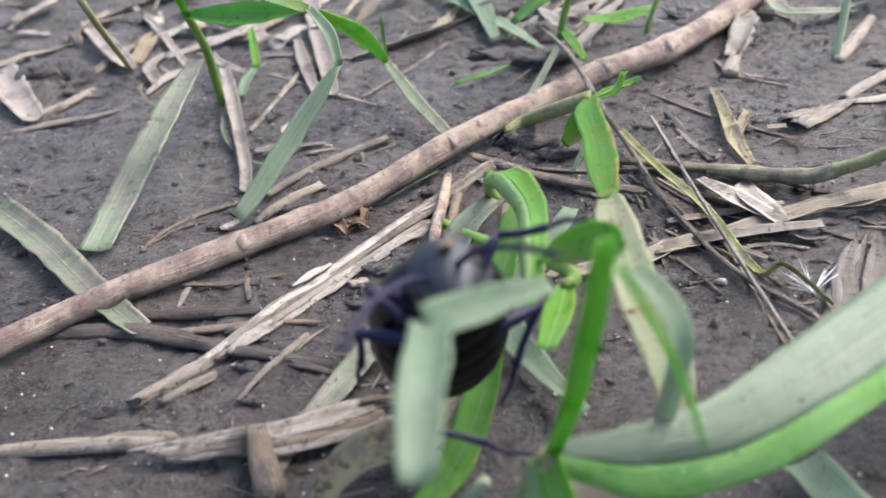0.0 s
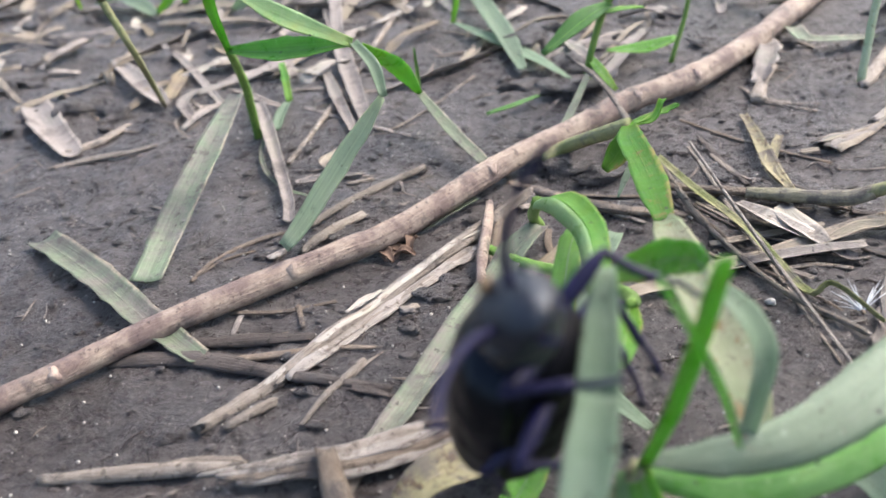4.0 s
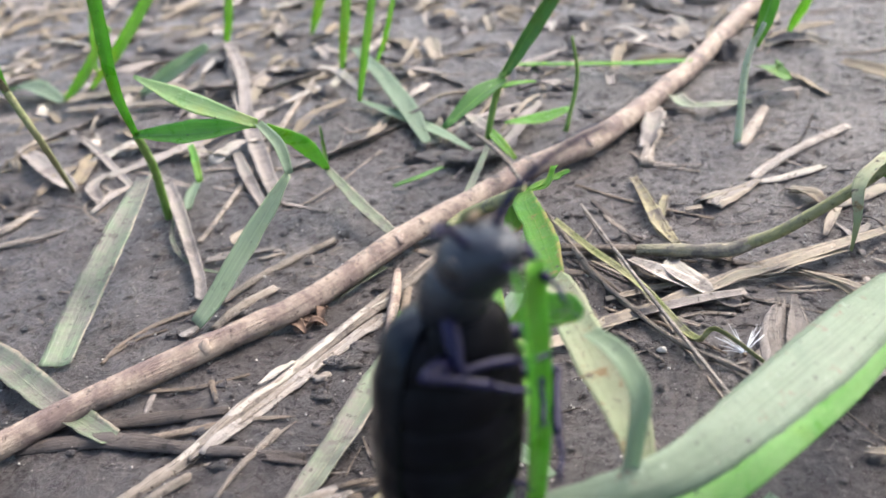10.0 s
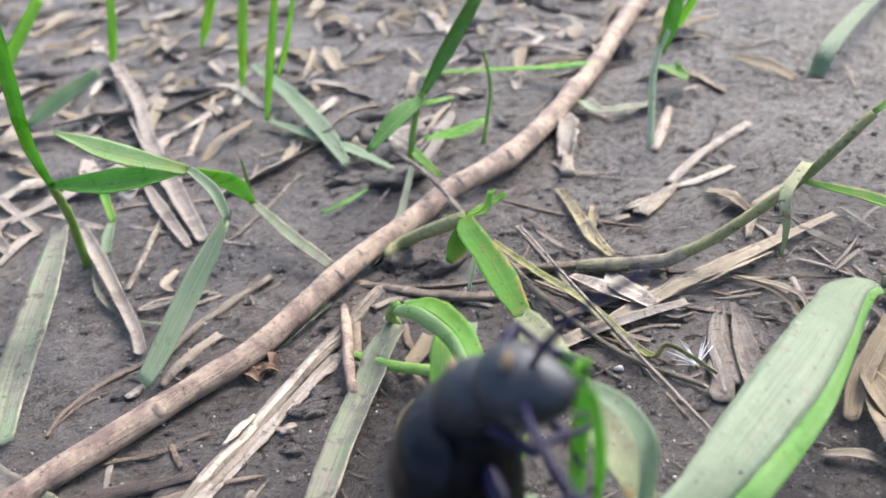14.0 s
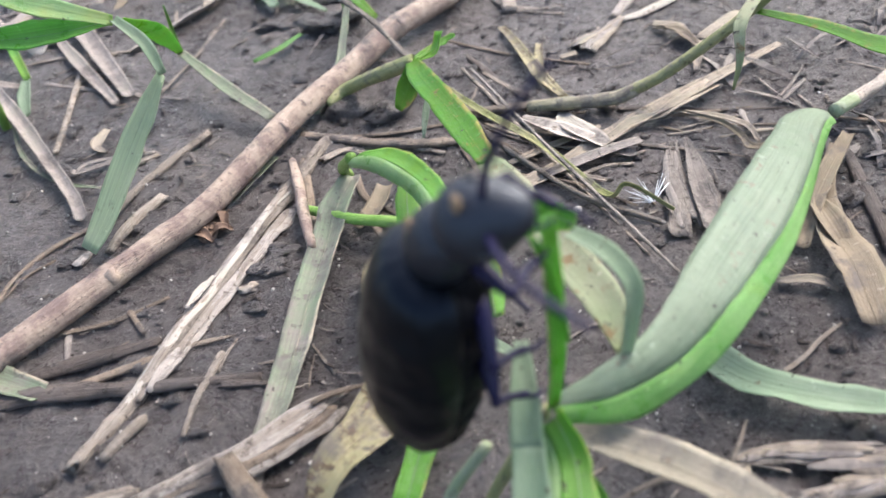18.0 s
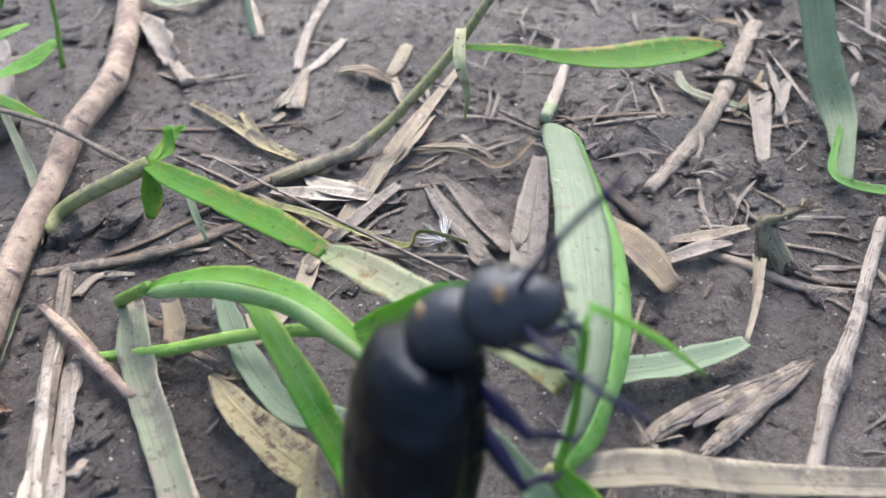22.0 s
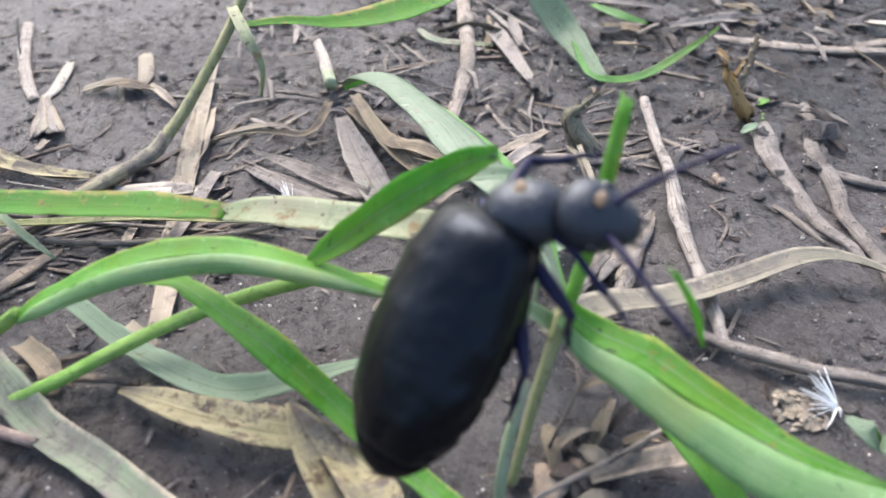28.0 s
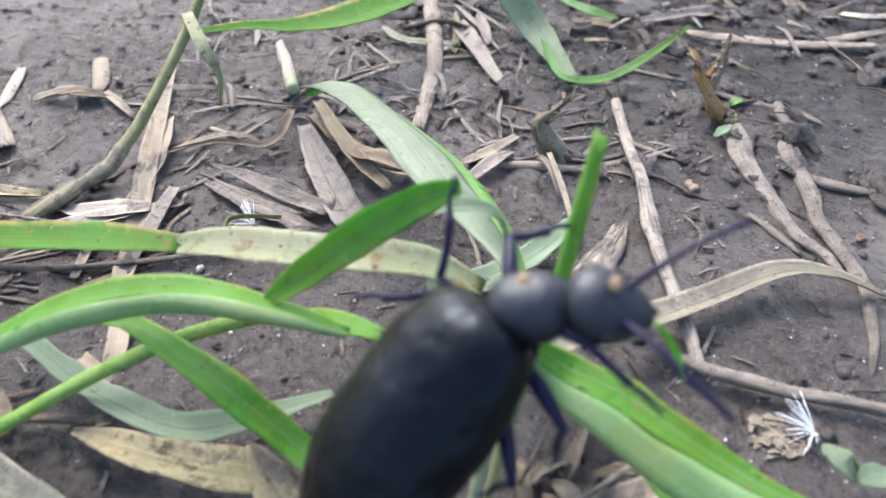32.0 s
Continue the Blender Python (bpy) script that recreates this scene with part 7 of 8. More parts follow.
def loose_leaf():
    ob = thing("pale_grass_leaf", (0, 0, 0), "pale grass leaf end pushed aside by the beetle", "leaf")
    upper = part("leaf_blade", ribbon([(0, -.3, 0), (0, 3.5, .3), (0, 7.4, .1)], [2.35, 2.0, 1.0], fold=.2, side=(0, 0, 1), seed=3), PALE, ob)
    lower = part("leaf_end", ribbon([(0, -.3, 0), (0, 4.5, .25), (0, 9.5, .1)], [2.35, 2.5, 1.7], fold=.2, side=(0, 0, 1), seed=4), PALE, ob)
    return upper, lower


def laid(a, b, face):
    """The pose of a strip that runs from a towards b with its face turned to face."""
    y = (Vector(b) - Vector(a)).normalized()
    z = Vector(face)
    z = (z - y * z.dot(y)).normalized()
    return Matrix.Translation(Vector(a) * MM) @ Matrix((y.cross(z), y, z)).transposed().to_4x4()


torn_strip, (leaf_upper, leaf_lower) = loose_strip(), loose_leaf()


# ---- small litter ----
def crumb(x, y, size, material, label, name="mud_clod", seed=1, lift=0.25):
    return single(name, lump((x, y, gh(x, y) + lift * size[2]), size, seed), material, label, name.split("_")[-1], "crumbs on the mud")


def seed_tuft(x, y, size, n, label, seed=1):
    """White seed silk: a fan of fine hairs from one point."""
    rnd = random.Random(seed)
    ob = thing("seed_tuft", (x, y, gh(x, y)), label, "seed", "seeds on the mud")
    for i in range(n):
        a, e = rnd.uniform(0.2, 2.9), rnd.uniform(0.0, 0.7)
        d = np.array((math.cos(a) * math.cos(e), math.sin(a) * math.cos(e), math.sin(e))) * size * rnd.uniform(.6, 1)
        o = np.array((x, y, gh(x, y) + 0.3))
        part("hair", tube([o, o + d * .5 + (0, 0, .15), o + d], [.055, .045, .025], sides=5, step=.6, ragged=0), SILK, ob)
    part("seed", lump((x, y, gh(x, y) + .3), (.5, .7, .4), 3, .2, 5), BROWNSTRAW, ob)
    return ob


def flat_flake(x, y, size, material, label, seed=1):
    """A crumbly pale patch: many small flakes as one scrap."""
    rnd = random.Random(seed)
    ob = thing("bark_flake", (x, y, gh(x, y)), label, "flake", "crumbs on the mud")
    for i in range(60):
        a, r = rnd.uniform(0, 6.28), size * .5 * rnd.random() ** .7
        px, py = x + r * math.cos(a), y + r * math.sin(a)
        b, n = rnd.uniform(0, 3.1), rnd.uniform(.3, .8)
        dx, dy = n * math.cos(b), n * math.sin(b)
        part("flake", ribbon(on_mud([(px - dx, py - dy, .2), (px, py, .35), (px + dx, py + dy, .2)]), [.3, rnd.uniform(.4, .9), .25], roll=(rnd.uniform(-30, 30), rnd.uniform(-30, 30)), edge=.4, step=.3, seed=i), material, ob)
    return ob


seed_tuft(33.7, 72.2, 4.05, 22, "tuft of white seed silk on the mud", 1)
seed_tuft(10.6, 10.9, 4.4, 34, "wispy white seed hairs beside a stick", 2)
flat_flake(9.8, 14.6, 5.2, TAN, "pale crumbly flake of bark on the mud", 5)
crumb(17.0, 11.2, (2.36, 1.89, 1.89), CLOD, "dark angular mud crumb on the mud", "mud_clod", 2)
crumb(42.6, -0.9, (1.23, 1.23, 0.98), RUSTCLOD, "small pinkish pebble on the mud", "pebble", 3)
crumb(39.2, 1.4, (0.93, 0.75, 0.65), GRIT, "small pale pebble on the mud", "pebble", 4)
crumb(50.1, 18.8, (3.19, 1.59, 1.33), BROWNSTRAW, "small brown seed husk on the mud", "seed_husk", 5)
for k, (x, y, a, n, w) in enumerate(((-17.0, 95.4, 0.7, 5.0, 2.0), (-18.6, 94.6, 2.1, 3.6, 1.5), (-15.2, 96.4, 1.3, 3.4, 1.6), (-17.8, 96.0, 2.8, 4.2, 1.3), (-16.2, 94.4, 0.2, 3.0, 1.2))):
    dx, dy = n / 2 * math.cos(a), n / 2 * math.sin(a)
    leaf([(x - dx, y - dy, .2), (x, y, .9 + .3 * (k % 3)), (x + dx, y + dy, .3)], [w * .6, w, w * .4], RUSTCLOD, "rusty brown crumpled leaf scrap under the twig", name="leaf_crumb", edge=.35, fold=.3, roll=(-40 + 21 * k, 35 - 18 * k), step=.4)
crumb(-84.0, 178.3, (2.23, 1.92, 4.47), TAN, "yellowish curled crumb on the mud", "leaf_crumb", 10)
crumb(25.4, 76.1, (1.04, 0.84, 0.84), GRIT, "pale seed beside a straw", "seed", 11)
crumb(-0.2, 71.5, (1.40, 1.12, 0.84), CLOD, "dark mud crumb on the mud", "mud_clod", 12)
crumb(-14.9, 77.8, (1.94, 1.55, 1.16), CLOD, "dark mud crumb on the mud", "mud_clod", 13)
crumb(-11.9, 82.5, (2.98, 1.83, 0.92), CLOD, "flat dark mud crumb", "mud_clod", 14)
crumb(-12.6, 83.6, (3.92, 2.24, 1.12), CLOD, "broad cracked mud clod", "mud_clod", 15)
crumb(-10.3, 86.7, (4.51, 3.12, 1.39), CLOD, "broad cracked mud clod", "mud_clod", 16)
crumb(-15.2, 81.4, (2.34, 1.56, 0.98), STRAW, "crumbling grey straw lump", "leaf_crumb", 17)
crumb(-1.1, 39.7, (3.54, 2.66, 1.77), CLOD, "rough mud clod at the stem foot", "mud_clod", 18)
crumb(-2.6, 37.6, (4.39, 3.04, 1.69), BROWNSTRAW, "brown crumpled leaf lump at the stem foot", "leaf_crumb", 19)
crumb(-0.9, 34.8, (4.10, 2.05, 1.47), BROWNSTRAW, "brown crumpled leaf lump at the stem foot", "leaf_crumb", 20)
crumb(0.3, 32.4, (2.95, 2.04, 1.36), CLOD, "rough mud clod by a tan leaf", "mud_clod", 21)
crumb(3.7, 35.0, (2.87, 1.64, 1.03), CLOD, "small dark mud clod", "mud_clod", 22)
for k, (x, y, a, n, w) in enumerate(((1.0, 37.5, 0.3, 5, 1.6), (2.6, 35.2, 2.2, 6, 1.3), (-1.8, 35.6, 1.2, 5, 1.8), (4.8, 33.0, 2.9, 7, 1.2), (0.4, 33.4, 0.9, 4, 1.5), (6.4, 30.4, 2.4, 6, 1.0), (3.2, 28.6, 1.6, 5, 1.4), (-3.4, 33.2, 2.0, 5, 1.5), (7.6, 26.0, 2.7, 6, .9), (9.6, 33.4, 1.9, 4, .9))):
    dx, dy = n / 2 * math.cos(a), n / 2 * math.sin(a)
    leaf([(x - dx, y - dy, .3), (x, y, 1.3 + .25 * (k % 3)), (x + dx, y + dy, .4)], [w * .6, w, w * .4], (BROWN, TAN, DARKSTRAW)[k % 3], "crumpled brown leaf scrap at the stem foot", edge=.28, roll=(-35 + 17 * (k % 5), 30 - 13 * (k % 4)), step=.5)
crumb(-5.0, 55.2, (4.38, 3.29, 1.83), CLOD, "rough mud clod on the mud", "mud_clod", 23)
crumb(12.7, 145.0, (10.00, 5.00, 3.75), CLOD, "mud clod against the twig", "mud_clod", 24)
crumb(6.9, 115.5, (8.36, 4.70, 3.13), CLOD, "dark mud clod under the twig", "mud_clod", 25)
crumb(12.2, 110.8, (6.75, 3.80, 2.53), CLOD, "dark mud clod under the cut stem", "mud_clod", 26)



def far_litter(name, label, material, seed, count, area, lengths, widths, lift=(0.3, 1.6)):
    """Torn dead leaves strewn thickly over a stretch of mud."""
    rnd = random.Random(seed)
    x0, x1, y0, y1 = area
    bits = []
    for i in range(count):
        x, y = rnd.uniform(x0, x1), rnd.uniform(y0, y1)
        a, n = rnd.gauss(1.2, 0.9), rnd.uniform(*lengths)
        dx, dy, h = math.cos(a) * n / 2, math.sin(a) * n / 2, rnd.uniform(*lift)
        w = rnd.uniform(*widths)
        piece = (ribbon(on_mud([(x - dx, y - dy, .3), (x + rnd.uniform(-.07, .07) * n, y + rnd.uniform(-.07, .07) * n, min(h, 0.25 * n)), (x + dx, y + dy, rnd.uniform(.2, min(h, 0.25 * n)))]), [w * rnd.uniform(.5, .9), w, w * rnd.uniform(.2, .8)], roll=(rnd.uniform(-40, 40), rnd.uniform(-40, 40)), fold=rnd.uniform(0, .3), edge=.22, seed=i, step=1.6))
        if count <= 120 and y0 < 100:
            single("dry_leaf" if material is not DARKSTRAW else "straw", piece, material, label, "leaf" if material is not DARKSTRAW else "straw", "leaves on the mud")
        else:
            bits.append(piece)
    if bits:
        single(name, join(*bits), material, label, "litter", kind="stuff")


far_litter("dead_leaf_litter", "torn tan dead leaves strewn behind the twig", TAN, 21, 170, (-190, 110, 160, 520), (8, 34), (1.0, 4.6), (.3, 2.4))
far_litter("dead_leaf_litter", "torn grey dead leaves strewn behind the twig", GREYDRY, 22, 190, (-190, 90, 150, 520), (8, 36), (1.0, 5.0), (.3, 2.2))
far_litter("dead_leaf_litter", "brown rotting leaves among the far grass", BROWN, 23, 230, (-190, 110, 165, 520), (6, 30), (.8, 4.0), (.3, 2.2))
far_litter("dead_leaf_litter", "bleached leaf scraps among the far grass", WHITEDRY, 24, 50, (-150, 90, 165, 400), (10, 30), (1.5, 4.2), (.3, 1.8))
far_litter("dead_leaf_litter", "dead grey leaf shred around a broken stub", GREYDRY, 25, 100, (58, 115, 42, 100), (2.5, 12), (.25, 1.1), (.3, 1.5))
far_litter("dead_leaf_litter", "small brown leaf crumbs over the mud", DARKSTRAW, 26, 520, (-70, 120, -30, 170), (.6, 3), (.12, .5), (.1, .3))
far_litter("dead_leaf_litter", "small grey leaf crumbs over the mud", GREYDRY, 27, 500, (-70, 120, -30, 170), (.6, 3), (.1, .4), (.1, .3))


def scatter_litter():
    rnd = random.Random(11)
    bits = []
    for i in range(520):
        x, y = rnd.uniform(-130, 190), rnd.uniform(15, 360)
        a, n = rnd.uniform(0, math.pi), rnd.uniform(1.5, 9) * (1 if y < 150 else 1.8)
        dx, dy = math.cos(a) * n / 2, math.sin(a) * n / 2
        w = rnd.uniform(0.1, 0.32) * (1 if y < 150 else 1.7)
        bits.append(tube(on_mud([(x - dx, y - dy, 0.1), (x + rnd.uniform(-.05, .05) * n, y + rnd.uniform(-.05, .05) * n, 0.2), (x + dx, y + dy, 0.1)]), [w * .7, w, w * .5], flat=0.5, sides=6, step=1.5, seed=i))
    single("straw_litter", join(*bits), STRAW, "fine broken straw bits strewn over the mud", "litter", kind="stuff")
    dark = []
    for i in range(2100):
        x, y = rnd.uniform(-110, 170), rnd.uniform(-45, 260)
        s = rnd.uniform(0.25, 1.1) ** 1.3
        dark.append(lump((x, y, gh(x, y) + 0.1), (s * 1.4, s * 1.1, s * .7), i, 0.4, 4))
    single("mud_crumbs", join(*dark), CLOD, "small dark crumbs of mud", "crumbs", kind="stuff")
    pale = []
    for i in range(11500):
        x, y = rnd.uniform(-110, 170), rnd.uniform(-45, 240)
        s = 0.13 + 0.36 * rnd.random() ** 3
        pale.append(lump((x, y, gh(x, y) + 0.08), (s, s, s * .8), i, 0.3, 3))
    single("sand_grains", join(*pale), GRIT, "pale sand grains on the mud", "sand", kind="stuff")


scatter_litter()


def mud_lumps(label, seed, count, area, sizes, own=9):
    """Rough clods pressed into the mud."""
    rnd = random.Random(seed)
    bits = []
    for i in range(count):
        x, y = rnd.uniform(area[0], area[1]), rnd.uniform(area[2], area[3])
        s = sizes[0] + (sizes[1] - sizes[0]) * rnd.random() ** 2
        piece = (lump((x, y, gh(x, y) - 0.05 * s), (s * rnd.uniform(.8, 1.6), s * rnd.uniform(.7, 1.2), s * rnd.uniform(.4, .7)), i, 0.7, 8 if s > 2.5 else 5))
        if s > own:
            single("mud_clod", piece, MUD, "rough dark clod of mud pressed into the ground", "clod", "crumbs on the mud")
        else:
            bits.append(piece)
    single("mud_lumps", join(*bits), MUD, label, "mud", kind="stuff")


mud_lumps("dark rough clods of mud round the broken stubs", 41, 330, (52, 150, -30, 78), (.8, 6), 2.6)
mud_lumps("dark rough clods of mud behind the twig", 42, 310, (-190, 110, 150, 420), (2, 11), 5)
mud_lumps("small rough clods of mud", 43, 900, (-70, 115, 0, 135), (.5, 2.2))
far_litter("dead_leaf_litter", "dead grey leaf strip on the mud near broken stubs", GREYDRY, 31, 45, (92, 165, -30, 70), (6, 22), (.5, 2.2), (.3, 1.6))
far_litter("dead_leaf_litter", "dark rotten leaf scrap on the mud near broken stubs", BROWN, 32, 60, (85, 165, -30, 70), (5, 18), (.5, 2.0), (.3, 1.4))
far_litter("dead_leaf_litter", "dark wet straw piece on the mud near broken stubs", DARKSTRAW, 33, 110, (60, 165, -30, 70), (3, 14), (.3, 1.2), (.3, 2))

# ---- movement ----
def at_mm(x, y, z, rx, ry, rz):
    return pose(x * MM, y * MM, z * MM, rx, ry, rz)


def turned(part_ob, rows):
    """Turns a limb about its own joint."""
    x, y, z = part_ob.location
    walk(part_ob, [(t, pose(x, y, z, *turn)) for t, *turn in rows])


def step(name, rows):
    """Bends a leg at its hip and its knee so that the foot comes to each place."""
    leg, shin, foot, hip, upper, lower, s = legs[name]
    thigh_rows, shin_rows = [], []
    for t, *place in rows:
        way = Vector(place) - Vector(hip)
        d = min(max(way.length, 2.6), 0.97 * (upper + lower))
        u = way.normalized()
        out = Vector((s, 0.35, 0.75))
        out = (out - u * out.dot(u)).normalized()
        a = math.acos(min(1, max(-1, (upper ** 2 + d ** 2 - lower ** 2) / (2 * upper * d))))
        b = math.pi - math.acos(min(1, max(-1, (upper ** 2 + lower ** 2 - d ** 2) / (2 * upper * lower))))
        y, z = u * math.cos(a) + out * math.sin(a), out * math.cos(a) - u * math.sin(a)
        m = Matrix((y.cross(z), y, z)).transposed().to_4x4()
        thigh_rows.append((t, Matrix.Translation([c * MM for c in hip]) @ m))
        shin_rows.append((t, pose(0, upper * MM, 0, -math.degrees(b))))
    walk(leg, thigh_rows)
    walk(shin, shin_rows)
    walk(foot, shin_rows)


def swayed(blade, root, rows):
    """Sways a blade about its root, in the space of its plant."""
    base = (Vector(root) - Vector(blade.parent["at"])) * MM
    for_walk = []
    for t, *turn in rows:
        v = Vector([radians(c) for c in turn])
        for_walk.append((t, Matrix.Translation(base) @ Matrix.Rotation(v.length, 4, v.normalized() if v.length > 1e-6 else Vector((0, 0, 1))) @ Matrix.Translation(-base)))
    walk(blade, for_walk)


def motions():
    walk(beetle, [(t, at_mm(*p)) for t, *p in (
        (0, -3.2, 46.3, 23.2, 56.6, 6.7, -162.8), (0.5, -3.2, 46.4, 24.5, 65.6, 5.4, -156.1),
        (1, -3.1, 46, 25.4, 68.6, 8.5, -153.9), (1.5, -3.6, 45.5, 25.5, 68.6, 10.4, -155.6),
        (2, -3.9, 45.7, 25.4, 69.1, 12.6, -151.2), (2.5, -4.1, 45.5, 24.7, 69.1, 15, -142.1),
        (4.5, -3.8, 33.8, 30.1, 73.5, 27.4, -115.6), (5, -3.9, 34.6, 30.6, 80.5, 23.6, -116.6),
        (5.5, -1.5, 33.9, 30.3, 72.2, 14.5, -120.4), (6, -1.6, 36.6, 29.5, 75.9, 9.5, -118.9),
        (6.5, -2.2, 36.5, 29.3, 77.1, 14.1, -122.8), (7, -1.2, 36.7, 30, 75.8, 11, -128.8),
        (8, -1.2, 38.3, 31.6, 85.6, -1.9, -137.9), (9, -1.4, 40.7, 31.9, 90.8, -7.4, -130.4),
        (10, -1, 38.5, 31.9, 85.5, -3.9, -143.2), (11, -1, 38.1, 31.4, 82.8, -1.3, -138.5),
        (12, -0.6, 38.2, 31.7, 84, -4.1, -131.7), (12.5, -0.9, 38.5, 31.5, 84.7, -4.2, -128.4),
        (13, -2.7, 39.4, 31.3, 86.1, -8, -121.1), (13.5, -2.6, 37.8, 31.6, 82.7, -1.2, -127.2),
        (15.5, -3.6, 36.5, 35.3, 82.6, 14, -107.2), (16, -3.9, 36.8, 34.7, 81.3, 10.2, -107.3),
        (17, -3.7, 38.1, 34.6, 81, 7.5, -107.8), (18, -3.9, 38.4, 32.9, 81.2, 9.1, -97.6),
        (19, -3.8, 38.6, 31.8, 82, 10.1, -94.6), (19.8, -2.9, 40.6, 32.6, 82, 7.3, -99.2),
        (20.5, -3.9, 40.9, 32.6, 79.5, 3.5, -106.1), (21, -5.1, 41.7, 34, 75.6, -14.9, -104.8),
        (21.5, -5.1, 41.6, 34.4, 76.6, -4.6, -111.2), (22.2, -5.6, 42.8, 33.8, 74.7, -8.9, -120.2),
        (22.5, -6, 42.7, 33.2, 72.9, -2.6, -121), (23, -5.4, 43.9, 33.2, 65.7, -12.8, -122.3),
        (23.5, -4.7, 43.7, 32.8, 67.2, -6.5, -130.9), (24, -4.8, 44.7, 32.5, 68.9, -13.9, -131.4),
        (24.5, -4, 44.3, 31.7, 64.6, -12.2, -139.4), (26.5, -1.8, 44.5, 30.4, 54.5, -24.6, -139),
        (27, -2.6, 44.1, 30, 49.6, -24.8, -133.8), (27.5, -2.8, 44.5, 29.4, 59.4, -15.7, -144.2),
        (28, -4.1, 42.9, 29.1, 51.7, -11.4, -137.8), (28.5, -6.8, 40.1, 28.5, 41.6, -2.2, -129.5),
        (29, -7.9, 38.5, 28.4, 42.6, 8.1, -134.6), (29.5, -7, 39, 28.5, 38, 1, -131.6),
        (30, -6.1, 39.3, 28.6, 38.6, -2, -130.3), (30.5, -5.8, 41, 28.5, 42.9, -3.7, -131.1),
        (31, -6, 40.2, 28.2, 37.4, -1.1, -133.7), (31.5, -6.2, 40.1, 27.4, 38.8, -8.7, -139.9),
        (32, -6.1, 40.1, 27.5, 40.5, -4.2, -139.9),
    )])
    neck = (
        (0, -9.3, -0.5, -28.1, -10.1), (0.5, -15.4, -12.2, -22.9, -17.2), (1, -8.7, -12.1, 0.8, -10.1), (1.5, -2.9, -15.1, 6.4, -13.5),
        (2, 1.9, -18.5, 8.2, -16), (2.5, 2.9, -18.8, 9, -14.8), (4.5, -2.4, -10.3, 3.2, -19.4), (5, -27.9, -3.8, -32.9, -27.5),
        (5.5, -25.1, -7.3, -25.7, -36.7), (6, -31.1, -17.1, -38, -45.6), (6.5, -30.9, -10.1, -35.2, -45.9), (7, -12.6, -4.7, -1.4, -10.4),
        (8, -24.5, -6.4, -23.5, -17), (9, -31, -26.3, -27.4, -32.3), (10, -33.2, -12.2, -31.6, -10.5), (11, -33.9, -8.1, -25.8, -10),
        (12, -25.4, -13.3, -17.5, -16.3), (12.5, -22.6, -14.2, -19.1, -16.5), (13, -17.3, -27, -16.1, -33.2), (13.5, -35.9, -20.5, -49.8, -38.7),
        (15.5, -17, -13.1, -15.1, -33.7), (16, -16.6, -17.7, -22.1, -36.7), (17, -17.7, -22.7, -12.8, -33.3), (18, -11.5, -24.8, -14.4, -39),
        (19, -15.1, -22, -16.7, -37), (19.8, -14, -29.8, -10.1, -40.9), (20.5, -17.4, -24.6, -23.4, -37.3), (21, -24, -48, -21, -80.5),
        (21.5, -17.1, -33.4, -24.2, -58.8), (22.2, -21.3, -34, -24.8, -57.7), (22.5, -15.5, -27, -25.4, -40.9), (23, -23.5, -34.4, -29.7, -47.9),
        (23.5, -15, -30.1, -21.2, -34.1), (24, -19.3, -35.7, -34.3, -50), (24.5, -3, -35.9, -19.8, -39.7), (26.5, -13.6, -29, -16.6, -32.6),
        (27, -27.4, -34, -39.6, -41.3), (27.5, -16.9, -24.8, -32.3, -32.3), (28, -29.6, -54.9, -20.9, -74.7), (28.5, -23.6, -53, -24.1, -71.9),
        (29, -20.7, -60.6, -25.3, -84), (29.5, -19.6, -56.1, -17.9, -79.5), (30, -13.5, -37.7, -17, -50.3), (30.5, -14.3, -32, -17.4, -41.1),
        (31, -18.9, -50.3, -14.2, -63), (31.5, -19.8, -59.5, -13.2, -71), (32, -19.5, -41.4, -16.2, -54.1),
    )
    turned(collar, [(t, a, 0, b) for t, a, b, c, d in neck])
    walk(beetle_head, [(t, Matrix.Translation(pose(0, 0, 0, a, 0, b) @ Vector((0, 4.6 * MM, 0.1 * MM))) @ pose(0, 0, 0, c, 0, d)) for t, a, b, c, d in neck])
    # where each foot is held, seen from the beetle
    step("front_l", (
        (0, -9.4, 4.2, -0.7), (0.5, -8.5, 3.5, -4.1), (1, -8.3, 2.6, -6.1), (2, -7.8, 2.3, -6.6), (2.5, -7, 2.8, -6.8),
        (4.5, -4.1, 1.6, -8), (7, -2.6, 2.5, -4.9), (13, -2.1, 1.3, -7.8), (13.5, -3, 2.1, -6.9), (16, 0.4, 2.5, -9.1),
        (17, 1.3, 1.8, -9.5), (18, 1.8, 2.6, -8.7), (19, 2.4, 3, -9.4), (19.8, 4.6, 1.7, -10.9), (20.5, 1.5, 4.3, -10.4),
        (21.5, 2.7, 2.3, -8.9), (26.5, 3.6, 2.8, -4.8), (27.5, 0.3, 6.3, -7.8), (28.5, -3.5, 7, -7.9), (32, -4.8, 7.1, -6.3),
    ))
    step("front_r", (
        (0, 2.2, 4.2, -4.6), (2.5, 2.4, 4, -4.8), (4.5, 1.5, 4.5, -6), (5, -3, -0.2, -8.5), (8, -2.6, -1.2, -5),
        (13, -2.2, 0, -7.7), (16, -1, -1.1, -6.3), (20.5, 2.2, 2.6, -6.6), (22.5, 1.2, 0.7, -10.1), (24.5, -0, 2, -8.9),
        (27.5, -0.3, 4.7, -8.6), (28, 8.4, -2.3, -6.4), (29.5, 10.1, 1.2, -4.6), (30.5, 8.8, 0.1, -4.8), (32, 9.5, 1.5, -5.5),
    ))
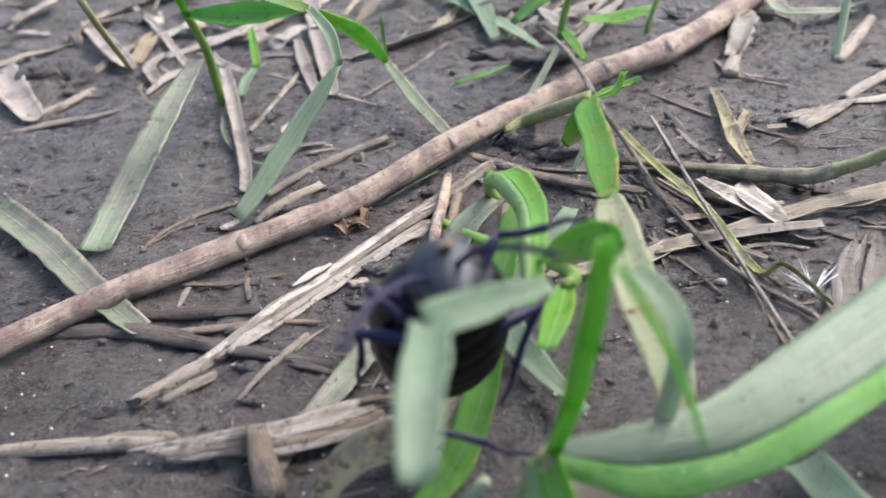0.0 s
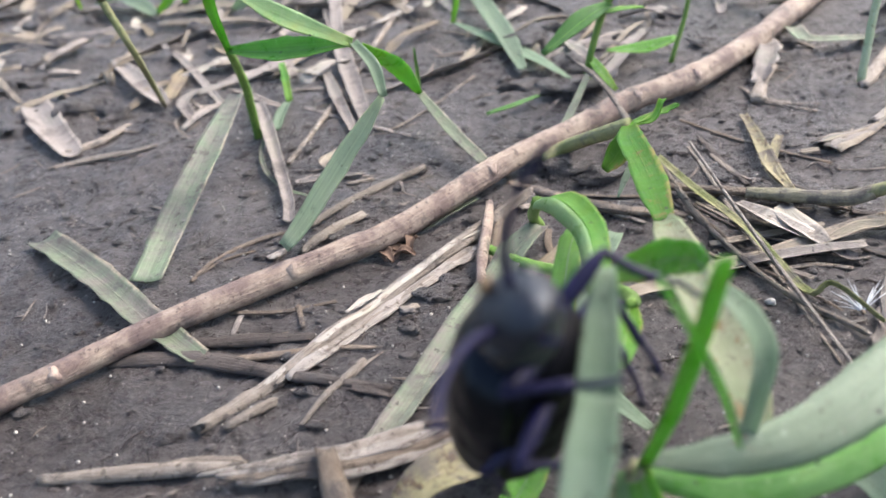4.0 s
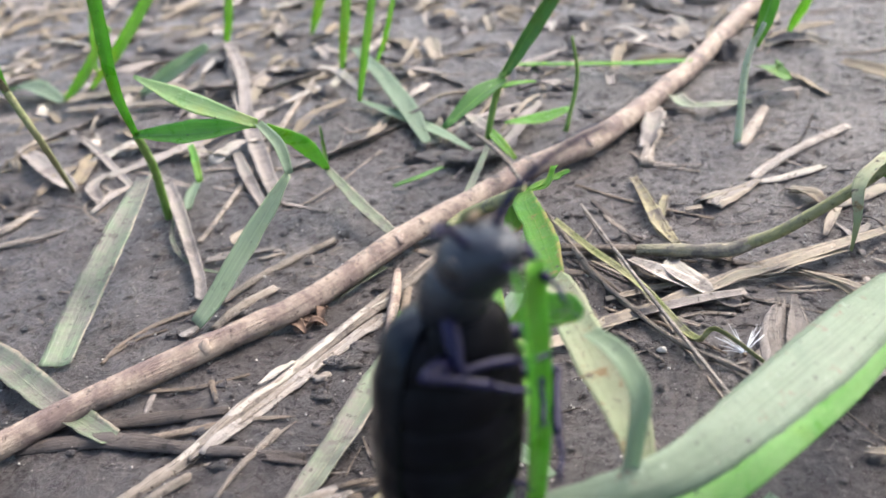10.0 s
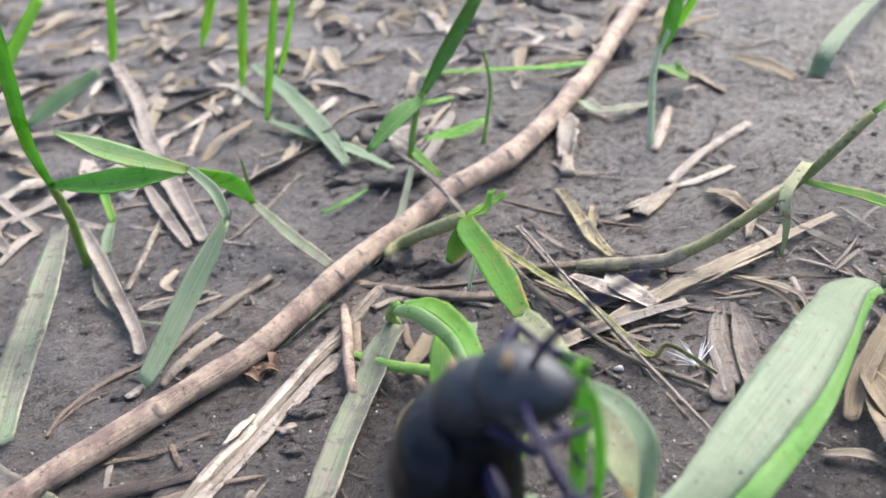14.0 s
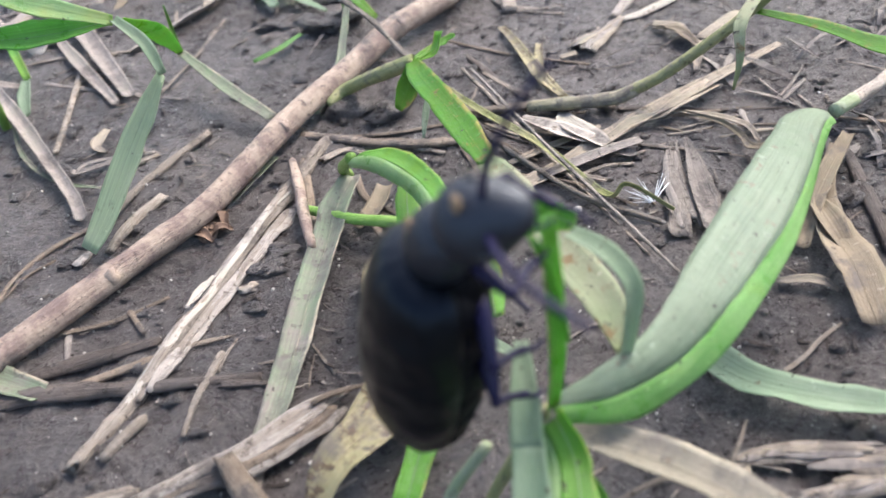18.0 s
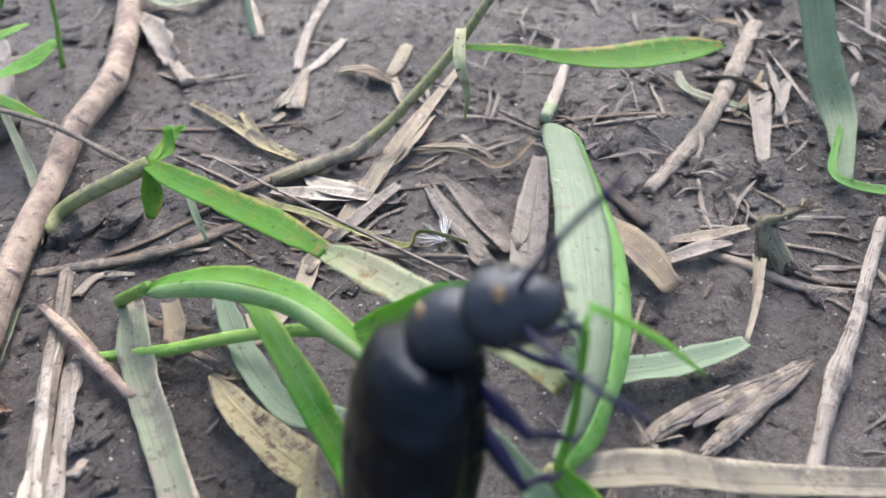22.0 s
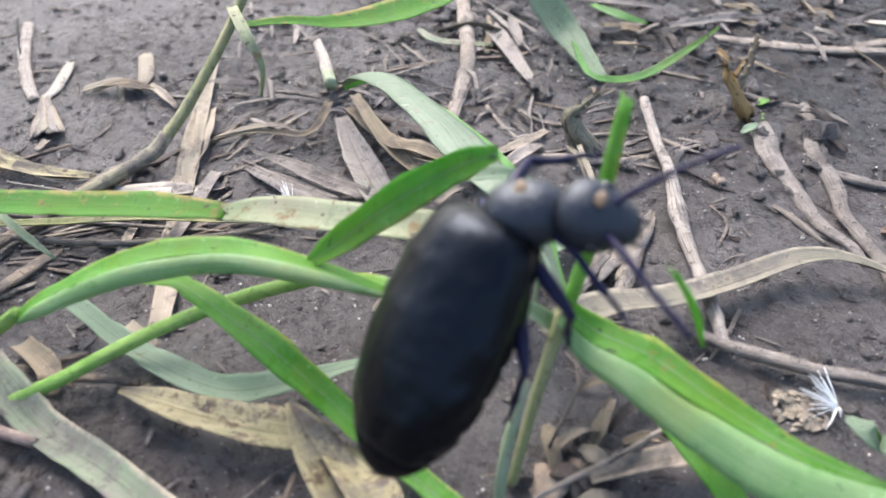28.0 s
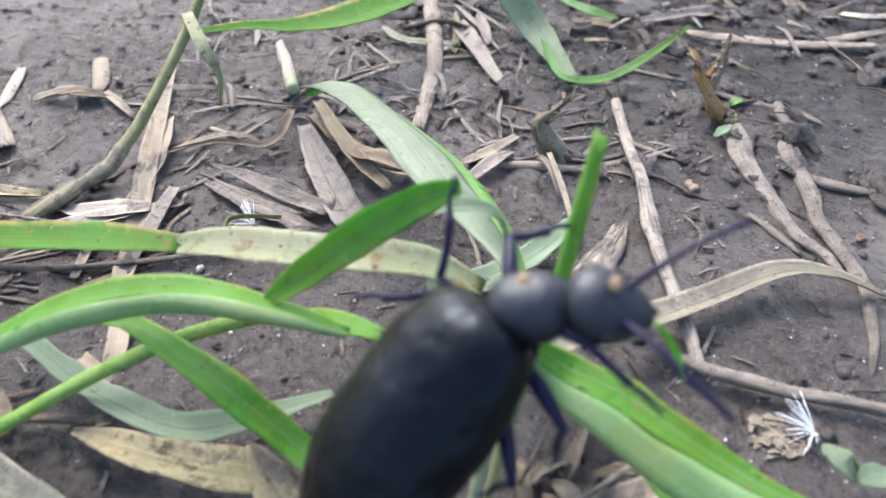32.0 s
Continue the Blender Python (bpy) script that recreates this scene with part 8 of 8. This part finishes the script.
    step("middle_l", (
        (0, -4.4, -9.6, -1.9), (1, -3.7, -9.7, -4), (2, -4.2, -9.3, -5), (2.5, -4.9, -9.1, -5.3), (4.5, -2, -4.7, -8.3),
        (6, -1.8, -1.3, -6.6), (9, -1.7, -6.5, -5.8), (13, -2.6, -4.3, -7.4), (16, -0.7, -4.9, -6.9), (20, 3.2, -1.4, -6),
        (22.5, 0, -6.5, -12.5), (27.5, -2.6, -1.7, -11.8), (28.5, -8.4, 4, -3.2), (29.5, -7.3, 3.5, 1.8), (31.5, -6.8, 4.8, 3.5),
        (32, -7.3, 4.7, 2.7),
    ))
    step("middle_r", (
        (0, 7, -8.5, -2.1), (1, 2, -2.5, -6.5), (2, 8.8, -5.3, 1), (2.5, 6.4, -5.7, 3.4), (4.5, 2, -3, -7),
        (6, -0.4, -7.7, -7.7), (6.5, 1.5, -3, -8), (7, 1, -2, -7), (9, 0.5, -2, -7), (13, 0.5, -2, -7.5),
        (16, -0.4, -7.7, -7.4), (20, 3.4, -4.2, -6.5), (22.2, 4, -5.9, -9.5), (23, 4.5, -5.6, -9.6), (24, 4.4, -6.1, -9.3),
        (27, 0.6, -3.7, -10.5), (28, 2, -6.3, -9.5), (29.5, 3.7, -4.8, -10.2), (30.5, 0.6, -3.3, -10.6), (32, 3.8, -6, -9.5),
    ))
    step("hind_l", (
        (0, -2, -9, -7), (4.5, -2, -9, -8), (9, -1.5, -9, -8), (16, -1.5, -9, -8), (22.5, -2, -9, -8),
        (27.5, -3, -9, -8), (28.5, -10.7, -7.5, 1), (29.5, -11.5, -4.1, -6.1), (32, -11.8, -6.3, -1.4),
    ))
    step("hind_r", (
        (0, -2.2, -7.3, -11.1), (1, 3.3, -11.8, -9.2), (2.5, 4.5, -13.1, -6.8), (4.5, 4.9, -13.7, -1.2), (6, 0.2, -13.6, -5.4),
        (9, -2.3, -12.8, -4.6), (13, -3.3, -12, -5.5), (16, 2.3, -13, -7.6), (18, 2.6, -12.6, -8.2), (19.8, 2.9, -12.6, -8.2),
        (20.5, 1.7, -11.3, -9.8), (21, 1.1, -10.9, -10.1), (22.5, 3, -10.8, -10.3), (23, 2.8, -12.7, -8.1), (24, 3.1, -13, -7.5),
        (26.5, 1.1, -12.5, -8.2), (27, 0.3, -11.2, -9.6), (28, 1.8, -12.8, -7.9), (29.5, 3.1, -12.7, -7.9), (32, 0.9, -11.2, -9.8),
    ))
    swayed(cut_blade, (3.0, 37.7, 15.8), (
        (0, 3.1, 0.5, -0.3), (1.5, 5.5, 1.3, -0.5), (2, 3.7, 2.3, -0.1), (5, 5.1, 1.1, -0.4), (5.5, 2.3, 2.8, 0.2), (6.5, -0.4, 1, 0.2),
        (7, -0.2, -1.9, -0.3), (9, -8.4, -3.7, 0.4), (11, -8.6, -4.5, 0.3), (12, -13.6, -6.7, 0.6), (12.5, -11.3, -6.7, 0.3), (13, -7.6, 0.4, 1),
        (13.5, -3.2, -0.6, 0.3), (16, -4.8, -9.4, -1), (17, -7.1, -9.6, -0.7), (18, -4.5, -9.1, -1), (20.5, -6.3, -9.9, -0.9), (21, -5.5, -8.2, -0.7),
        (21.5, -3.7, -8.6, -1), (22.2, -3.4, -12.4, -1.7), (23, -6.8, -9.9, -0.8), (23.5, -7, -14.5, -1.6), (24, -6.9, -14.9, -1.6), (24.5, -7.4, -13.1, -1.3),
        (26.5, -10.4, -20.4, -2.1), (27.5, -5.1, -6.8, -0.5), (28, -2.3, -5, -0.5), (29, -0.3, -3.9, -0.6), (30, -1.4, -5, -0.7), (32, -0.7, -3.3, -0.5),
    ))
    walk(torn_strip, [(t, at_mm(*p)) for t, *p in (
        (0, 5.9, 31.5, 34.1, -67.9, 4.9, -86.4),
        (2, 5.7, 34.4, 32.8, -63.9, 6.6, -86.4),
        (5, 1.2, 29, 36, -68.6, 9.1, -81.7),
        (6, 4.1, 28.9, 36.7, -74, 9.9, -87.5),
        (9, 2.2, 27.9, 38.9, -84.1, 13.1, -83.3),
        (11, 1.4, 27.6, 40.1, -87.2, 13.6, -85.7),
        (12, 1.4, 27.2, 41.1, -70.5, 16.3, -75.7),
        (13, 2.2, 27, 39.3, -75.9, 17, -68.8),
        (16, 0.8, 32.8, 39, -67.6, 12.3, -66.4),
        (18, 0.2, 35.9, 37, -73.3, 4, -88.5),
        (19, 0.8, 34.9, 37.1, -72.2, 1.9, -94),
        (19.5, 0.8, 33.9, 37.2, -73.8, -6.9, -119.7),
        (20.5, -0.2, 34, 37.8, -71.9, 7, -79.2),
        (21, -1.2, 35.2, 39.1, -70.5, 7.8, -88.3),
        (21.5, -1.1, 35.8, 39.9, -32.7, 2.6, -110.1),
        (22, 0.5, 35.1, 36.7, -46.1, 1.1, -121),
        (22.5, -0.2, 37.1, 37.6, -11.2, 4.6, -108.9),
        (23, -1.3, 35.9, 37.6, -22.6, 1.1, -134),
        (24, -3.4, 36.9, 37.7, 31.3, -5, -171.2),
        (24.5, 2.3, 38.1, 35.9, 35, -3.6, -171.2),
        (26.5, -0.9, 34.7, 37.3, -7.3, 5.2, -136.5),
        (27, -3.2, 35.8, 34.5, -42.6, 7.8, -121.6),
        (28, -7, 31.6, 28.4, -56.7, 6.1, -133.5),
        (30, -3.8, 29.8, 27.4, -50.1, 2.6, -150.4),
        (31, -5.7, 31.9, 27.2, -56.9, 6.4, -130.8),
        (32, -4, 30.3, 25.9, -56.5, 5.5, -131.4),
    )])
    bends = (  # time, the bend, the upper end, the lower end
        (0, (-2.9, 33.8, 29.7), (4.0, 38.0, 28.7), (-3.5, 23.1, 28.7)),
        (0.5, (-2.3, 34.3, 30.2), (3.2, 37.8, 28.3), (0.3, 26.9, 29.2)),
        (1, (1.7, 35.3, 26.3), (3.1, 39.1, 28.0), (0.0, 30.9, 24.3)),
        (2.5, (1.0, 34.7, 27.4), (1.7, 38.4, 29.0), (0.2, 30.5, 25.6)),
        (5, (-0.7, 31.0, 25.9), (0.2, 34.0, 28.0), (-1.7, 28.3, 24.4)),
        (7, (-0.1, 34.8, 16.7), (2.2, 40.5, 20.0), (-2.4, 29.0, 13.4)),
        (20, (-0.1, 34.8, 16.7), (2.2, 40.5, 20.0), (-2.4, 29.0, 13.4)),
        (23, (0.8, 37.2, 13.2), (0, 42, 18.2), (1.7, 32.5, 8.1)),
        (26.5, (3.9, 37.1, 11.1), (2.3, 41.7, 16.1), (5.5, 32.5, 6.0)),
        (32, (3.9, 37.1, 11.1), (2.3, 41.7, 16.1), (5.5, 32.5, 6.0)),
    )
    walk(leaf_upper, [(t, laid(bend, end, (-0.3, -0.6, 1))) for t, bend, end, _ in bends])
    walk(leaf_lower, [(t, laid(bend, end, (-0.3, -0.6, 1))) for t, bend, _, end in bends])


motions()
